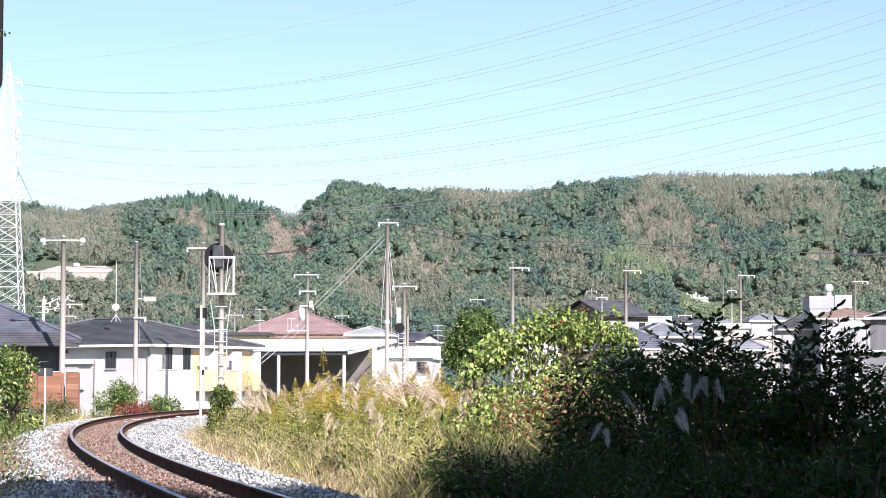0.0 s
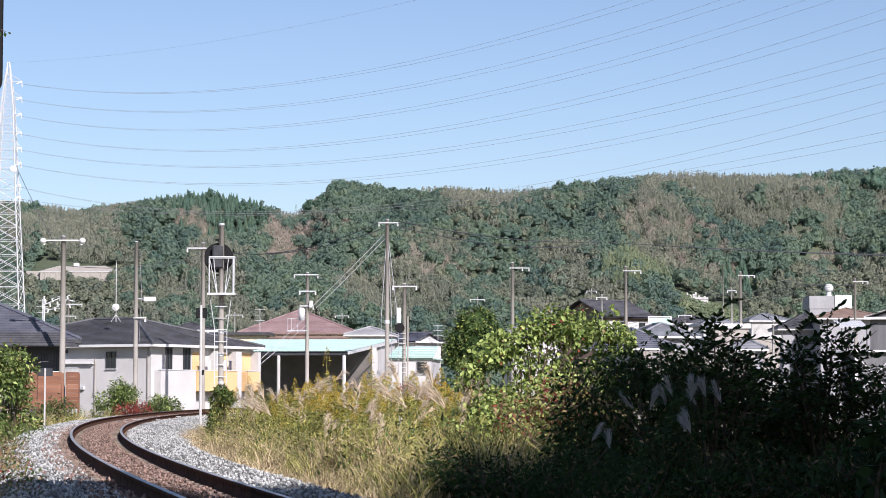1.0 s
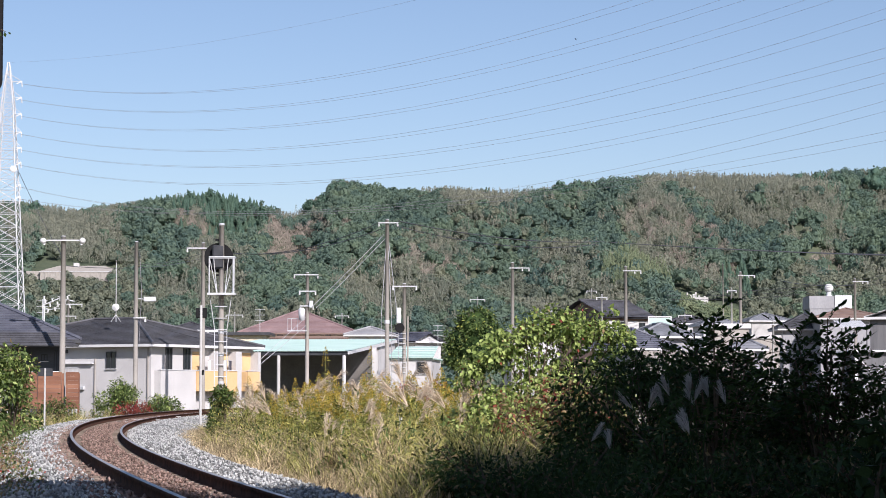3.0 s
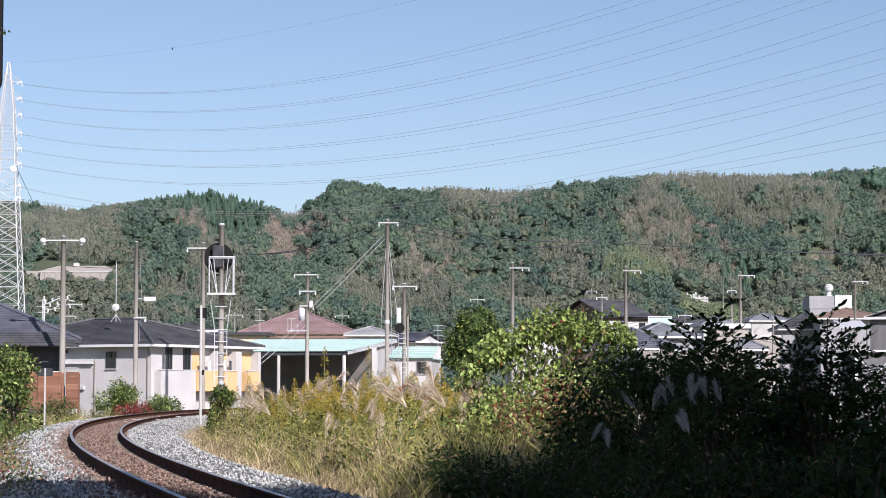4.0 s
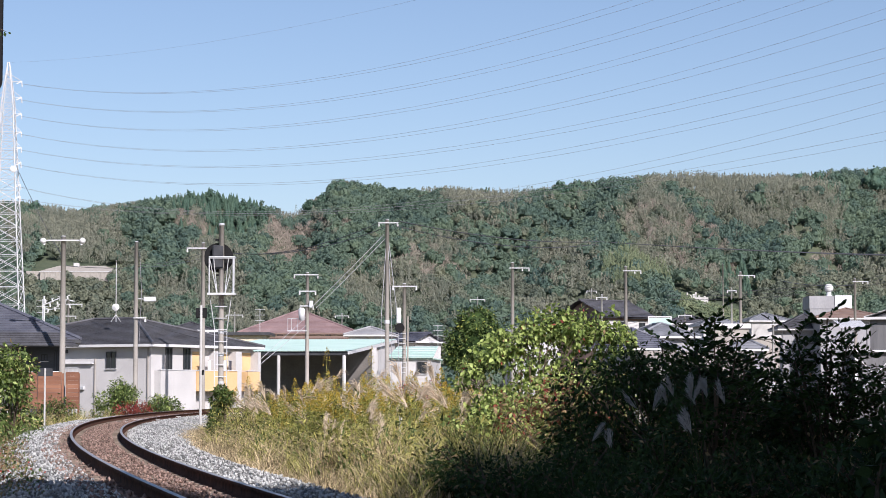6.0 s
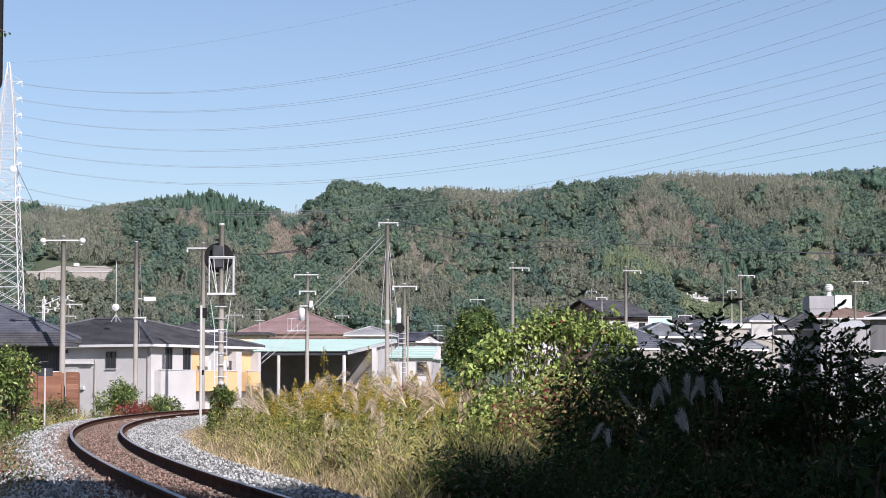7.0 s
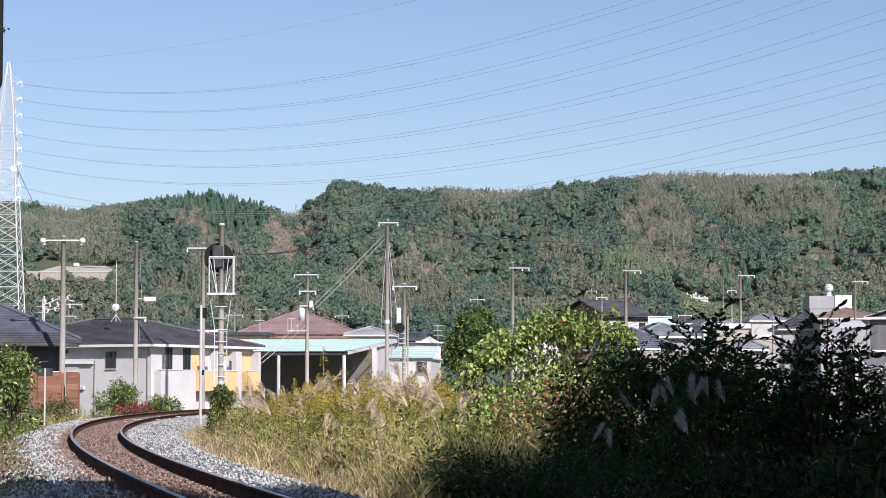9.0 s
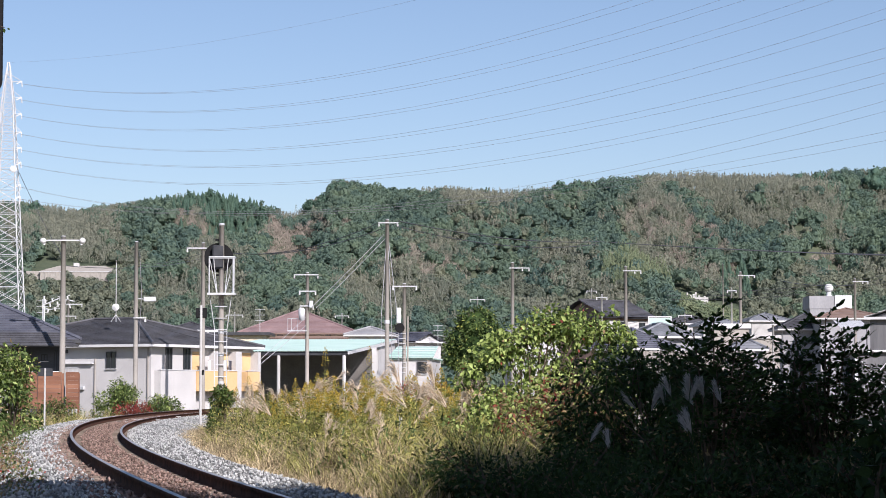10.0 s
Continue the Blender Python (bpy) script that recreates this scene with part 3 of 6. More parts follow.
            tris.append(forms[i % 8] @ np.array([[ca, sa, 0], [-sa, ca, 0], [0, 0, tall]]) + np.array([x[j], y[j], z[j] - 0.2 + h - tall]))
        v = np.concatenate(tris).reshape(-1, 3)
        tagged(new(name, big_mesh(name, v, np.arange(len(v)).reshape(-1, 3), mat)), label, "woods", kind="stuff")
    # terraced field rows below the monuments
    m = 7500
    row = rng.integers(0, 11, m)
    fx, fy = 90 + 30 * rng.random(m), 854 + row * 4.0 + rng.normal(0, 0.5, m)
    c = np.stack([fx, fy, ground_z(fx, fy) + rng.uniform(0.1, 1.1, m)], 1)
    v = facing_tris(c, rng.normal(size=(m, 3)) + np.array([0.2, -0.6, 0.8]), rng.uniform(0.4, 0.8, m)).reshape(-1, 3)
    tagged(new("field_rows", big_mesh("field_rows", v, np.arange(3 * m).reshape(-1, 3), "wood_bright")), "rows of bright green crops on a terraced field", "crops", kind="stuff")


ground()
railway()
hill_woods()
# ---- buildings ----
def stepped_face(sh, a, b, c, d, courses, t=0.05):
    """A roof face a-b (eave) to d-c (ridge) in overlapping courses."""
    a, b, c, d = (Vector(p) for p in (a, b, c, d))
    n = (b - a).cross(d - a).normalized()
    if n.z < 0:
        n = -n
    for k in range(courses):
        q0, q1 = k / courses, (k + 1) / courses
        l0, r0, l1, r1 = a.lerp(d, q0), b.lerp(c, q0), a.lerp(d, q1), b.lerp(c, q1)
        lo = n * t
        sh.add([l0, r0, r0 + lo, l0 + lo, l1, r1], [(0, 1, 2, 3), (3, 2, 5, 4), (0, 3, 4), (1, 5, 2)])


def hip_roof(w, d, h, over, courses=16):
    """Hip roof over a body 0..w, 0..d, eaves at z 0."""
    sh = Shape()
    x0, x1, y0, y1 = -over, w + over, -over, d + over
    k = min(x1 - x0, y1 - y0) / 2
    if x1 - x0 >= y1 - y0:
        p, q = (x0 + k, (y0 + y1) / 2, h), (x1 - k, (y0 + y1) / 2, h)
    else:
        p, q = ((x0 + x1) / 2, y0 + k, h), ((x0 + x1) / 2, y1 - k, h)
    A, B, C, D = (x0, y0, 0), (x1, y0, 0), (x1, y1, 0), (x0, y1, 0)
    if x1 - x0 >= y1 - y0:
        fs = [(A, B, q, p), (B, C, q, q), (C, D, p, q), (D, A, p, p)]
    else:
        fs = [(A, B, p, p), (B, C, q, p), (C, D, q, q), (D, A, p, q)]
    for f in fs:
        stepped_face(sh, *f, courses)
    caps = Shape()
    for e in ((A, p), (D, p if x1 - x0 >= y1 - y0 else q), (B, q if x1 - x0 >= y1 - y0 else p), (C, q), (p, q)):
        if (Vector(e[0]) - Vector(e[1])).length > 0.05:
            caps.tube([Vector(e[0]) + Vector((0, 0, 0.05)), Vector(e[1]) + Vector((0, 0, 0.06))], 0.10, 6)
    return sh, caps


def gable_roof(w, d, h, over, courses=14):
    """Gable roof, ridge along y, over a body 0..w, 0..d."""
    sh = Shape()
    x0, x1, y0, y1 = -over, w + over, -over, d + over
    m = w / 2
    stepped_face(sh, (x0, y1, 0), (x0, y0, 0), (m, y0, h), (m, y1, h), courses)
    stepped_face(sh, (x1, y0, 0), (x1, y1, 0), (m, y1, h), (m, y0, h), courses)
    sh.add([(x0, y0, -0.02), (m, y0, h - 0.04), (x1, y0, -0.02), (x0, y1, -0.02), (m, y1, h - 0.04), (x1, y1, -0.02)], [(0, 1, 4, 3), (1, 2, 5, 4)])
    caps = Shape().tube([(m, y0, h + 0.05), (m, y1, h + 0.05)], 0.12, 6)
    return sh, caps


def window(parent, face, pos, z, w, h, wd, dp, frame_mat="dark_metal"):
    """A window on one wall face of a body wd x dp: x0, x1, y0 or y1."""
    fr, gl = Shape(), Shape()
    e = 0.05
    for x0, z0, x1, z1 in ((-w / 2, 0, w / 2, e), (-w / 2, h - e, w / 2, h), (-w / 2, e, -w / 2 + e, h - e), (w / 2 - e, e, w / 2, h - e), (-e / 2, e, e / 2, h - e)):
        fr.box(x0, -0.07, z0, x1, 0.05, z1)
    gl.box(-w / 2 + e, -0.035, e, w / 2 - e, -0.015, h - e)
    sill = Shape().box(-w / 2 - 0.05, -0.1, -0.05, w / 2 + 0.05, 0.0, -0.002)
    at, rz = {"y0": ((pos, 0, z), 0), "x0": ((0, pos, z), -90), "x1": ((wd, pos, z), 90), "y1": ((pos, dp, z), 180)}[face]
    win = part("window", fr, frame_mat, parent, at=at)
    win.rotation_euler.z = radians(rz)
    part("pane", gl, "glass", win)
    part("window_sill", sill, "trim", win)


def house(name, at, rz, w, d, z0, z1, roof, rise, over, wall, roof_mat, label, windows=(), category="house", courses=16, fascia="trim", group=""):
    """Body from z0 to z1 above at; roof 'hip', 'gable' or 'flat'."""
    ob = thing(name, at, label, category, group, rz=rz)
    part("wall", Shape().box(0, 0, z0, w, d, z1), wall, ob)
    if roof == "flat":
        part("roof", Shape().bevel_box(-over, -over, z1, w + over, d + over, z1 + rise, 0.03), roof_mat, ob)
    else:
        sh, caps = (hip_roof if roof == "hip" else gable_roof)(w, d, rise, over, courses)
        r = part("roof", sh.weld(), roof_mat, ob, at=(0, 0, z1 + 0.16))
        part("ridge_cap", caps, roof_mat, r)
        if roof == "gable":
            m = w / 2
            for y in (0.0, d):
                g = Shape().add([(0, y, z1), (w, y, z1), (w, y, z1 + 0.12), (m, y, z1 + rise + 0.05), (0, y, z1 + 0.12)], [(0, 1, 2, 3, 4)])
                part("gable", g, wall, ob)
        # eave board and gutter
        eb = Shape()
        o = over
        eb.box(-o, -o, z1, w + o, -o + 0.04, z1 + 0.17).box(-o, d + o - 0.04, z1, w + o, d + o, z1 + 0.17)
        if roof == "hip":
            eb.box(-o, -o + 0.04, z1, -o + 0.04, d + o - 0.04, z1 + 0.17).box(w + o - 0.04, -o + 0.04, z1, w + o, d + o - 0.04, z1 + 0.17)
        eb.box(-o + 0.05, -o + 0.05, z1 + 0.02, w + o - 0.05, d + o - 0.05, z1 + 0.06)
        part("eave", eb, fascia, ob)
    for q in windows:
        window(ob, *q, w, d)
    return ob


def balcony(ob, x0, x1, y, z0, z1, depth, mat):
    """A solid-fronted balcony that projects from the wall at y by depth."""
    b = Shape().bevel_box(x0, y - depth, z0, x1, y - depth + 0.12, z1, 0.015)
    b.bevel_box(x0, y - depth + 0.12, z0, x0 + 0.12, y, z1, 0.015).bevel_box(x1 - 0.12, y - depth + 0.12, z0, x1, y, z1, 0.015)
    b.box(x0 + 0.12, y - depth + 0.12, z0, x1 - 0.12, y, z0 + 0.14)
    bal = part("balcony", b, mat, ob)
    part("coping", Shape().box(x0 - 0.03, y - depth - 0.03, z1, x1 + 0.03, y - depth + 0.15, z1 + 0.05), "trim", bal)
    return bal


def buildings():
    # white house with dark hip roof and orange balconies
    hw = house("house", (-17.41, 135.0, 0.0), 60, 10.6, 13.9, -2.2, 3.71, "hip", 1.72, 0.55, "plaster", "tile_dark",
               "two-storey white plastered house with dark hipped tile roof",
               [("x0", 3.0, 2.42, 0.75, 1.02), ("y0", 1.7, 2.34, 0.62, 1.35), ("y0", 3.5, 2.35, 0.7, 1.35), ("x0", 0.9, -1.6, 1.2, 1.2)], courses=22)
    for x0, x1, m in ((0.3, 1.6, "plaster"), (1.6, 3.85, "plaster"), (3.88, 5.8, "plaster_orange"), (6.5, 7.85, "plaster_orange"), (9.0, 10.3, "plaster_orange")):
        balcony(hw, x0, x1 - 0.003, 0.0, 1.05 if m == "plaster_orange" else -2.2, 2.31, 0.75 if m == "plaster_orange" else 0.5, m)
    for x0, x1 in ((5.85, 6.45), (7.88, 8.5), (10.32, 10.6)):
        part("pier", Shape().box(x0, -0.6, -2.2, x1, -0.003, 3.54), "plaster", hw)
    for x in (4.1, 6.9, 9.4):
        part("wall_panel", Shape().box(x, -0.02, 2.36, x + 0.9, 0.06, 3.49), "plaster_orange", hw)
    part("downpipe", Shape().tube([(-0.06, 0.2, -2.2), (-0.06, 0.2, 3.64)], 0.04, 6), "concrete", hw, "grey downpipe")
    part("downpipe", Shape().tube([(-0.06, 4.2, -2.2), (-0.06, 4.2, 3.03)], 0.04, 6), "concrete", hw, "grey downpipe")
    for x, m in ((4.3, "cloth_dark"), (5.1, "cloth_white"), (6.7, "cloth_white"), (7.3, "cloth_dark")):
        sh = Shape()
        for k in range(5):
            sh.add([(x + k * 0.06, -0.5 + 0.03 * (k % 2), 2.21), (x + k * 0.06 + 0.06, -0.5 + 0.03 * ((k + 1) % 2), 2.21),
                    (x + k * 0.06 + 0.06, -0.5 + 0.03 * ((k + 1) % 2), 2.96), (x + k * 0.06, -0.5 + 0.03 * (k % 2), 2.96)], [(0, 1, 2, 3)])
        ld = thing("laundry", (0, 0, 0), "washing hung out on a balcony", "laundry", "washing on the balcony")
        ld.matrix_world = Matrix.Translation(hw.location) @ pose(0, 0, 0, 0, 0, 60)
        part("cloth", sh, m, ld)
        part("pole", Shape().tube([(x - 0.1, -0.5, 2.98), (x + 0.4, -0.5, 2.98)], 0.015, 5), "steel", ld)
    for y in (6.3, 6.9):
        part("vent_hood", Shape().bevel_box(-0.14, y, 3.37, -0.003, y + 0.22, 3.58, 0.03), "dark_metal", hw)
    part("ledge", Shape().bevel_box(-0.22, 4.3, 2.70, -0.003, 7.6, 2.77, 0.01), "trim", hw)
    part("meter_box", Shape().bevel_box(-0.16, 5.0, 1.15, -0.003, 5.9, 1.36, 0.015), "steel", hw)
    # satellite dish and aerial on the roof
    ae = thing("roof_aerial", (-20.12, 139.00, 5.32), "white dish aerial with a thin mast on a roof frame", "aerial")
    z = 3.65
    part("mast", Shape().tube([(0, 0, 0), (0, 0, z)], 0.022, 6), "steel", ae)
    part("dish", Shape().lathe([(0.03, 0.10), (0.16, 0.02), (0.22, -0.03), (0.23, -0.02), (0.16, 0.035), (0.03, 0.12)], n=14), "porcelain", ae, "white round dish", at=(0, -0.15, 0.90)).rotation_euler = (radians(80), 0, 0)
    part("mount", Shape().tube([(-0.3, 0, 0), (0, 0, 0.45)], 0.02, 5).tube([(0.3, 0, 0), (0, 0, 0.45)], 0.02, 5).tube([(0, 0.3, 0), (0, 0, 0.45)], 0.02, 5), "steel", ae)
    # house with blue-grey roof and timber balcony
    hb = house("house", (-29.76, 117.0, 0.0), 10, 10.08, 8.5, -2.2, 3.56, "hip", 2.3, 0.8, "plaster", "tile_blue",
               "two-storey house with blue-grey hipped roof and deep eaves", [("y0", 8.05, 2.07, 0.62, 0.95), ("y0", 9.00, 2.62, 0.34, 0.36), ("y0", 9.64, 2.10, 0.30, 1.1)], courses=24, fascia="dark_metal")
    # the eave's shade on this front is in the panel colour
    part("wall_panel", Shape().box(7.56, -0.05, -2.2, 10.08, -0.003, 3.53), "siding_shaded", hb, "grey horizontal siding, darkened for eave shade")
    part("downpipe", Shape().tube([(7.38, -0.15, -2.2), (7.38, -0.15, 3.38), (7.99, -0.5, 3.56)], 0.05, 6), "dark_metal", hb, "dark downpipe")
    # added skirt roof; its dark tile stands in for the shaded lower eave
    sk = Shape()
    stepped_face(sk, (-0.9, -1.75, 3.42), (10.7, -1.75, 3.42), (9.6, -0.5, 4.15), (-0.9, -0.5, 4.15), 6)
    part("porch_roof", sk.weld(), "tile_dark", hb, "dark skirt roof added for the shaded lower eave")
    part("gutter", Shape().tube([(-0.9, -1.8, 3.40), (10.75, -1.8, 3.40)], 0.06, 6), "dark_metal", hb)
    tf = thing("timber_screen", (-21.39, 114.0, 0.0), "reddish-brown horizontal timber screen beside a house", "screen")
    for i in range(9):
        z = 0.15 + i * 0.206
        for x0, x1 in ((0, 0.97), (0.98, 2.19), (2.39, 3.05)):
            part("plank", Shape().box(x0, 0, z, x1 - 0.01, 0.05, z + 0.2), "timber", tf)
    for x in (0.02, 0.97, 2.19, 2.39, 2.99):
        part("post", Shape().box(x, 0.052, -2.2, x + 0.09, 0.14, 1.94), "timber", tf)
    rl = thing("balcony_rail", (-19.36, 115.5, 0.0), "white railing on a balcony edge", "railing")
    part("rail", Shape().tube([(0, 0, 2.22), (0.75, 0, 2.22)], 0.025, 6).tube([(0, 0, 1.99), (0.75, 0, 1.99)], 0.02, 6), "trim", rl)
    for k in range(4):
        part("baluster", Shape().tube([(0.05 + k * 0.21, 0, -2.2), (0.05 + k * 0.21, 0, 2.22)], 0.015, 5), "trim", rl)
    sb = thing("sign_board", (-14.77, 84.0, -0.5), "thin pale post with a small dark board by the track", "sign")
    part("post", Shape().tube([(0, 0, 0), (0, 0, 1.86 + 0.5)], 0.035, 7), "concrete_pale", sb)
    part("board", Shape().bevel_box(-0.28, 0.04, 1.57 + 0.5, 0.28, 0.06, 1.86 + 0.5, 0.008), "dark_metal", sb)
    # cream house with red hip roof
    hr = house("house", (-20.0, 230.0, 0.0), 2, 10.6, 13.6, -2.2, 6.89, "hip", 2.5, 0.9, "plaster_cream", "tile_red",
               "low cream house under a wide red hipped roof", [("y0", 3.4, 6.46, 0.6, 0.5), ("y0", 8.3, 6.46, 0.6, 0.5)], courses=18, fascia="plaster_brown")
    part("lower_eave", Shape().bevel_box(2.0, -1.6, 6.42, 13.2, -0.95, 6.74, 0.04), "plaster_brown", hr, "brown eave of the ground-floor wing")
    part("wing_wall", Shape().box(10.62, -0.9, -2.2, 12.9, 8.0, 6.5), "plaster_cream", hr)
    part("wing_roof", Shape().bevel_box(10.4, -1.0, 6.52, 13.2, 8.2, 6.75, 0.04), "plaster_brown", hr)
    house("shed", (-21.70, 215.0, 0.0), 0, 4.84, 5.0, -2.2, 6.42, "flat", 0.30, 0.5, "plaster_cream", "dark_metal", "cream outbuilding with a dark flat roof", category="outbuilding")
    house("shed", (-9.2, 221.0, 0.0), -4, 3.9, 5.0, -2.2, 6.48, "hip", 0.8, 0.5, "plaster", "sheet_grey", "pale outbuilding with a grey sheet roof", category="outbuilding", courses=6)
    house("shed", (-29.03, 240.0, 0.0), 0, 5.10, 6.0, -2.2, 7.30, "flat", 0.35, 0.4, "sheet_grey", "sheet_white", "long grey shed with a pale flat roof", category="outbuilding")
    # open carport with green corrugated roof
    cp = thing("carport", (-6.97, 165.0, 0.0), "open-fronted carport with pale green corrugated metal roof", "carport", rz=-9)
    W, Dp, zf, zb = 11.5, 20.0, 4.01, 5.34
    n = 96
    sh = Shape()
    top = []
    for i in range(n + 1):
        x = -W + W * i / n
        w = 0.05 if i % 2 else 0.0
        top += [(x, 0, zf + w), (x, Dp, zb + w), (x, 0, zf + w - 0.03), (x, Dp, zb + w - 0.03)]
    fs = []
    for i in range(n):
        a = i * 4
        fs += [(a, a + 4, a + 5, a + 1), (a + 2, a + 3, a + 7, a + 6), (a, a + 2, a + 6, a + 4), (a + 1, a + 5, a + 7, a + 3)]
    part("roof", sh.add(top, fs), "sheet_green", cp, "pale green corrugated sheets")
    part("fascia", Shape().add([(0.02, 0, zf - 0.03), (0.02, Dp, zb - 0.03), (0.02, Dp, zb - 0.28), (0.02, 0, zf - 0.25), (0.10, 0, zf - 0.03), (0.10, Dp, zb - 0.03), (0.10, Dp, zb - 0.28), (0.10, 0, zf - 0.25)],
                               [(0, 1, 2, 3), (4, 7, 6, 5), (0, 4, 5, 1), (3, 2, 6, 7), (0, 3, 7, 4), (1, 5, 6, 2)]), "trim", cp)
    part("beam", Shape().box(-W, 0.15, zf - 0.3, 0, 0.3, zf - 0.04), "dark_metal", cp)
    for x in (-10.6, -5.2, -0.3):
        part("post", Shape().tube([(x, 0.25, -2.2), (x, 0.25, zf - 0.3)], 0.13, 8), "concrete_pale" if x < -0.5 else "trim", cp)
    part("post", Shape().tube([(-0.3, 14, -2.2), (-0.3, 14, zb - 0.55)], 0.13, 8), "trim", cp)
    # back boards, their dark tone painting the shade under the roof
    for k in range(13):
        part("wall_board", Shape().box(-W, 9.0, -2.2 + k * 0.52, 0.1, 9.06, -2.2 + k * 0.52 + 0.52), "shade_wall", cp)
    sw = Shape()
    q = lambda y: zf + (zb - zf) * y / Dp - 0.06
    sw.add([(-0.2, 12.5, -2.2), (-0.2, Dp, -2.2), (-0.2, Dp, q(Dp)), (-0.2, 12.5, q(12.5)), (-0.1, 12.5, -2.2), (-0.1, Dp, -2.2), (-0.1, Dp, q(Dp)), (-0.1, 12.5, q(12.5))],
           [(0, 1, 2, 3), (4, 7, 6, 5), (0, 4, 5, 1), (3, 2, 6, 7), (0, 3, 7, 4), (1, 5, 6, 2)])
    part("side_wall", sw, "plaster", cp, "pale plastered side wall")
    # small white building with green roof
    hg = house("small_building", (-3.76, 160.0, 0.0), -6, 2.96, 6.0, -2.2, 3.30, "flat", 0.12, 0.15, "plaster", "sheet_green", "small white plastered building with pale green sheet roof",
               [("y0", 2.28, 2.31, 0.7, 0.85)], category="building")
    stp = Shape()
    stepped_face(stp, (-0.2, -0.3, 3.42), (3.12, -0.3, 3.42), (2.96, 4.5, 4.34), (0, 4.5, 4.34), 5)
    part("roof_slope", stp, "sheet_green", hg)
    house("house", (-2.94, 240.0, 0.0), 50, 4.2, 5.2, -2.2, 6.28, "gable", 0.9, 0.4, "plaster", "tile_blue", "distant pale house with a blue-grey gabled roof", courses=7)
    for u, v, D, w, mat, rm, lab in ((905, 592, 215, 4.2, "plaster", "tile_grey", "small distant house with a grey roof"), (958, 588, 235, 3.6, "plaster", "tile_blue", "distant house with a bluish tiled roof"), (1186, 575, 270, 5.5, "concrete_pale", "tile_dark", "distant house with a dark roof below the hill"),
                                     (1245, 578, 260, 4.0, "plaster", "tile_grey", "distant pale house below the hill"), (300, 588, 260, 5.0, "plaster", "tile_dark", "distant white house with a dark roof"), (1330, 570, 290, 5.0, "concrete_pale", "tile_grey", "distant grey-roofed house below the hill")):
        house("house", ((u - 784) * D / 4000, float(D), 0.0), 8, w, 5.0, -2.2, 0.934 + (696.4 - v) * D / 4000, "hip", 1.0, 0.4, mat, rm, lab, courses=6)
    # brown gabled house
    hn = house("house", (12.21, 235.0, 0.0), -48, 6.6, 6.4, -2.2, 8.59, "gable", 1.75, 0.6, "plaster_brown", "tile_dark", "dark brown house with a grey-black gabled tile roof", courses=12, fascia="dark_metal")
    part("wall_panel", Shape().box(6.602, 0.0, -2.2, 6.66, 6.4, 8.36), "plaster", hn, "white plastered wall")
    window(hn, "x1", 2.4, 7.27, 1.2, 0.95, 6.66, 6.4)
    window(hn, "x1", 5.2, 7.27, 0.9, 0.95, 6.66, 6.4)
    house("shed", (15.42, 205.0, 0.0), 0, 2.56, 4.0, -2.2, 6.48, "flat", 0.2, 0.2, "plaster", "trim", "white flat-roofed annex beside a house", category="outbuilding")
    # roofs behind the shrubs
    house("house", (15.61, 178.0, 0.0), 8, 4.23, 7.0, -2.2, 5.26, "hip", 1.05, 0.5, "sheet_grey", "tile_grey", "low house with a grey hipped roof", courses=9)
    house("house", (13.43, 160.0, 0.0), 40, 4.0, 4.2, -2.2, 3.98, "hip", 1.4, 0.5, "sheet_grey", "tile_blue", "low house with a blue-grey roof", courses=9)
    wl = thing("concrete_fence", (12.89, 150.0, -2.2), "tall grey panelled concrete fence", "fence")
    for k in range(13):
        part("panel", Shape().bevel_box(k * 0.6, 0, 0, k * 0.6 + 0.56, 0.1, 3.72 + 2.2, 0.015), "concrete", wl)
        part("post", Shape().box(k * 0.6 - 0.04, -0.05, 0, k * 0.6, 0.12, 3.83 + 2.2), "concrete", wl)
    gh = thing("netted_frame", (19.56, 215.0, 0.0), "white frame covered with green netting", "greenhouse")
    for x in (0, 2.15):
        part("post", Shape().box(x - 0.05, 0, -2.2, x + 0.05, 0.1, 8.14), "trim", gh)
    part("net", Shape().box(0.05, 0.04, 0, 2.15 - 0.05, 0.06, 8.09), "sheet_green", gh)
    part("rail", Shape().box(-0.05, 0, 8.14, 2.15 + 0.05, 0.1, 8.25), "trim", gh)
    house("building", (23.89, 200.0, 0.0), 0, 3.20, 5.0, -2.2, 6.64, "flat", 0.45, 0.15, "concrete", "trim", "grey flat-roofed building behind shrubs", category="building")
    house("house", (21.92, 170.0, 0.0), 0, 2.12, 4.0, -2.2, 4.09, "hip", 0.75, 0.4, "sheet_grey", "tile_grey", "small grey house with a pale tiled roof", courses=6)
    house("building", (29.33, 215.0, 0.0), 0, 2.69, 4.0, -2.2, 6.10, "flat", 0.35, 0.15, "concrete", "concrete_pale", "pale low building among roofs", category="building")
    house("house", (36.04, 240.0, 0.0), 0, 5.40, 6.0, -2.2, 7.60, "hip", 1.6, 0.6, "sheet_grey", "tile_dark", "grey house with a dark hipped roof", courses=8)
    wb = house("building", (53.60, 330.0, 0.0), 0, 5.94, 6.0, -2.2, 13.24, "flat", 1.9, 0.1, "sheet_grey", "sheet_grey", "pale rooftop block of a taller building", category="building")
    part("side_panel", Shape().box(3.63, -0.25, 13.24, 6.11, -0.12, 15.22), "sheet_white", wb)
    tk = thing("water_tank", (56.56, 331.00, 15.26), "white spherical water tank on a roof", "tank")
    r = 0.66
    part("tank", Shape().lathe([(r * math.sin(a), r * 1.6 - r * math.cos(a)) for a in [0.15 + i * 0.28 for i in range(11)]], n=14), "porcelain", tk, smooth=True)
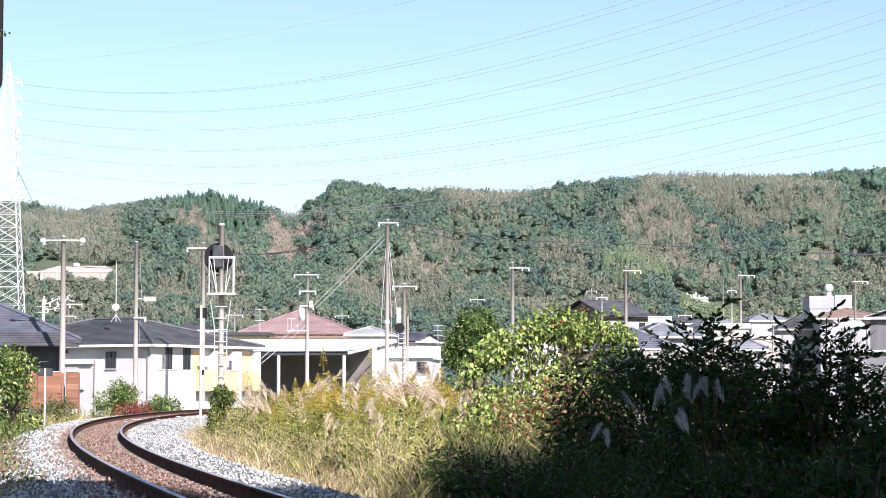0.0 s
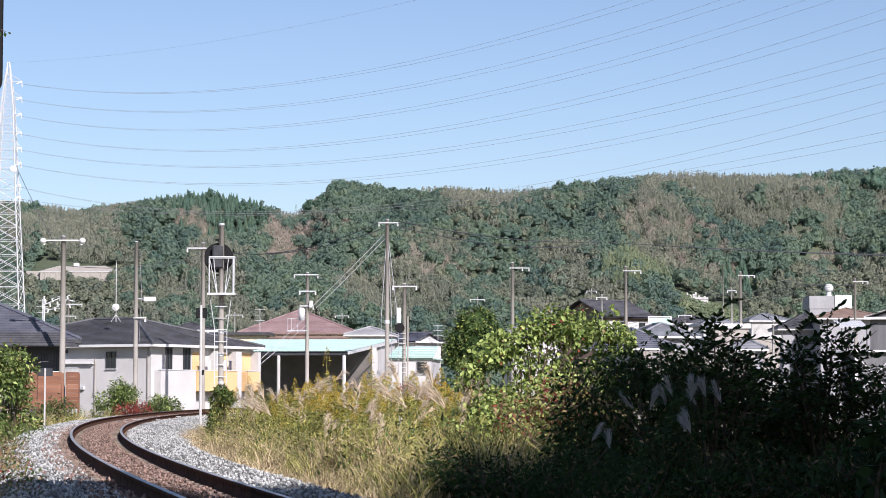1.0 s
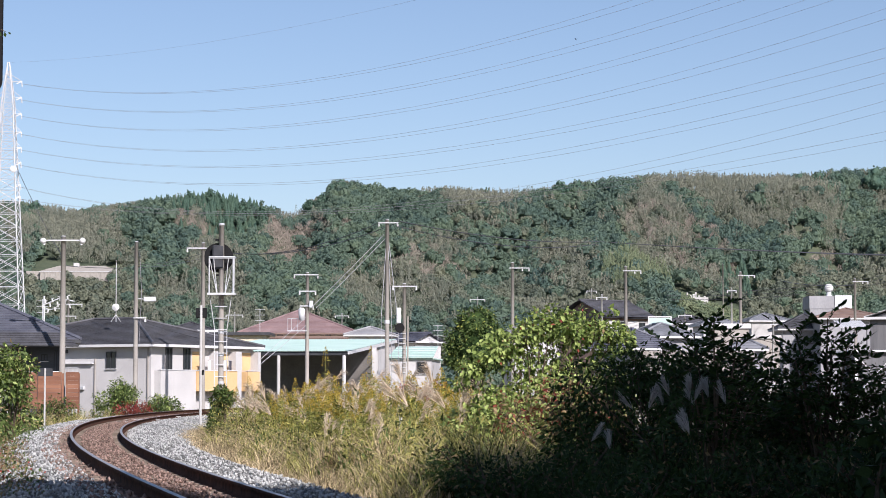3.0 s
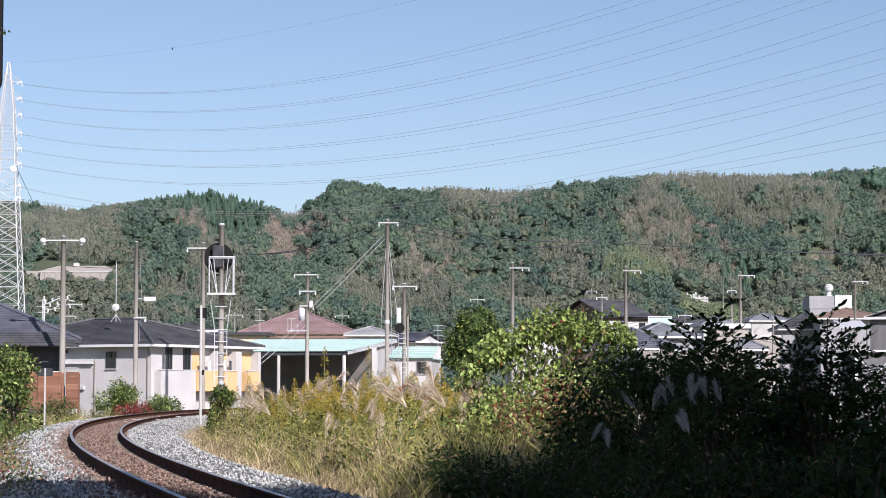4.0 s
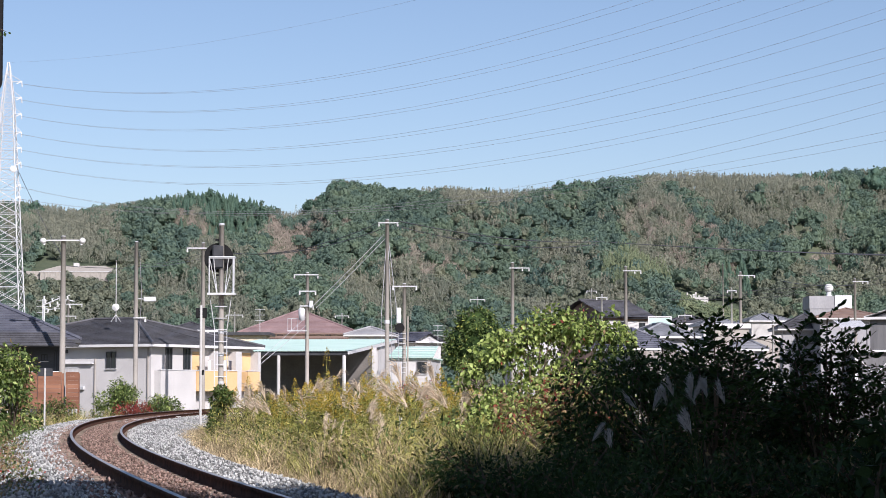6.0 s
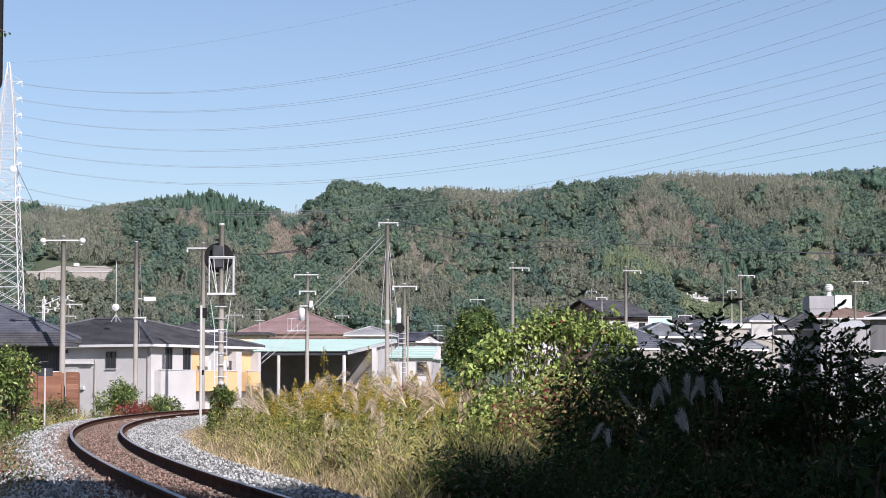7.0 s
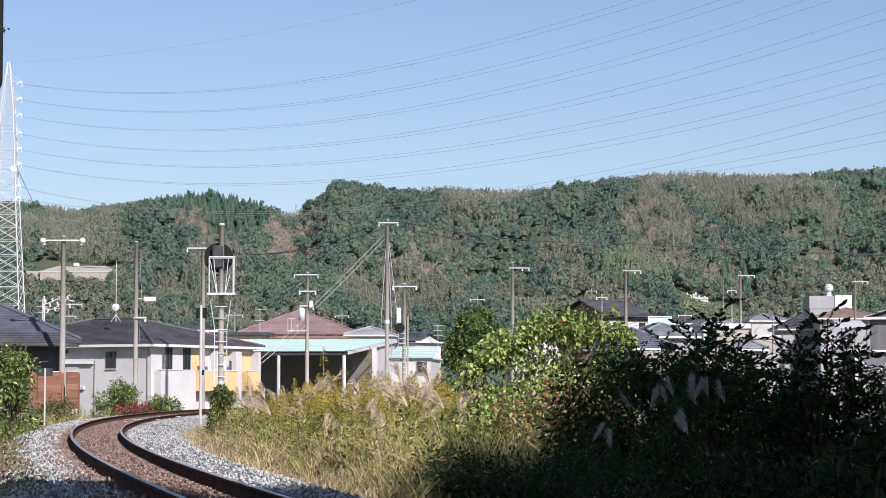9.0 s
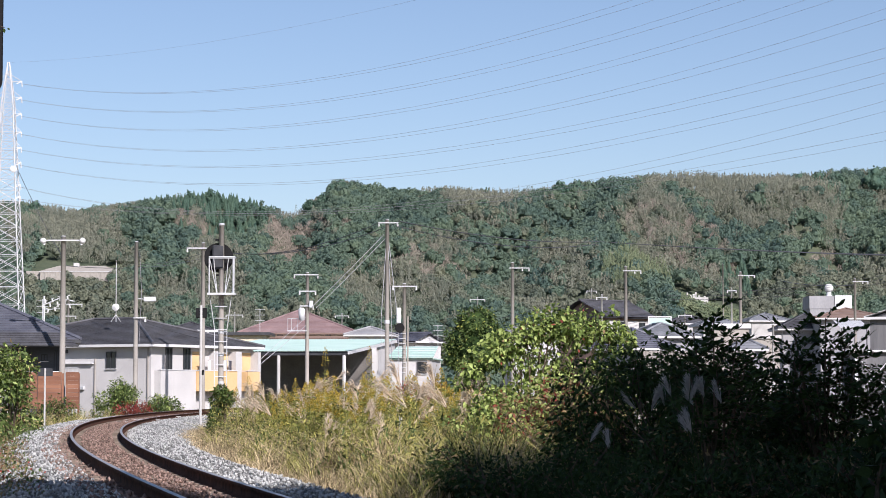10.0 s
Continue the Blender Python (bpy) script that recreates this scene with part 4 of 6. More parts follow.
    part("stand", Shape().lathe([(r * 0.8, -0.3), (r * 0.55, 0.1), (r * 0.5, r * 0.9)], n=10), "sheet_white", tk)
    house("house", (39.23, 235.0, 0.0), 0, 6.46, 7.0, -2.2, 8.58, "hip", 1.1, 0.6, "sheet_grey", "plaster_brown", "brown-roofed house among other roofs", courses=6)
    # striped canopy
    cn = thing("canopy", (33.42, 190.0, 0.0), "pale corrugated canopy roof on posts", "canopy")
    sh = Shape()
    for k in range(12):
        x = k * 0.20
        sh.add([(x, 0, 6.45), (x + 0.13, 0, 6.50), (x + 0.02, 3, 7.17), (x - 0.11, 3, 7.12), (x, 0, 6.45 - 0.04), (x + 0.13, 0, 6.50 - 0.04)], [(0, 1, 2, 3), (4, 5, 1, 0)])
    part("roof_sheet", sh, "sheet_white", cn)
    for x in (0.1, 2.2):
        part("post", Shape().box(x, 0.2, -2.2, x + 0.08, 0.28, 6.40), "dark_metal", cn)
    # barn and storage shed: wall shade is painted by the darker sheet colour
    house("barn", (28.34, 150.0, 0.0), -20, 9.0, 7.0, -2.2, 5.81, "gable", 1.5, 0.35, "sheet_shaded", "sheet_white", "grey boarded barn, walls toned for shade, with a pale sheet roof", category="barn", courses=5)
    lo = house("storage_shed", (21.89, 120.0, 0.0), 0, 6.0, 4.0, -2.2, 3.10, "flat", 0.12, 0.3, "sheet_shaded", "sheet_white", "grey storage shed, walls toned for shade, with a white sheet roof", category="shed")
    part("brace", Shape().tube([(0.3, -0.06, 1.13), (1.7, -0.06, 2.62)], 0.03, 5).tube([(0.3, -0.06, 2.62), (1.7, -0.06, 1.13)], 0.03, 5), "trim", lo)
    part("corner_post", Shape().box(-0.06, -0.1, -2.2, 0.08, -0.002, 3.10), "trim", lo)
    # far building and graveyard terrace on the hill
    gx, gy = -172.6, 933.0
    gl = float(ground_z(gx + 20, gy))
    fb = house("hill_building", (gx + 6, gy, gl - 4.0), 2, 33.0, 14.0, 0.0, 7.6, "hip", 2.6, 0.3, "concrete", "concrete", "long pale low building among hillside trees", category="building", courses=4)
    part("annex", Shape().bevel_box(-6.0, 2.0, 0.0, -0.02, 12.0, 8.0, 0.1), "concrete", fb, "darker grey annex")
    part("roof_vent", Shape().bevel_box(13.0, 5, 9.6, 15.4, 8, 11.6, 0.3), "concrete_pale", fb)
    for k in range(7):
        part("buttress", Shape().box(2.0 + k * 4.6, -0.35, 0.0, 2.6 + k * 4.6, -0.003, 7.5), "concrete", fb)
    gx, gy = 94.5, 891.5
    tr = thing("terrace", (gx, gy, float(ground_z(gx + 4, gy)) + 0.4), "pale stone terrace with small monuments on the hillside", "terrace")
    part("retaining_wall", Shape().box(0, 0, -6, 10.2, 5, 0.5), "concrete_pale", tr)
    for x, w, h in ((0.5, 0.8, 0.7), (1.8, 0.6, 1.9), (3.0, 0.8, 0.9), (4.2, 1.2, 1.3), (5.1, 0.6, 2.0), (6.4, 0.8, 0.8), (8.6, 0.7, 0.6)):
        part("monument", Shape().bevel_box(x, 1, 0.5, x + w, 1.7, 0.5 + h, 0.08), "concrete_pale", tr)


# ---- poles, signal, pylon, wires ----
def insulator(parent, x, y, z, s=1.0, up=False):
    prof = [(0.02, 0), (0.05, 0.02), (0.03, 0.05), (0.055, 0.07), (0.03, 0.10), (0.05, 0.12), (0.02, 0.15)]
    part("insulator", Shape().lathe([(r * s * 1.3, q * s * 1.3) for r, q in prof], n=8), "porcelain", parent, at=(x, y, z if up else z - 0.2 * s))


def pole(at, top, r, label, arms=(), group="line poles", name="utility_pole", mat="pole_concrete", base=None):
    """A tapered pole; arms: (z, x0, x1) crossarms with insulators at the ends."""
    x, y, z = at
    ob = thing(name, (x, y, z), label, "pole", group)
    h = top - z
    part("shaft", Shape().tube([(0, 0, -0.6), (0, 0, h * 0.5), (0, 0, h)], r, 12, r * 0.72), mat, ob, smooth=True)
    part("cap", Shape().lathe([(r * 0.74, 0), (r * 0.72, 0.03), (r * 0.4, 0.05)], (0, 0, h)), "steel", ob)
    for az, x0, x1 in arms:
        a = part("crossarm", Shape().bevel_box(x0, -r - 0.08, az - z - 0.035, x1, -r, az - z + 0.035, 0.008), "steel_white", ob)
        part("band", Shape().lathe([(r + 0.015, 0), (r + 0.015, 0.06)], (0, 0, az - z - 0.03)), "steel", ob)
        for q in (x0 + 0.05, x1 - 0.05):
            if abs(q) > 0.3:
                insulator(ob, q, -r - 0.04, az - z - 0.05)
    return ob


def poles():
    p = pole((-19.35, 115.0, -0.7), 8.91, 0.17, "weathered concrete pole with a white crossarm", [(8.70, -1.0, 1.0)])
    for x in (-1.0, 1.0):
        part("insulator", Shape().lathe([(0.02, -0.16), (0.13, -0.10), (0.17, 0), (0.13, 0.10), (0.02, 0.16)], n=10), "porcelain", p, at=(x, -0.22, 8.68 + 0.7), smooth=True)
    p = pole((-17.26, 127.0, -2.2), 9.43, 0.15, "plain grey pole with a small white lamp arm", [(5.16, 0, 0.6)])
    part("lamp", Shape().bevel_box(0.45, -0.2, 6.08 + 2.2, 1.12, 0.1, 6.34 + 2.2, 0.04), "steel_white", p, "white street lamp box")
    part("lamp_arm", Shape().tube([(0.1, 0, 6.24 + 2.2), (0.5, 0, 6.21 + 2.2)], 0.03, 6), "steel", p)
    part("drop_wire", Shape().tube([(0.2, -0.1, 8.92 + 2.2), (0.32, -0.1, 6.53 + 2.2), (0.2, -0.1, 3.67 + 2.2)], 0.012, 4), "wire", p)
    p = pole((-13.81, 130.0, -1.2), 9.56, 0.15, "grey concrete pole with a one-sided crossarm", [(9.27, -0.95, 0.2)])
    p = pole((-9.01, 150.0, -2.0), 8.93, 0.15, "grey pole crowded with crossarms and a transformer",
             [(8.78, -0.9, 0.75), (7.69, -0.55, 0.6), (6.71, -0.5, 0.45)], mat="concrete")
    part("transformer", Shape().lathe([(0.05, -0.45), (0.2, -0.42), (0.22, 0.3), (0.15, 0.36), (0.05, 0.4)], n=12), "steel_white", p, "pale can transformer", at=(-0.35, -0.25, 6.19 + 2.0), smooth=True)
    part("switch_box", Shape().bevel_box(0.15, -0.4, 6.60 + 2.0, 0.4, -0.15, 7.05 + 2.0, 0.02), "steel_white", p)
    lad = Shape().box(-1.3, -0.2, 5.03 + 2.0, 0, 0.1, 5.10 + 2.0)
    for x in (-1.28, -1.05, -0.62):
        lad.tube([(x, -0.1, 5.06 + 2.0), (x, -0.1, 5.89 + 2.0)], 0.02, 5)
    lad.tube([(-1.28, -0.1, 5.89 + 2.0), (-0.62, -0.1, 5.89 + 2.0)], 0.02, 5)
    part("platform", lad, "steel", p, "small steel work platform")
    # tall guyed mast
    p = pole((-3.71, 150.0, -2.0), 12.47, 0.17, "tall slim pole with guy wires and top crossarm", [(12.24, -0.6, 0.75)], name="tall_pole")
    part("collar", Shape().lathe([(0.18, 0), (0.18, 0.22)], (0, 0, 5.55 + 2.0)), "steel_white", p, "white band")
    top = 11.87 + 2.0
    for x, zz in ((-0.38, 6.04), (0.30, 6.04), (0.75, 5.48)):
        part("stay", Shape().tube([(0, 0, top), (x, -0.3, zz + 2.0)], 0.02, 4).tube([(x, -0.3, zz + 2.0), (x * 1.1, -0.3, 0)], 0.015, 4), "wire_light", p)
    p = pole((-2.40, 140.0, -1.8), 7.70, 0.14, "grey pole with a white crossarm and small signal lamp", [(7.54, -0.75, 0.8)])
    part("backboard", Shape().lathe([(0.28, 0), (0.30, 0.02), (0.28, 0.06)], n=18), "black", p, "round black backboard", at=(-0.27, -0.3, 4.96 + 1.8)).rotation_euler = (radians(90), 0, 0)
    part("lamp_case", Shape().bevel_box(-0.48, -0.28, 5.24 + 1.8, -0.2, -0.1, 6.22 + 1.8, 0.05), "steel_white", p, "white lamp case")
    part("side_post", Shape().tube([(0.22, 0, -0.5), (0.22, 0, 5.70 + 1.8)], 0.05, 7), "concrete", p)
    lad = Shape()
    for k in range(9):
        lad.box(-0.3, -0.2, 2.20 + 1.8 + k * 0.3, 0.1, -0.18, 2.20 + 1.83 + k * 0.3)
    part("rung_ladder", lad, "steel", p)
    for x, d, t, r, a in ((5.29, 172.0, 10.84, 0.17, 10.45), (15.38, 190.0, 11.59, 0.17, 11.21),
                          (27.13, 206.0, 11.97, 0.17, 11.66), (40.49, 222.0, 12.21, 0.17, 11.88)):
        q = pole((x, d, -2.2), t, r, "grey concrete line pole with a one-sided crossarm", [(a, -0.25, 1.3)], "line of matching poles")
        insulator(q, 0.75, -0.2, a + 2.15)
    # pole head crowded with strain insulators
    q = pole((-31.5, 190.0, -2.2), 8.75, 0.13, "grey pole with two white crossarms of switchgear", [(8.4, -0.9, 1.2), (7.4, -0.7, 0.7)], "switchgear poles")
    f = thing("switchgear_frame", (-33.2, 190.0, -1.1), "white switchgear with many insulators on a tall frame", "switchgear")
    part("post", Shape().tube([(-0.35, 0, -1.7), (-0.35, 0, 10.2)], 0.08, 8), "steel", f)
    part("boom", Shape().tube([(-0.5, 0, 9.4), (0.9, 0, 10.0), (2.2, 0, 9.75)], 0.05, 6).tube([(-0.5, 0, 9.0), (1.2, 0, 9.2)], 0.04, 6), "steel_white", f)
    for k in range(12):
        x, zz = -0.45 + 0.21 * k, 9.15 + 0.45 * math.sin(k * 2.1) + 0.04 * k
        part("insulator", Shape().tube([(x, -0.1, zz), (x + 0.06 * math.sin(k), -0.15, zz + 0.28)], 0.075, 6).tube([(x, -0.1, zz + 0.28), (x + 0.22 * math.cos(k * 1.3), -0.12, zz + 0.34)], 0.035, 5), "porcelain", f)
    # small distant poles
    for u, v, d, w in ((415, 554, 230, 0.9), (845, 527, 260, 0.9), (1065, 522, 200, 0.5), (1047, 512, 260, 0.6), (1295, 511, 230, 0.5), (605, 556, 260, 0.8), (967, 547, 230, 0.6), (1368, 570, 190, 0.3), (1212, 555, 260, 0.8)):
        z = 0.934 + (696.4 - v) * d / 4000
        pole(((u - 784) * d / 4000, float(d), -2.2), z, 0.11, "distant pale utility pole with a short crossarm", [(z - 0.25, -w, w)], "distant poles", mat="concrete_pale")
    for u, v, d in ((1280, 468, 300), (205, 462, 300)):
        z = 0.934 + (696.4 - v) * d / 4000
        pole(((u - 784) * d / 4000, float(d), -2.2), z, 0.09, "thin pole rising far behind houses", (), "distant poles", mat="concrete")
    # roof aerials
    for u, v, d in ((460, 547, 228), (75, 530, 200), (775, 575, 240)):
        z = 0.934 + (696.4 - v) * d / 4000
        a = thing("roof_aerial", ((u - 784) * d / 4000, float(d), z - 3.0), "spindly television aerial on a mast", "aerial", "television aerials")
        sh = Shape().tube([(0, 0, -2.5), (0, 0, 3.0)], 0.03, 5)
        part("mast", sh, "steel", a)
        bars = Shape()
        for k in range(3):
            bars.tube([(-0.5, 0, 2.9 - k * 0.55), (0.5, 0, 2.9 - k * 0.55)], 0.02, 4)
            for j in range(5):
                bars.tube([(-0.45 + j * 0.22, -0.3, 2.9 - k * 0.55), (-0.45 + j * 0.22, 0.3, 2.92 - k * 0.55)], 0.014, 4)
        part("elements", bars, "steel_white", a)
    # short lineside marker in the grass
    mk = thing("marker_post", (-0.88, 47.0, -0.55), "short white marker post with a black band in grass", "marker")
    part("post", Shape().tube([(0, 0, 0), (0, 0, 0.63 + 0.55)], 0.03, 8), "trim", mk)
    part("band", Shape().tube([(0, 0, 0.47 + 0.55), (0, 0, 0.62 + 0.55)], 0.036, 8), "black", mk, "black band")


def signal():
    D = 70.0
    x, z0 = -6.87, -0.52
    s = thing("railway_signal", (x, D, z0), "grey railway signal mast with ladder, seen from behind", "signal")
    h = 6.14 - z0
    part("mast", Shape().tube([(0, 0, -0.4), (0, 0, h)], 0.083, 14), "concrete", s, smooth=True)
    part("cap", Shape().lathe([(0.086, 0), (0.086, 0.05), (0.04, 0.07)], (0, 0, h)), "steel", s)
    # round black backboard with the lamp case
    b = Shape()
    cz, r = 5.14 - z0, 0.46
    prof = [(0.0 + r * math.cos(a), r * 1.0 * math.sin(a)) for a in [i * math.pi / 16 for i in range(32)]]
    prof = [(max(-r * 0.95, px), pz) for px, pz in prof]
    b.add([(px - 0.11, 0.14, cz + pz) for px, pz in prof] + [(px - 0.11, 0.17, cz + pz) for px, pz in prof],
          [tuple(range(32)), tuple(reversed(range(32, 64)))] + [(i, (i + 1) % 32, 32 + (i + 1) % 32, 32 + i) for i in range(32)])
    head = part("backboard", b, "black", s, "round black signal backboard")
    part("lamp_case", Shape().bevel_box(-0.28, -0.10, cz - 0.36, 0.06, 0.138, cz + 0.38, 0.04), "dark_metal", head, "dark lamp case")
    for q in (-0.55, 0.55):
        part("bracket", Shape().box(-0.2, 0.02, cz + q - 0.03, 0.05, 0.14, cz + q + 0.03), "black", s)
    # work cage
    zt, zb = 5.12 - z0, 4.00 - z0
    x0, x1 = -0.33, 0.44
    c = Shape()
    c.tube([(x0, -0.1, zt), (x0, -0.5, zt), (x1, -0.5, zt), (x1, -0.1, zt)], 0.03, 6).tube([(x0, -0.1, zt), (x1, -0.1, zt)], 0.03, 6)
    for q in (x1 - 0.02, x0):
        c.tube([(q, -0.5, zt), (q, -0.5, zb)], 0.035 if q > 0 else 0.02, 6)
    cage = part("cage", c, "steel", s, "pale grey safety cage")
    part("cage_floor", Shape().box(x0 - 0.05, -0.55, zb - 0.04, x1 + 0.03, -0.09, zb + 0.02), "steel_white", cage)
    st = Shape()
    for a, q in ((x0, -0.12), (x1, 0.12)):
        st.tube([(a, -0.5, zt), (q, -0.12, zb)], 0.014, 5).tube([(a * 0.6, -0.5, zt), (q, -0.12, zb)], 0.014, 5)
    part("struts", st, "steel_white", cage)
    # ladder
    for k in range(17):
        z = zb - 0.03 - k * 0.36
        if z > 0.2:
            part("rung", Shape().tube([(-0.19, -0.13, z), (0.19, -0.13, z)], 0.014, 6), "steel_white", s)
    for q in (-0.19, 0.19):
        part("ladder_rail", Shape().tube([(q * 2.1 if q > 0 else q * 1.9, -0.45, zb + 0.25), (q, -0.13, zb - 1.1), (q, -0.13, 0.1)], 0.013, 5), "steel_white", s)
    for z in (0.95, 1.75, 2.6, 3.3):
        part("band", Shape().lathe([(0.096, 0), (0.096, 0.07)], (0, 0, z)), "steel", s)
    # post with a black box beside the ballast
    bp = thing("box_post", (-9.85, 92.0, -0.45), "slim white post carrying a black box", "post")
    hh = 4.41 + 0.45
    part("post", Shape().tube([(0, 0, 0), (0, 0, hh + 0.1)], 0.055, 10), "concrete_pale", bp)
    part("box", Shape().bevel_box(-0.22, 0.05, 4.00 + 0.45, 0.22, 0.25, hh, 0.02), "black", bp, "black steel box")
    part("small_box", Shape().bevel_box(0.05, -0.05, 1.68 + 0.45, 0.13, 0.06, 1.88 + 0.45, 0.01), "black", bp)


PYX, PYY = -91.0, 470.0
WIRES = [(70.1, 96.3, 20.0), (65.6, 122.8, 36.3), (62.2, 118.1, 36.2), (58.8, 113.5, 35.9), (55.0, 105.9, 34.6), (51.7, 92.4, 30.8), (48.5, 89.7, 30.8), (43.9, 94.7, 34.3), (41.4, 68.3, 23.4)]


def pylon():
    p = thing("transmission_tower", (PYX, PYY, -2.2), "tall white steel lattice transmission tower", "pylon")
    top = 72.4
    half = lambda z: min(0.15 + (top - z) * 0.13, 0.75 + (top - z) * 0.05)
    levels = [0.0]
    while levels[-1] < 69:
        levels.append(levels[-1] + max(1.6, half(levels[-1]) * 1.1))
    for sx in (-1, 1):
        for sy in (-1, 1):
            part("leg", Shape().tube([(sx * half(0), sy * half(0), 0), (sx * half(64), sy * half(64), 64), (sx * half(top), sy * half(top), top)], 0.13, 4), "steel_white", p)
    for a, b in zip(levels[:-1], levels[1:]):
        ha, hb = half(a), half(b)
        for s in (-1, 1):
            for p0, p1 in (((-ha, s * ha, a), (hb, s * hb, b)), ((ha, s * ha, a), (-hb, s * hb, b)), ((-hb, s * hb, b), (hb, s * hb, b)), ((s * ha, -ha, a), (s * hb, hb, b)), ((s * ha, ha, a), (s * hb, -hb, b))):
                part("brace", Shape().tube([p0, p1], 0.06, 4), "steel_white", p)
    for z0, _, _ in WIRES[1:]:
        z = z0 + 2.6
        for sx in (-1, 1):
            L = 2.8
            arm = Shape().tube([(sx * half(z), 0.3, z), (sx * L, 0, z + 0.1)], 0.07, 4).tube([(sx * half(z), -0.3, z), (sx * L, 0, z + 0.1)], 0.07, 4).tube([(sx * half(z + 1.4), 0, z + 1.5), (sx * L, 0, z + 0.1)], 0.06, 4)
            part("arm", arm, "steel_white", p)
            part("insulator_string", Shape().tube([(sx * L, 0, z + 0.1), (sx * (L + 0.1), 0, z - 1.0)], 0.12, 6).tube([(sx * L, 0, z + 0.1), (sx * L - 1.0, -0.5, z - 0.5)], 0.12, 6), "porcelain", p)
    part("dish", Shape().lathe([(0.1, 0.25), (0.55, 0.1), (0.75, -0.12), (0.7, -0.16), (0.1, 0.0)], n=16), "porcelain", p, "white microwave dish", at=(1.7, -2.2, 47.50 + 2.2)).rotation_euler = (radians(70), 0, radians(20))
    ex, ey = 190.0, 60.0
    for k, (z0, z1, sag) in enumerate(WIRES):
        for j in range(1 if k == 0 else 2):
            x0, y0 = -88.2 - 0.4 * j, PYY
            if k == 0:
                x0 = PYX
            pts = []
            for i in range(41):
                t = i / 40
                pts.append((x0 + (ex + 5.0 * j - x0) * t, y0 + (ey - 7 * j - y0) * t, z0 + (z1 - 1.0 * j - z0) * t - 4 * (sag + 0.35 * j) * t * (1 - t)))
            w = thing("power_line", (0, 0, 0), "thin high-voltage wire sagging across the sky", "wire", "high-voltage wires")
            part("cable", Shape().tube(pts, 0.020 if k else 0.012, 4, 0.013), "wire", w)


def cable(a, b, sag, r=0.02, label="thin dark overhead cable between poles", mat="dark_metal"):
    a, b = Vector(a), Vector(b)
    pts = [a.lerp(b, i / 16) - Vector((0, 0, 4 * sag * (i / 16) * (1 - i / 16))) for i in range(17)]
    w = thing("overhead_cable", (0, 0, 0), label, "cable", "overhead cables")
    part("wire", Shape().tube(pts, r, 4), mat, w)


def cables():
    top = (-3.72, 150.00, 12.28)
    for dx, dz in ((-0.5, 0.0), (0.6, -0.05)):
        a = (top[0] + dx, top[1], top[2] + dz)
        cable(a, (-18.66, 190.00, 12.83), 0.9, 0.028)
    cable((top[0] + 0.7, top[1], top[2] + 0.1), (14.52, 210.00, 15.03), 0.5, 0.035)
    for k in range(4):
        cable((14.52, 210.00, 15.03), (105.0, 330.0 + 6 * k, 21.5 + 0.5 * k), 1.0, 0.03)
    cable((14.52, 210.00, 14.82), (-3.18, 151.00, 12.13), 0.8, 0.03)
    for u in (0.0, 0.35):
        cable((top[0] - 0.2 + u, top[1], 11.49), (-8.75 + u, 149.5, 6.56), 0.05, 0.018, mat="wire_light")
    cable((-9.03, 150, 6.04), (-12.65, 143, 2.05), 0.02, 0.018, mat="wire_light")
    cable((-9.03, 150, 5.48), (-12.40, 143, 2.05), 0.02, 0.018, mat="wire_light")
    cable((-18.61, 190, 12.83), (-19.37, 115.2, 7.44), 0.6, 0.015)
    cable((-17.26, 127, 5.10), (-13.49, 132, 3.98), 0.1, 0.015)
    cable((-17.26, 127, 8.18), (-13.81, 130, 9.01), 0.2, 0.012)
    cable((-86.67, 460, 46.04), (-67.17, 400, 24.57), 0.5, 0.06)
    for k in range(3):
        cable((-21.92, 255, 8.34 - 0.35 * k), (1.05, 262, 8.21 - 0.3 * k), 0.4, 0.02)
        cable((29.69, 300, 13.40 + 0.5 * k), (64.76, 310, 16.92 + 0.5 * k), 1.0, 0.025)
    cable((40.50, 222.00, 11.55), (44.75, 300.00, 15.88), 0.3, 0.03)
    cable((-0.70, 200.00, 6.49), (8.80, 200.00, 8.49), 0.15, 0.02)


def loose_boards():
    for s, d, a, w in ((67.5, 0.05, 20, 0.5), (69.5, 0.3, -15, 0.45), (80.0, 0.25, 35, 0.6), (62.0, -0.2, 70, 0.35)):
        x, y = along(s, d)
        b = thing("loose_board", (float(x), float(y), -0.10), "weathered loose plank lying between the rails", "board", "loose boards")
        b.rotation_euler.z = radians(a)
        part("plank", Shape().bevel_box(-w, -0.07, 0, w, 0.07, 0.03, 0.006), "concrete_pale", b)


loose_boards()
buildings()
poles()
signal()
pylon()
cables()

# ---- plants ----
SWAY = []


def lump_leaves(lumps, n, size, wide, droop=0.5, inner=0.55, flat=0.0):
    """n leaves spread over lumps (x, y, z, r), mostly at their skins."""
    L = np.array(lumps, float)
    w = L[:, 3] ** 2
    k = rng.choice(len(L), n, p=w / w.sum())
    d = unit(rng.normal(size=(n, 3)))
    rad = L[k, 3] * rng.uniform(inner, 1.08, n) * (1 + 0.18 * np.sin(d[:, 0] * 7 + k) * np.cos(d[:, 2] * 6 + k * 2))
    c = L[k, :3] + d * rad[:, None] * np.array([1, 1, 0.92])
    way = d * 0.7 + rng.normal(0, 0.55, (n, 3)) - np.array([0, 0, droop])
    return (leaf_blades if wide > 0.65 else leaf_quads)(c, way, rng.uniform(*size, n), wide, up=d * 0.8 + np.array([0, 0, 0.4]))


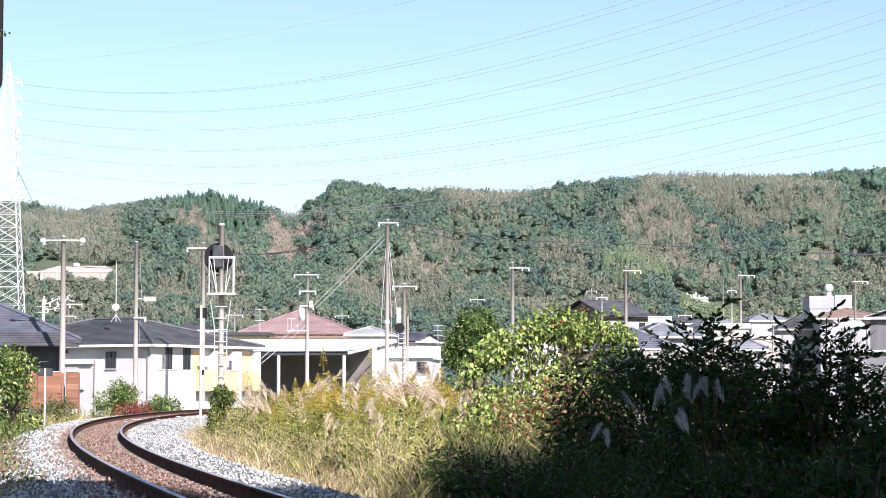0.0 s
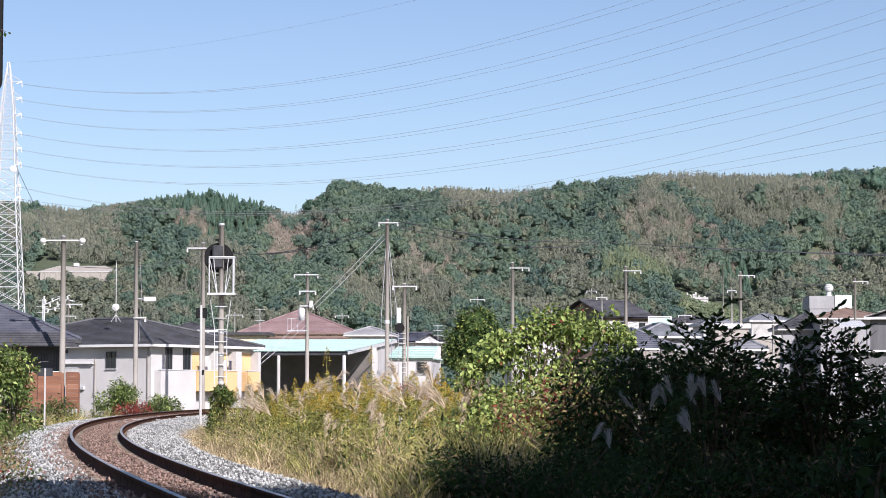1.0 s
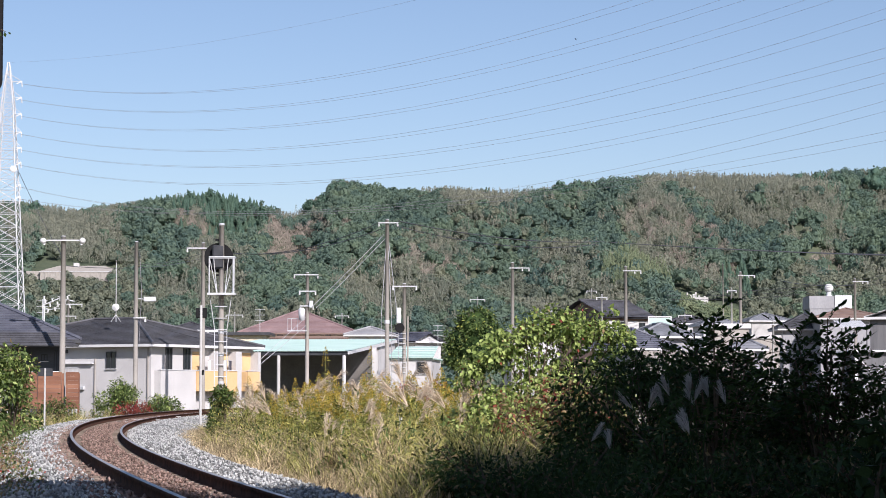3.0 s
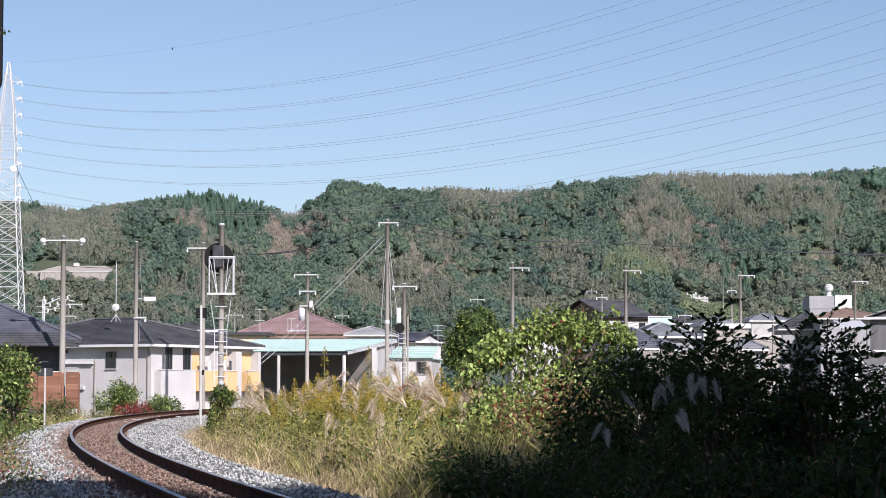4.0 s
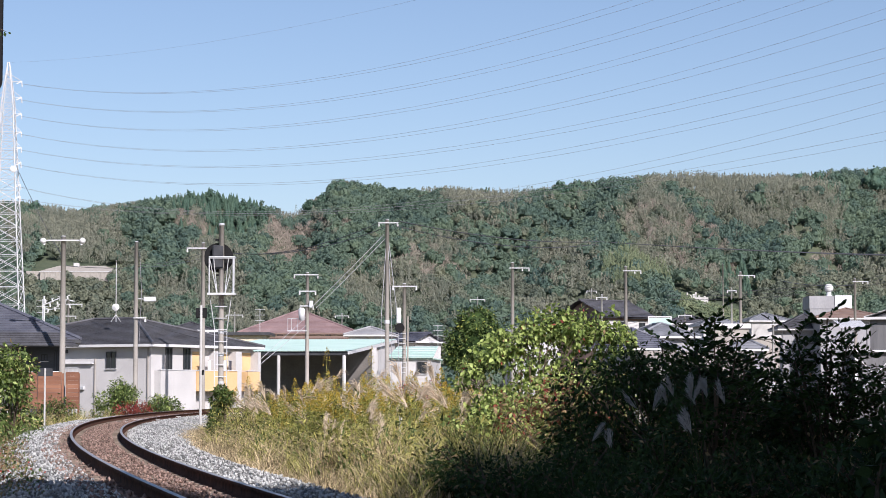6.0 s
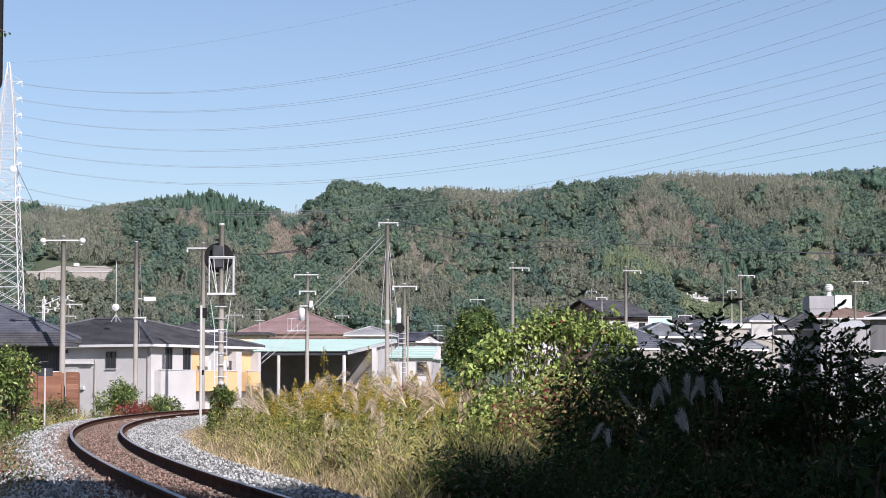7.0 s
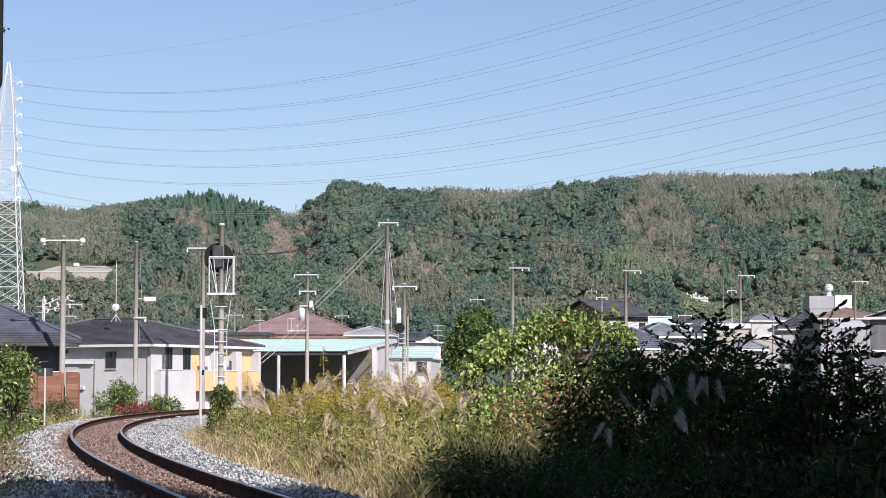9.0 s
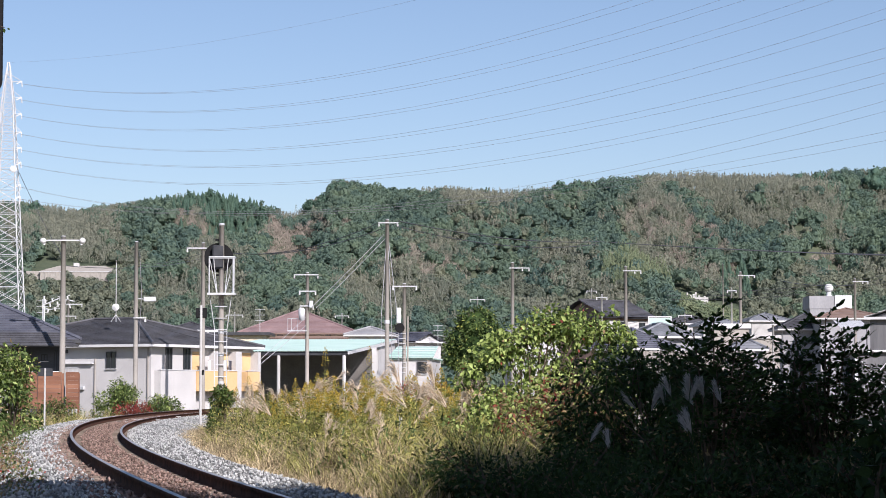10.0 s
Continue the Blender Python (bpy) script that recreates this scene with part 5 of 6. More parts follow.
def limbs(lumps, base=(0, 0, 0), r=0.05):
    sh = Shape()
    b = Vector(base)
    for i, (x, y, z, q) in enumerate(lumps):
        e = Vector((x, y, z))
        m = b.lerp(e, 0.5) + Vector((0.12 * math.sin(i * 2.1), 0.12 * math.cos(i * 1.7), 0.1))
        sh.tube([b, m, e], r, 6, r * 0.3)
        for j in range(3):
            a = i * 1.3 + j * 2.1
            sh.tube([m.lerp(e, 0.4 + 0.2 * j), e + Vector((math.cos(a) * q * 0.7, math.sin(a) * q * 0.7, q * (0.2 + 0.3 * j)))], r * 0.4, 4, r * 0.12)
    return sh


def shrub(name, at, lumps, leaves, label, category="shrub", group="", stem=0.05, sway=0.0):
    """leaves: (count, (size), wide, material, part name)."""
    ob = thing(name, at, label, category, group)
    part("branchwork", limbs(lumps[::4] if len(lumps) > 40 else lumps, r=stem), "bark", ob)
    for n, size, wide, mat, pname in leaves:
        part(pname, big_mesh(pname, *lump_leaves(lumps, n, size, wide), mat), "", ob, kind="stuff")
    if sway:
        SWAY.append((ob, sway))
    return ob


def pinnate(tips, n_leaf, length=(0.34, 0.52), leaflet=(0.07, 0.115)):
    """Compound leaves round branch tips (x, y, z, spread): they rise, then arch over."""
    cs, ds, ss = [], [], []
    stalks = Shape()
    for x, y, z, sp in tips:
        for k in range(n_leaf):
            a = 2.4 * k + rng.uniform(-0.4, 0.4)
            el = rng.uniform(-0.05, 1.05)
            L = rng.uniform(*length) * sp
            d0 = np.array([math.cos(a) * math.cos(el), math.sin(a) * math.cos(el), math.sin(el)])
            o = np.array([x, y, z]) - np.array([0, 0, 0.42 * (k + rng.random()) / n_leaf])
            pts = [o + d0 * L * t + np.array([0, 0, -0.3 * L * t * t]) for t in (j / 6 for j in range(7))]
            stalks.tube([pts[0], pts[3], pts[6]], 0.005, 3, 0.002)
            side = unit(np.cross(d0, [0, 0, 1.0]))
            for j in range(1, 7):
                for sg in (-1, 1):
                    cs.append(pts[j])
                    ds.append(side * sg * 0.7 + d0 * 0.45 + np.array([0, 0, 0.12]) + rng.normal(0, 0.2, 3))
                    ss.append(rng.uniform(*leaflet) * (0.75 + 0.3 * math.sin(math.pi * j / 7)))
            cs.append(pts[6])
            ds.append(d0 + np.array([0, 0, -0.35]))
            ss.append(leaflet[1])
    return oval_leaves(np.array(cs), np.array(ds), np.array(ss), 0.37), stalks


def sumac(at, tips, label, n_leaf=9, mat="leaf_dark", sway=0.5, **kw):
    tips = [(x, y, z * 1.06 - 0.04, sp) for x, y, z, sp in tips]
    tips += [(x * 1.15 + 0.06, 0.1 - y, z * 0.86, sp) for x, y, z, sp in tips]
    ob = thing("sumac_shrub", at, label, "shrub")
    (v, f), stalks = pinnate(tips, n_leaf, **kw)
    part("foliage", big_mesh("leaves", v, f, mat), "", ob, kind="stuff")
    part("leaf_stalk", stalks, "bark", ob, kind="stuff")
    sh = Shape()
    for i, (x, y, z, sp) in enumerate(tips):
        sh.tube([(0.05 * math.sin(i), 0.05 * math.cos(i), 0), (x * 0.4, y * 0.4, z * 0.5), (x, y, z)], 0.022, 6, 0.008)
    part("stalk", sh, "bark", ob)
    SWAY.append((ob, sway))
    return ob


def plume_fan(o, d, length, n, fan=0.17, droop=0.75):
    """The feathery head of a reed: fine strands along d from o."""
    t = rng.uniform(0, 0.75, n)
    base = o + d * (t * length)[:, None]
    a = rng.normal(0, fan, (n, 3)) + d * 1.0 + np.array([0.12 * np.sign(d[0]), 0, -0.3 * droop])
    L = rng.uniform(0.45, 0.8, n) * length * (1.1 - 0.5 * t)
    v1, f1 = leaf_quads(base, a, L, 0.045)
    tip = base + unit(a) * (L * 0.8)[:, None]
    v2, f2 = leaf_quads(tip, a + np.array([0.1 * np.sign(d[0]), 0, -droop]), L * 0.4, 0.09)
    return joined((v1, f1), (v2, f2))


def pampas(at, label, n_blade=85, n_plume=7, h=(1.0, 1.5), hp=(1.5, 2.05), lean=(0.35, 0.1), mat="blade_dry", spread=0.22, strands=34, plume_len=(0.26, 0.4), fan=0.17, head="plume"):
    ob = thing("pampas_grass", at, label, "grass", "pampas grass clumps")
    b = np.zeros((n_blade, 3))
    b[:, :2] = rng.normal(0, spread * 0.5, (n_blade, 2))
    ln = rng.normal(0, 0.35, (n_blade, 3)) * np.array([1, 1, 0])
    ln[:, 0] += lean[0] * 0.3
    part("blade", big_mesh("blades", *blades(b, rng.uniform(*h, n_blade), ln, rng.uniform(0.012, 0.022, n_blade), 4), mat), "", ob, kind="stuff")
    lots, stems = [], Shape()
    for k in range(n_plume):
        a = rng.uniform(0, 6.28)
        x, y = rng.normal(0, spread * 0.4, 2)
        H = hp[0] + (hp[1] - hp[0]) * rng.random() ** 0.8
        tip = np.array([x + rng.normal(lean[0], 0.16) * 0.6, y + rng.normal(lean[1], 0.16) * 0.6, H * 0.8])
        d = unit(np.array([rng.normal(lean[0], 0.2), rng.normal(lean[1], 0.2), 0.75]))
        stems.tube([(x, y, 0), (x * 0.6 + tip[0] * 0.4, y * 0.6 + tip[1] * 0.4, H * 0.45), tuple(tip), tuple(tip + d * 0.15)], 0.006, 3, 0.003)
        lots.append(plume_fan(tip, d, rng.uniform(*plume_len), strands, fan, 0.75 if head == "plume" else 0.15))
    # stalks of the shaded clumps are darkened by colour
    part("stalk", stems, "blade_green" if head == "plume" else "leaf_dark", ob, kind="stuff")
    part("plume", big_mesh("plumes", *joined(*lots), head), "", ob, "pale feathery seed heads", kind="stuff")
    return ob


def goldenrod(at, label, n=5, h=(1.3, 1.82)):
    ob = thing("goldenrod", at, label, "flower", "goldenrod plants")
    stems, lv, fl = Shape(), [], []
    for k in range(n):
        x, y = rng.normal(0, 0.16, 2)
        H = rng.uniform(*h)
        tx, ty = x + rng.normal(0, 0.08), y + rng.normal(0, 0.08)
        stems.tube([(x, y, 0), (tx, ty, H)], 0.006, 4, 0.003)
        m = 90
        t = rng.uniform(0.15, 0.92, m)
        c = np.stack([x + (tx - x) * t, y + (ty - y) * t, H * t], 1)
        d = unit(rng.normal(size=(m, 3)) * np.array([1, 1, 0.3]) + np.array([0, 0, 0.15]))
        lv.append(leaf_quads(c, d, rng.uniform(0.08, 0.15, m), 0.22))
        m = 125
        t = rng.random(m)
        r = 0.085 * (1 - t) ** 0.8 + 0.008
        a = rng.uniform(0, 6.28, m)
        c = np.stack([tx + r * np.cos(a), ty + r * np.sin(a), H * 0.83 + t * H * 0.19 + r * 0.3], 1)
        fl.append(leaf_quads(c, rng.normal(size=(m, 3)) + np.array([0, 0, 0.6]), rng.uniform(0.016, 0.034, m), 0.8))
    part("stalk", stems, "blade_green", ob, kind="stuff")
    part("foliage", big_mesh("leaves", *joined(*lv), "leaf_fresh"), "", ob, kind="stuff")
    part("blossom", big_mesh("blossom", *joined(*fl), "flower_yellow"), "", ob, "yellow flower spikes", kind="stuff")
    return ob


def leafy_weed(at, label, n=6, h=(0.9, 1.5)):
    """Upright stalks set with narrow drooping leaves all the way up."""
    ob = thing("leafy_weed", at, label, "weed", "leafy weeds in the grass")
    stems, lv = Shape(), []
    for k in range(n):
        x, y = rng.normal(0, 0.17, 2)
        H = rng.uniform(*h)
        tx, ty = x + rng.normal(0, 0.1), y + rng.normal(0, 0.1)
        stems.tube([(x, y, 0), (tx, ty, H)], 0.007, 4, 0.003)
        m = 110
        t = 0.12 + 0.88 * rng.random(m) ** 0.8
        c = np.stack([x + (tx - x) * t, y + (ty - y) * t, H * t], 1)
        d = unit(rng.normal(size=(m, 3)) * np.array([1, 1, 0.25]) + np.array([0, 0, 0.1]))
        lv.append(leaf_quads(c, d, rng.uniform(0.08, 0.16, m) * (1.15 - 0.5 * t), 0.24))
    part("stalk", stems, "blade_green", ob, kind="stuff")
    part("foliage", big_mesh("leaves", *joined(*lv), "leaf_fresh"), "", ob, kind="stuff")
    return ob


def tree(name, at, height, lumps, label, leaves, trunk=0.16, core="leaf_dark"):
    ob = thing(name, at, label, "tree")
    tr = Shape()
    top = max(q[2] for q in lumps)
    tr.tube([(0, 0, -0.3), (0.08, 0.05, top * 0.3), (0.0, 0.1, top * 0.6), (0.05, 0, top)], trunk, 9, trunk * 0.3)
    t = part("trunk", tr, "bark", ob)
    part("branchwork", limbs(lumps, (0, 0, top * 0.35), trunk * 0.4), "bark", t)
    # a leaf_dark core stands in for the shade inside the crown
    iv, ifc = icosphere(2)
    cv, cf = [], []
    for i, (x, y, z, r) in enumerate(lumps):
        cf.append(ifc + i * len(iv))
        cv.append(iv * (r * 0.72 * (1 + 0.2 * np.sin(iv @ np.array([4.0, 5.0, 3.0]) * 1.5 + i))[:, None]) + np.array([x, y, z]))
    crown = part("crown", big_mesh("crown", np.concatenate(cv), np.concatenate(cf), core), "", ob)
    for n, size, wide, mat in leaves:
        part("foliage", big_mesh("leaves", *lump_leaves(lumps, n, size, wide, inner=0.6), mat), "", crown, kind="stuff")
    return ob


def gz(x, y):
    return float(ground_z(x, y))


def rand_lumps(n, w, d, z0, z1, r, seed):
    g = np.random.default_rng(seed)
    return [(float(g.uniform(-w, w)), float(g.uniform(-d, d)), float(g.uniform(z0, z1)), float(g.uniform(*r))) for _ in range(n)]


def field_grass():
    def strip(name, n, s_rng, d_rng, h, w, mat, label, bias=1.0, hmax_d=None, lean=0.5):
        c = n // 22
        cs = s_rng[0] + (s_rng[1] - s_rng[0]) * rng.random(c) ** 1.4
        cd = d_rng[0] + (d_rng[1] - d_rng[0]) * rng.random(c) ** bias
        ch, ca = rng.uniform(0.6, 1.25, c), rng.normal(0, 0.35, (c, 2))
        k = rng.integers(0, c, n)
        s, d = cs[k] + rng.normal(0, 0.13, n), cd[k] + rng.normal(0, 0.11, n)
        x, y = along(s, d)
        keep = np.abs(x / y) < 0.215
        x, y, d, k = x[keep], y[keep], d[keep], k[keep]
        m = len(x)
        patch = ch[k] * (0.9 + 0.3 * np.sin(x * 1.9 + 1) * np.sin(y * 0.9 + 2))
        hh = rng.uniform(*h, m) * patch * np.clip((np.abs(d) - 1.9) / 2.0, 0.35, 1)
        ln = rng.normal(0, lean * 0.7, (m, 3)) * np.array([1, 1, 0])
        ln[:, :2] += ca[k]
        base = np.stack([x, y, ground_z(x, y) - 0.02], 1)
        v, f = blades(base, hh, ln, rng.uniform(*w, m), 3)
        tagged(new(name, big_mesh(name, v, f, mat)), label, "grass", kind="stuff")

    strip("dry_grass", 29000, (6, 62), (2.15, 9.5), (0.5, 1.15), (0.012, 0.024), "blade_dry", "straw-coloured dry grass beside the track", 1.3)
    strip("green_grass", 20000, (6, 62), (2.9, 10.5), (0.6, 1.35), (0.012, 0.024), "blade_green", "yellow-green tall grass beside the track", 1.1)
    strip("dry_grass", 7000, (20, 90), (2.1, 4.2), (0.25, 0.6), (0.012, 0.02), "blade_dry", "short dry grass at the ballast edge", 1.5)
    strip("green_grass", 9000, (18, 130), (-7.0, -2.2), (0.45, 1.05), (0.012, 0.022), "blade_green", "rough green weeds along the ballast", 1.0)
    strip("dry_grass", 6000, (12, 130), (-6.5, -2.1), (0.4, 1.0), (0.012, 0.022), "blade_dry", "brown withered weeds along the ballast", 1.0)
    # undergrowth grass takes leaf_dark, so its shade is partly colour
    strip("shade_grass", 16000, (2, 20), (3.4, 12), (0.4, 0.9), (0.008, 0.016), "leaf_dark", "green undergrowth grass, coloured darker for the shade", 1.0)
    strip("dry_grass", 9000, (8, 60), (2.2, 4.4), (0.5, 0.95), (0.010, 0.02), "blade_dry", "pale straw grass at the foot of the weeds", 1.0)
    strip("dry_grass", 8000, (8, 56), (2.5, 7.5), (0.35, 0.8), (0.010, 0.02), "blade_dry", "tangled straw bent over at the foot of the weeds", 1.0, lean=1.7)
    # broad weeds among the grass, in patches of their own height; leaf_mid ones paint shaded gaps
    for n, mat, top, size, lab, ph in ((36000, "leaf_weed", 1.0, (0.06, 0.14), "leafy yellow-green weeds mixed into tall grass", 0.0), (14000, "leaf_mid", 0.8, (0.07, 0.14), "dark green leafy weeds painting shaded gaps in tall grass", 2.2), (9000, "leaf_dry", 0.75, (0.05, 0.12), "rust-brown withered weeds mixed into tall grass", 4.1)):
        s = 6 + 58 * rng.random(n) ** 1.4
        d = 3.0 + 7.5 * rng.random(n)
        x, y = along(s, d)
        hp = 0.55 + 0.5 * np.sin(x * 1.7 + ph) * np.sin(y * 0.8 + 1 + ph) + 0.3 * np.sin(x * 4.1 + ph * 2) * np.sin(y * 2.3)
        k = (np.abs(x / y) < 0.21) & (rng.random(n) < np.clip(hp * 1.6, 0.1, 1))
        x, y, hp = x[k], y[k], hp[k]
        m = len(x)
        z = ground_z(x, y) + rng.random(m) ** 0.7 * np.clip(hp, 0.2, 1.1) * top * 1.35
        v, f = leaf_quads(np.stack([x, y, z], 1), rng.normal(size=(m, 3)) + np.array([0, 0, 0.5]), rng.uniform(*size, m), 0.26)
        tagged(new("meadow_weeds", big_mesh("meadow_weeds", v, f, mat)), lab, "weeds", kind="stuff")


def leaf_litter():
    """Withered creeping weeds over the outer edge of the ballast."""
    for n, mat, lab in ((5000, "leaf_dry", "brown withered creeping weeds over the ballast edge"), (700, "leaf_red", "dull red creeping weeds over the ballast edge"), (5500, "leaf_mid", "green creeping weeds over the ballast edge")):
        s = rng.uniform(2, 46, n) if mat == "leaf_mid" else rng.uniform(2, 26, n)
        d = -1.5 - rng.random(n) ** 1.2 * 1.6 + 0.14 * np.sin(s * 1.4)
        x, y = along(s, d)
        z = np.interp(d, [-3.6, -2.6, -1.75, -1.0], [-0.5, -0.46, -0.07, -0.06]) + rng.random(n) ** 2 * (0.1 + 0.35 * np.clip(-d - 1.5, 0, 1))
        v, f = leaf_quads(np.stack([x, y, z], 1), rng.normal(size=(n, 3)) + np.array([0, 0, 0.3]), rng.uniform(0.025, 0.065, n), 0.5)
        tagged(new("creeping_weeds", big_mesh("creeping_weeds", v, f, mat)), lab, "weeds", kind="stuff")


def plants():
    field_grass()
    leaf_litter()
    # clumps of plumed grass and goldenrod: a few shapes, then copies
    p_src = [pampas((-40.0 - i, -30.0, -0.5), "tall pampas grass with pale silky plumes", n_blade=120 + 10 * i, n_plume=3 + 2 * i, h=(0.8, 1.6), hp=(0.9, 1.9), strands=44, plume_len=(0.28, 0.44), lean=((0.45, 0.1), (-0.25, 0.2), (0.6, -0.2), (0.2, 0.1))[i], mat=("blade_green", "blade_dry")[i % 2]) for i in range(4)]
    g_src = [goldenrod((-40.0 - i, -34.0, -0.5), "tall goldenrod with yellow flower spikes", n=4 + i) for i in range(3)]
    spots = []
    while len(spots) < 48:
        D = 32 + 36 * rng.random()
        u = rng.uniform(430, 860)
        x = (u - 784) * D / 4000
        if float(offset(x, D)) > 3.6:
            spots.append((x, D))
    for k, (x, y) in enumerate(spots):
        m = pose(x, y, gz(x, y), 0, 0, float(rng.uniform(-60, 60))) @ Matrix.Scale(float(rng.uniform(0.7, 0.95) + (0.17 if y > 48 else 0.0)), 4)
        if k < 4:
            o = p_src[k]
            o.matrix_basis = m
        else:
            o = copy_thing(p_src[k % 4], m)
        SWAY.append((o, 1.3))
    spots = []
    while len(spots) < 90:
        D = 40 + 26 * rng.random()
        u = rng.choice([rng.uniform(440, 690), rng.uniform(540, 660), rng.uniform(690, 860)], p=[0.5, 0.3, 0.2])
        x = (u - 784) * D / 4000
        if float(offset(x, D)) > 3.8:
            spots.append((x, D))
    for k, (x, y) in enumerate(spots):
        m = pose(x, y, gz(x, y), 0, 0, float(rng.uniform(0, 360))) @ Matrix.Scale(float(rng.uniform(0.7, 1.1) + (0.12 if y > 50 else 0.0)), 4)
        if k < 3:
            o = g_src[k]
            o.matrix_basis = m
        else:
            o = copy_thing(g_src[k % 3], m)
        SWAY.append((o, 0.8))
    w_src = [leafy_weed((-48.0 - i, -34.0, -0.5), "tall leafy green weed among the grass", n=5 + i) for i in range(3)]
    spots = []
    while len(spots) < 46:
        D = 34 + 30 * rng.random()
        u = rng.choice([rng.uniform(470, 620), rng.uniform(430, 850), rng.uniform(690, 850)], p=[0.4, 0.35, 0.25])
        x = (u - 784) * D / 4000
        if float(offset(x, D)) > 3.7:
            spots.append((x, D))
    for k, (x, y) in enumerate(spots):
        m = pose(x, y, gz(x, y), 0, 0, float(rng.uniform(0, 360))) @ Matrix.Scale(float(rng.uniform(0.65, 1.0) + (0.1 if y > 48 else 0.0)), 4)
        o = w_src[k] if k < 3 else copy_thing(w_src[k % 3], m)
        o.matrix_basis = m
        SWAY.append((o, 0.8))
    # two goldenrod that stand above the rest
    for u, v, D in ((578, 612, 50), (668, 610, 52)):
        x = (u - 784) * D / 4000
        o = goldenrod((x, float(D), gz(x, D)), "tallest goldenrod rising above the grass", 1, (0.934 + (696 - v) * D / 4000 + 0.38, 0.934 + (696 - v) * D / 4000 + 0.42))
        SWAY.append((o, 1.2))
    # fuller heads that lean out of the grass
    hero = [pampas((-44.0 - i, -30.0, -0.5), "pampas grass with big arching silver plumes", 70, 4 + i, (0.7, 1.3), (1.15, 1.9), (0.7, 0.0) if i else (-0.55, 0.1), "blade_green", 0.2, 70, (0.36, 0.52)) for i in range(2)]
    for k, (u, D, q) in enumerate(((490, 50, 0.85), (520, 47, 0.9), (468, 54, 0.85), (505, 46, 0.8), (560, 44, 0.75), (612, 40, 0.7), (655, 45, 0.85), (700, 42, 0.85), (735, 45, 1.05), (768, 41, 0.95), (800, 43, 1.02))):
        x = (u - 784) * D / 4000
        m = pose(x, float(D), gz(x, D), 0, 0, float(rng.uniform(-25, 25))) @ Matrix.Scale(q, 4)
        o = copy_thing(hero[k % 2], m) if k > 1 else hero[k]
        o.matrix_basis = m
        SWAY.append((o, 1.6))
    # pampas in front of the dark shrubs, shade put into blade and plume colours
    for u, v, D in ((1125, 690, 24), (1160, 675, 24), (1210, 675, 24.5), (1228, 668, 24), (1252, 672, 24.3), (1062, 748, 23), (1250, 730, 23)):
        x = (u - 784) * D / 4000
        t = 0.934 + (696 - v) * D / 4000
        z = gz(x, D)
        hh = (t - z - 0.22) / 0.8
        o = pampas((x, float(D), z), "pampas grass with white plumes, colours dimmed for shade", 60, 2, (0.6, 1.1), (hh * 0.93, hh * 1.04), (0.05, 0.0), "leaf_dark", 0.16, 100, (0.19, 0.27), 0.125, "plume_white")
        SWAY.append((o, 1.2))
    # creeper-covered shrub; leaf_bright paints its sunny side, leaf_mid the shaded inside
    g = np.random.default_rng(17)
    lumps = []
    for k in range(96):
        x = -1.0 + 2.65 * ((k * 0.618) % 1)
        crest = np.interp(x, [-1.0, -0.7, -0.2, 0.3, 1.4, 1.65], [1.75, 2.1, 2.4, 2.62, 2.58, 2.3])
        lumps.append((x, float(g.uniform(-0.35, 0.35)), float(crest - 0.15 - (0.0 if k % 3 == 0 else 1.85 * g.random() ** 0.75)), float(g.uniform(0.13, 0.28))))
        if k % 5 == 0:
            lumps.append((x + 0.05, 0.0, float(crest + 0.06 + 0.12 * g.random()), 0.09))
    lumps += [(-0.55 + 0.15 * k, float(g.uniform(-0.1, 0.4)), float(g.uniform(1.0, 1.95)), 0.3) for k in range(15)]
    shrub("creeper_shrub", (1.28, 36.0, gz(1.28, 36)), lumps, [(7600, (0.05, 0.11), 0.7, "leaf_bright", "foliage"), (4200, (0.045, 0.10), 0.6, "leaf_mid", "lower_foliage"), (260, (0.05, 0.09), 0.5, "leaf_red", "red_foliage"), (500, (0.05, 0.10), 0.5, "leaf_dry", "withered_foliage")],
          "big-leaved bright green creeper shrub with some red leaves", stem=0.018, sway=0.35)
    shrub("bramble", (1.85, 34.2, gz(1.85, 34.2)), rand_lumps(12, 0.85, 0.4, 0.6, 1.4, (0.3, 0.5), 5), [(1300, (0.06, 0.11), 0.5, "leaf_bright", "foliage"), (1000, (0.05, 0.10), 0.5, "leaf_red", "red_foliage"), (1900, (0.05, 0.11), 0.5, "leaf_dry", "withered_foliage")],
          "tangled bramble with red and withered leaves", sway=0.3)
    # shrubs with feathered leaves; leaf_dark adds shade to their own green
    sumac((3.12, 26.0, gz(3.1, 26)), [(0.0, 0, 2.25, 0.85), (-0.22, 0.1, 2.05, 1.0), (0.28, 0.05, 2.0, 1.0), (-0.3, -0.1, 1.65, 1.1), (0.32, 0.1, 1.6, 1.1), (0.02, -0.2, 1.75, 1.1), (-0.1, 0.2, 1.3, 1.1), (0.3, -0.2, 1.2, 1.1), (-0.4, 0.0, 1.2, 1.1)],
          "green sumac with feathered leaves, coloured darker for the shade", 9)
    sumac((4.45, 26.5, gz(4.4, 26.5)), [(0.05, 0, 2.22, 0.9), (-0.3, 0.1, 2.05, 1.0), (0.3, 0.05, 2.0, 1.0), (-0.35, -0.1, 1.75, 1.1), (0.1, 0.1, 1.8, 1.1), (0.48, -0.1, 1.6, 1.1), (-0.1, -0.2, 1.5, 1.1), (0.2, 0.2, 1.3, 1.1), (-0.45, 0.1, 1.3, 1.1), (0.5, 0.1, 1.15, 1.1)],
          "green sumac with feathered leaves, coloured darker for the shade", 9)
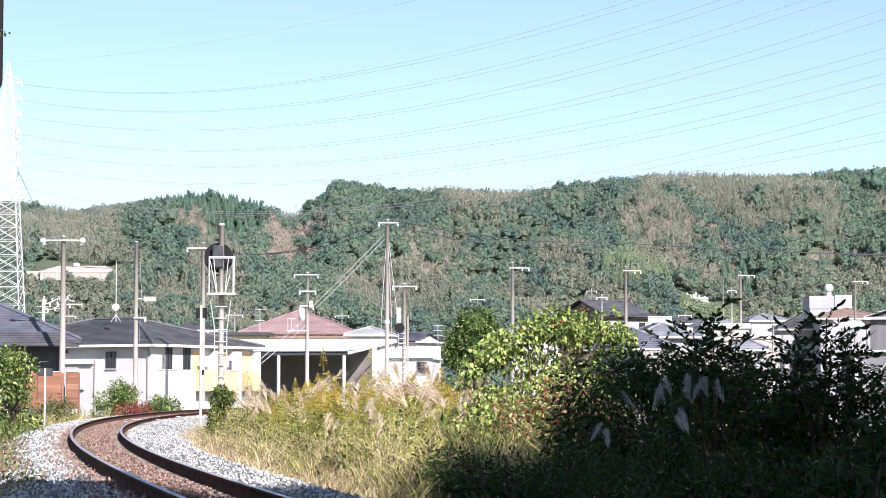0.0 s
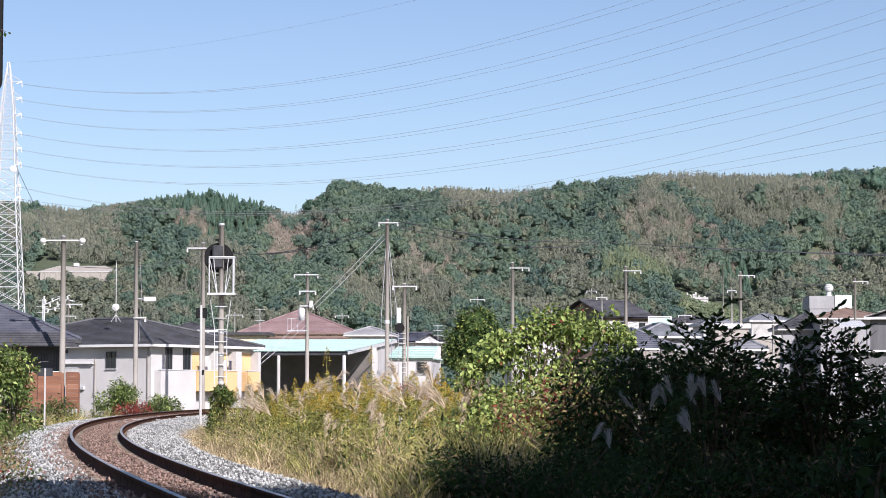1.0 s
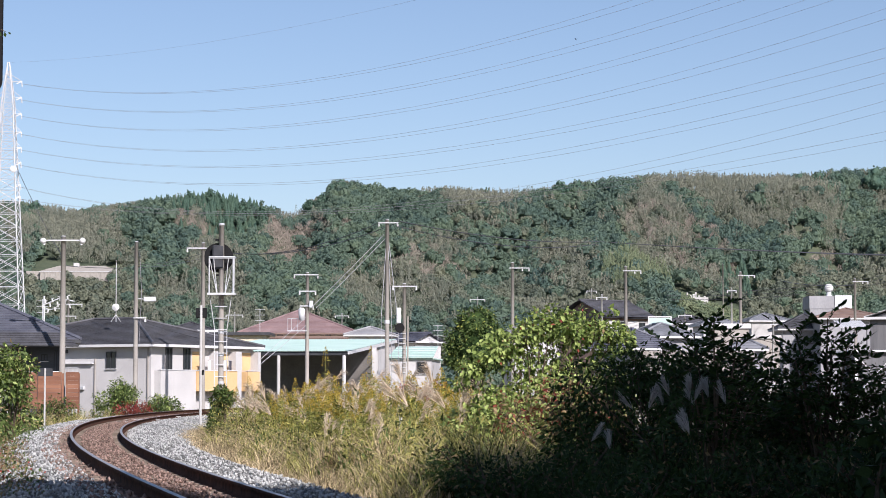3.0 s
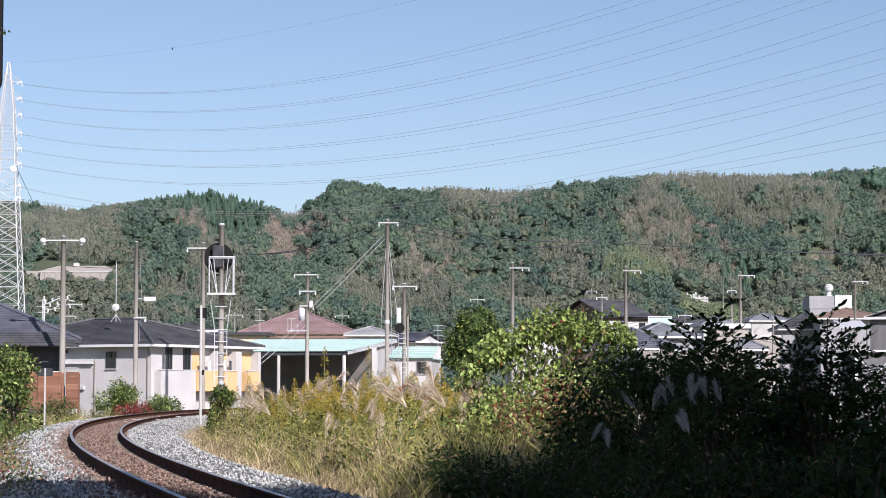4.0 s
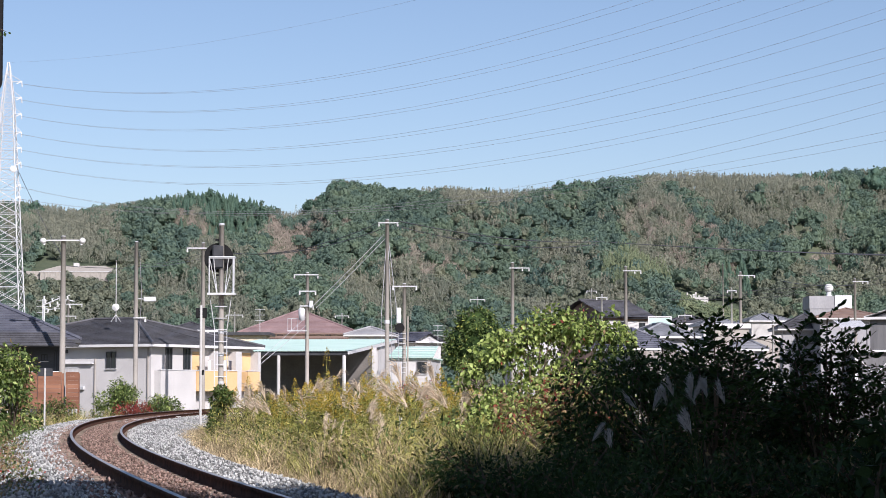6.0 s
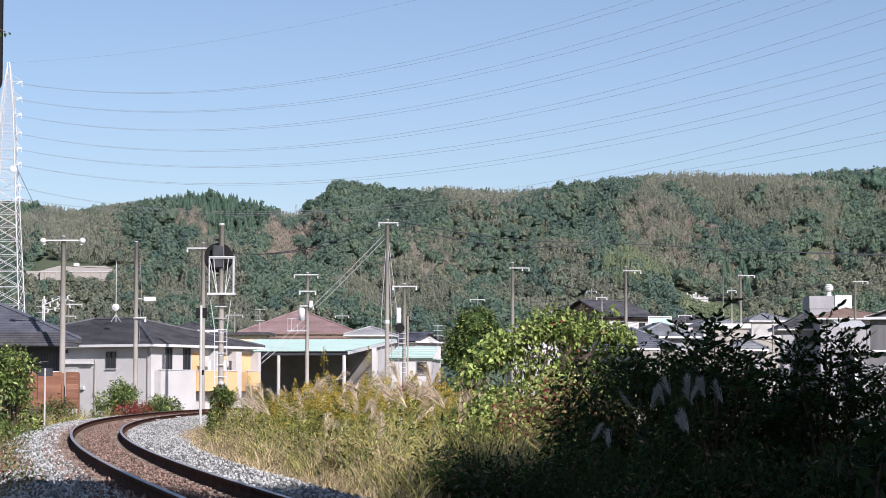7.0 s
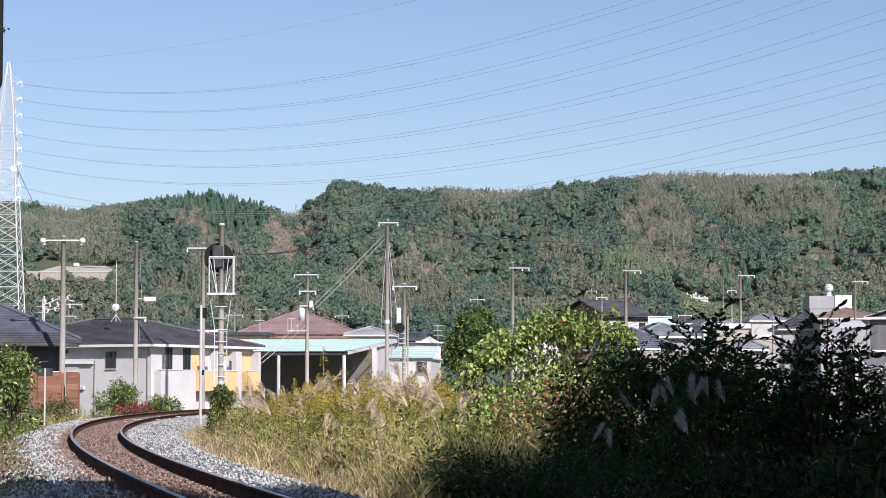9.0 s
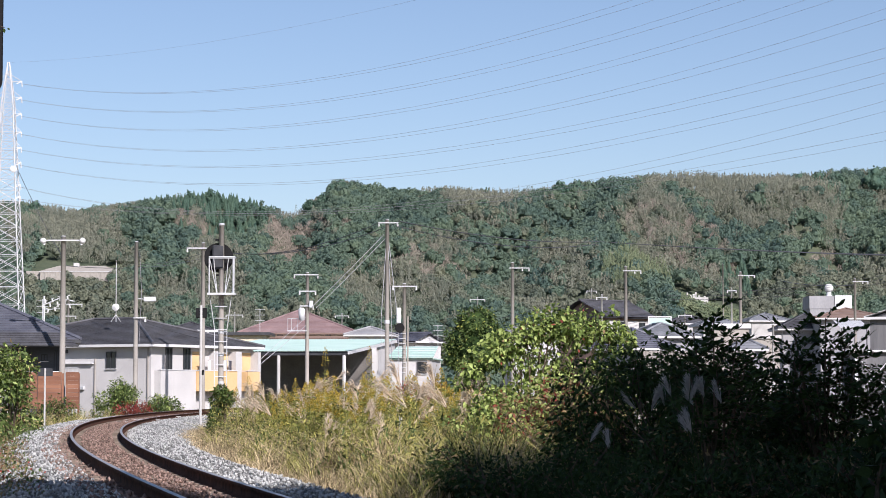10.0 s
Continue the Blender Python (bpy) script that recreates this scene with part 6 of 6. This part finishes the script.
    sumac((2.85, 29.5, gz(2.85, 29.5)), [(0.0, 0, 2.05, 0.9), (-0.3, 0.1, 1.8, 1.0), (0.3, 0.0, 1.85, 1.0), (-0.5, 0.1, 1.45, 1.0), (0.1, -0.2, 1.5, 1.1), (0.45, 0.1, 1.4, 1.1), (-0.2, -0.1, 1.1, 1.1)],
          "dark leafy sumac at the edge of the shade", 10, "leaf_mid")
    shrub("dark_shrub", (2.75, 28.6, gz(2.75, 28.6)), rand_lumps(24, 0.6, 0.4, 0.5, 1.75, (0.25, 0.4), 14), [(5200, (0.05, 0.10), 0.5, "leaf_dark", "foliage")], "dense green shrub, coloured darker for the shade", stem=0.018, sway=0.2)
    shrub("dark_shrub", (3.0, 27.5, gz(3.0, 27.5)), rand_lumps(30, 1.5, 0.5, 0.4, 1.7, (0.32, 0.46), 11), [(6200, (0.05, 0.10), 0.5, "leaf_dark", "foliage"), (500, (0.05, 0.1), 0.5, "leaf_dry", "withered_foliage")], "dense green shrub, coloured darker for the shade", stem=0.018, sway=0.2)
    shrub("dark_shrub", (4.7, 26.8, gz(4.7, 26.8)), rand_lumps(28, 1.1, 0.5, 0.3, 1.6, (0.32, 0.46), 12), [(4600, (0.05, 0.10), 0.5, "leaf_dark", "foliage"), (400, (0.05, 0.1), 0.5, "leaf_dry", "withered_foliage")], "dense green shrub, coloured darker for the shade", stem=0.018, sway=0.2)
    shrub("dark_shrub", (3.85, 28.2, gz(3.85, 28.2)), rand_lumps(26, 0.9, 0.4, 0.5, 1.7, (0.3, 0.44), 13), [(3600, (0.05, 0.10), 0.5, "leaf_dark", "foliage")], "dense green shrub, coloured darker for the shade", stem=0.018, sway=0.2)
    # undergrowth, its shade deepened by the leaf_dark colour
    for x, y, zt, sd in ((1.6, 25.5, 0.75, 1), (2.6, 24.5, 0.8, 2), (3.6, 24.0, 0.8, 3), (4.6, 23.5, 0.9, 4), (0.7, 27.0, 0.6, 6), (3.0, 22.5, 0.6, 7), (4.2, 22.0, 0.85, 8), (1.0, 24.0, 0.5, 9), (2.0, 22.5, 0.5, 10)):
        shrub("low_shrub", (x, y, gz(x, y)), rand_lumps(8, 0.6, 0.35, 0.15, zt, (0.22, 0.36), sd), [(3000, (0.04, 0.09), 0.4, "leaf_dark", "foliage"), (160, (0.05, 0.1), 0.4, "leaf_dry", "withered_foliage")], "low undergrowth shrub, coloured darker for the shade", group="undergrowth shrubs")
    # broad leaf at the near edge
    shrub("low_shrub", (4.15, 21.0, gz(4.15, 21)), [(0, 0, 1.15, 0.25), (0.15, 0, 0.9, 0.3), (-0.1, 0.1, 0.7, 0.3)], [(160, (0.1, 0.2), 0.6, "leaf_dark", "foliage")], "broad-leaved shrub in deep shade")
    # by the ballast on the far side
    # sunlit_foliage: paler leaves all over, painting the sun on this shrub
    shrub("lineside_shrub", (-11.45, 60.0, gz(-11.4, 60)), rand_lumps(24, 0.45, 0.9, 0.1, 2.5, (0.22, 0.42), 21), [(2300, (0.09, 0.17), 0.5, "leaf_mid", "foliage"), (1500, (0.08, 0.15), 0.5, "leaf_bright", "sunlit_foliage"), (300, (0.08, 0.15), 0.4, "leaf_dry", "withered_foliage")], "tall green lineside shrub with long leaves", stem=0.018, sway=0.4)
    shrub("lineside_shrub", (-9.35, 46.0, gz(-9.3, 46)), rand_lumps(9, 0.35, 0.8, 0.3, 1.0, (0.3, 0.45), 22), [(2200, (0.08, 0.15), 0.5, "leaf_mid", "foliage"), (700, (0.07, 0.13), 0.4, "leaf_dry", "withered_foliage")], "green and brown weedy lineside shrub", sway=0.3)
    shrub("withered_shrub", (-6.5, 32.0, gz(-6.5, 32)), rand_lumps(14, 0.45, 1.6, 0.05, 0.4, (0.2, 0.3), 23), [(1300, (0.05, 0.1), 0.5, "leaf_dry", "foliage"), (140, (0.05, 0.1), 0.5, "leaf_red", "red_foliage")], "reddish-brown withered weeds by the ballast")
    # sunlit_foliage here is leaf_weed, a lighter colour for leaves in sun
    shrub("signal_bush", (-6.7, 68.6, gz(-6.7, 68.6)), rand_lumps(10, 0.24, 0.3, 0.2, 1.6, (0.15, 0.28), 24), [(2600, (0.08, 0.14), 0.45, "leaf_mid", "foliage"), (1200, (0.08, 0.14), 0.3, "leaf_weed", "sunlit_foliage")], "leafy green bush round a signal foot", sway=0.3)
    for u, D, w, zt, n, m2, lab, sd in ((198, 113, 0.9, 1.9, 3200, "leaf_bright", "rounded green bush before a white house", 31), (236, 112, 0.6, 0.7, 900, "leaf_red", "low bush with crimson autumn leaves", 32), (290, 116, 0.8, 0.95, 1800, "leaf_bright", "low green bush beside the track", 33), (95, 105, 1.0, 0.8, 1300, "leaf_dry", "brown weedy bush beside the track", 34)):
        x = (u - 784) * D / 4000
        z = gz(x, D)
        # leaf_bright paints sun on the green bushes; red and brown are own colour
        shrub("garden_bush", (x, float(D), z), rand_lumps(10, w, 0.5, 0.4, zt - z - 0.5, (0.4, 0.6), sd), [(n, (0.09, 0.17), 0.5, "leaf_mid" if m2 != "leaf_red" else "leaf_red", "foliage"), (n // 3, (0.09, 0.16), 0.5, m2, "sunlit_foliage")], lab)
    x = -0.96
    shrub("red_bush", (x, 78.0, gz(x, 78)), rand_lumps(8, 0.9, 0.4, 0.8, 1.6, (0.3, 0.45), 35), [(1500, (0.08, 0.14), 0.4, "leaf_red", "foliage"), (500, (0.08, 0.14), 0.4, "leaf_dry", "withered_foliage")], "dull red autumn bush behind the grass")
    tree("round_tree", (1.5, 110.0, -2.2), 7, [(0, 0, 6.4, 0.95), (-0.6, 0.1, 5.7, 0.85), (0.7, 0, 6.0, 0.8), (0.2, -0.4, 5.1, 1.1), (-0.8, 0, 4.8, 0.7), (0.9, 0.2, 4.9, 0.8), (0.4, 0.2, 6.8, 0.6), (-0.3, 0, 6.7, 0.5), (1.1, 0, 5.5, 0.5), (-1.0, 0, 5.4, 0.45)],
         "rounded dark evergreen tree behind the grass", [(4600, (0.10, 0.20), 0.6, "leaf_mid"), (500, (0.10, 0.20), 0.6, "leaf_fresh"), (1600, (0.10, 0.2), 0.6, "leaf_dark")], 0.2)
    tree("small_tree", (27.15, 140.0, -2.2), 5, [(0, 0, 4.6, 0.9), (0.6, 0, 4.0, 0.9), (-0.2, 0, 3.7, 0.8)], "small round tree beside a shed", [(2200, (0.12, 0.22), 0.6, "leaf_mid")], 0.14)
    # crowns that stand out on the skyline, in haze-tinted wood_conifer
    for u, v, w, fir in ((602, 314, 1.0, 0), (640, 328, 0.8, 0), (575, 340, 0.8, 0), (862, 334, 0.6, 0), (992, 320, 0.6, 0), (1022, 317, 0.75, 0), (1418, 304, 0.8, 0), (1452, 301, 0.9, 0), (1484, 306, 0.7, 0), (1552, 292, 1.1, 0), (60, 354, 0.7, 0), (548, 352, 0.55, 0), (333, 336, 0.8, 1), (371, 333, 0.95, 1), (384, 341, 0.8, 1), (428, 351, 0.7, 1), (462, 354, 0.8, 1)):
        x = (u - 784) * 1045 / 4000
        z = gz(x, 1045)
        h = 0.934 + (696.4 - v) * 1045 / 4000 - z
        if fir:
            lumps = [(0, 0, h * 0.35, 3.0 * w), (0.1, 0, h * 0.55, 2.3 * w), (0, 0.1, h * 0.74, 1.5 * w), (0, 0, h - 1.0, 0.9 * w)]
        else:
            lumps = [(0, 0, h - 3.0 * w, 3.0 * w), (-3.2 * w, 0, h - 6.0 * w, 2.8 * w), (3.3 * w, 0.5, h - 6.4 * w, 2.9 * w), (0.4, -1.0, h - 7.5 * w, 4.0 * w), (-1.5 * w, 0.3, h - 4.0 * w, 2.2 * w)]
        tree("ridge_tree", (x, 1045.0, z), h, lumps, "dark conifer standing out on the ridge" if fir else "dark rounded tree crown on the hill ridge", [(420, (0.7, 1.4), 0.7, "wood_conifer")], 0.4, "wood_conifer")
    # tall trees added out of view, whose shade falls across the foreground
    for k, (x, y, top) in enumerate(((5.4, 4.2, 17.0), (8.8, 5.0, 17.9), (12.2, 5.4, 18.6), (15.6, 5.6, 19.0), (19.2, 5.6, 18.8), (22.8, 5.0, 18.0), (7.2, -0.5, 16.5), (10.6, 0.2, 17.5), (14.0, 0.4, 18.0))):
        g = np.random.default_rng(40 + k)
        lumps = [(float(g.uniform(-1.4, 1.4)), float(g.uniform(-1.3, 0.7)), float(3.2 + (top - 4.6) * i / 21), float(g.uniform(1.35, 1.8))) for i in range(22)]
        tree("shade_tree", (x, y, gz(x, y)), 10, lumps, "unseen dense broadleaf tree added to shade the railway edge", [(3000, (0.25, 0.45), 0.6, "leaf_mid")], 0.28)
    # more unseen trees, placed to cut sun and sky off the shrubs
    for k, (x, y, rise) in enumerate(((6.5, 12.0, 8.0), (7.2, 15.0, 8.0), (9.2, 17.0, 8.0), (10.0, 22.5, 4.8), (11.2, 28.5, 6.0), (12.6, 34.5, 8.0))):
        g = np.random.default_rng(70 + k)
        lumps = [(float(g.uniform(-1.3, 1.6)), float(g.uniform(-1.6, 1.6)), float(2.5 + rise * i / 15), float(g.uniform(1.4, 1.9))) for i in range(16)]
        tree("shade_tree", (x, y, gz(x, y)), 10, lumps, "unseen dense broadleaf tree added to darken the shaded shrubs", [(2600, (0.25, 0.45), 0.6, "leaf_mid")], 0.26)


def near_things():
    # black rounded plate on a post, and a hanging twig, close to the camera
    pl = thing("signal_plate", (-2.62, 12.0, -0.5), "black rounded steel plate on a post, edge only", "sign")
    r, n = 0.09, 8
    x1, zb, zt, x0 = (-2.36, 12.00, 2.76)[0] + 2.62, 2.52 + 0.5, 3.22 + 0.5, -0.26
    out = []
    for cx, cz, a0 in ((x1 - r, zb + r, -90), (x1 - r, zt - r, 0), (x0 + r, zt - r, 90), (x0 + r, zb + r, 180)):
        out += [(cx + r * math.cos(radians(a0 + i * 90 / n)), cz + r * math.sin(radians(a0 + i * 90 / n))) for i in range(n + 1)]
    m = len(out)
    part("plate", Shape().add([(a, 0, b) for a, b in out] + [(a, 0.03, b) for a, b in out], [tuple(range(m)), tuple(reversed(range(m, 2 * m)))] + [(i, (i + 1) % m, m + (i + 1) % m, m + i) for i in range(m)]), "black", pl)
    part("post", Shape().tube([(0, 0.09, -0.2), (0, 0.09, zt)], 0.05, 10), "dark_metal", pl)
    tw = thing("hanging_twig", (-2.38, 11.60, 2.85), "thin twig with a few dark hanging leaves", "twig")
    part("stem", Shape().tube([(-0.3, 0, 0.15), (-0.03, 0, 0.02), (0.12, 0, -0.05)], 0.003, 4, 0.0015), "bark", tw)
    c = np.array([(0.11, 0, -0.05), (0.13, 0, -0.05), (0.09, 0, -0.05)])
    v, f = leaf_quads(c, np.array([(0.2, 0.1, -1.0), (0.9, 0.1, -0.75), (-0.3, 0.1, -1.0)]), np.array([0.028, 0.02, 0.03]), 0.65, up=np.array([0, 4.0, 0]))
    part("foliage", big_mesh("leaves", v, f, "leaf_dark"), "", tw)
    bird = thing("flying_insect", (-1.18, 14.00, 3.10), "tiny dark insect flying across the sky", "insect")
    part("body", Shape().lathe([(0.001, -0.006), (0.003, -0.003), (0.0035, 0.0), (0.002, 0.005), (0.001, 0.007)], n=6), "black", bird)
    for sg in (-1, 1):
        part("wing", Shape().add([(0, 0, 0.002), (sg * 0.008, 0.004, 0.005), (sg * 0.009, -0.002, 0.006), (sg * 0.003, -0.004, 0.003)], [(0, 1, 2, 3)]), "dark_metal", bird)
    return tw, bird


plants()
TWIG, INSECT = near_things()


def motions():
    """Plants sway in a light wind about their feet; an insect crosses the sky."""
    for k, (ob, amount) in enumerate(SWAY):
        x, y, z = ob.location
        rz = math.degrees(ob.rotation_euler.z)
        ph, period = k * 1.7, 1.9 + 0.23 * (k % 7)
        rows = []
        for i in range(21):
            t = i * 0.5
            a = amount * (0.7 * math.sin(2 * math.pi * t / period + ph) + 0.3 * math.sin(2 * math.pi * t / 4.7 + ph * 0.6))
            b = amount * 0.5 * math.sin(2 * math.pi * t / (period * 1.3) + ph * 2)
            rows.append((t, pose(x, y, z, b, a, rz)))
        walk(ob, rows)
    x, y, z = TWIG.location
    drift = ((0.0, 0.0), (1.0, 0.0), (2.0, -0.5), (2.5, 0.4), (4.0, -1.0), (4.5, -0.2), (5.0, 0.2), (5.5, -0.2), (7.0, 0.2), (7.5, -1.3), (8.0, 0.6), (9.0, -2.4), (10.0, -2.4))
    walk(TWIG, [(t, pose(x + 0.004 * a, y, z - 0.0045 * a, 0, 2.0 * a, 0)) for t, a in drift])
    walk(INSECT, [(0.0, pose(11.0, 14.0, 4.6)), (2.2, pose(*(2.88, 14.00, 3.25))), (3.0, pose(*(0.83, 14.00, 3.14))), (3.8, pose(*(-1.18, 14.00, 3.11))), (3.9, pose(*(-1.44, 14.00, 3.14))), (4.0, pose(*(-1.69, 14.00, 3.08))), (4.1, pose(*(-1.95, 14.00, 3.04))), (4.2, pose(*(-2.25, 14.00, 2.96))), (4.6, pose(*(-3.33, 14.00, 2.86))), (10.0, pose(-12.0, 14.0, 3.6))])


motions()
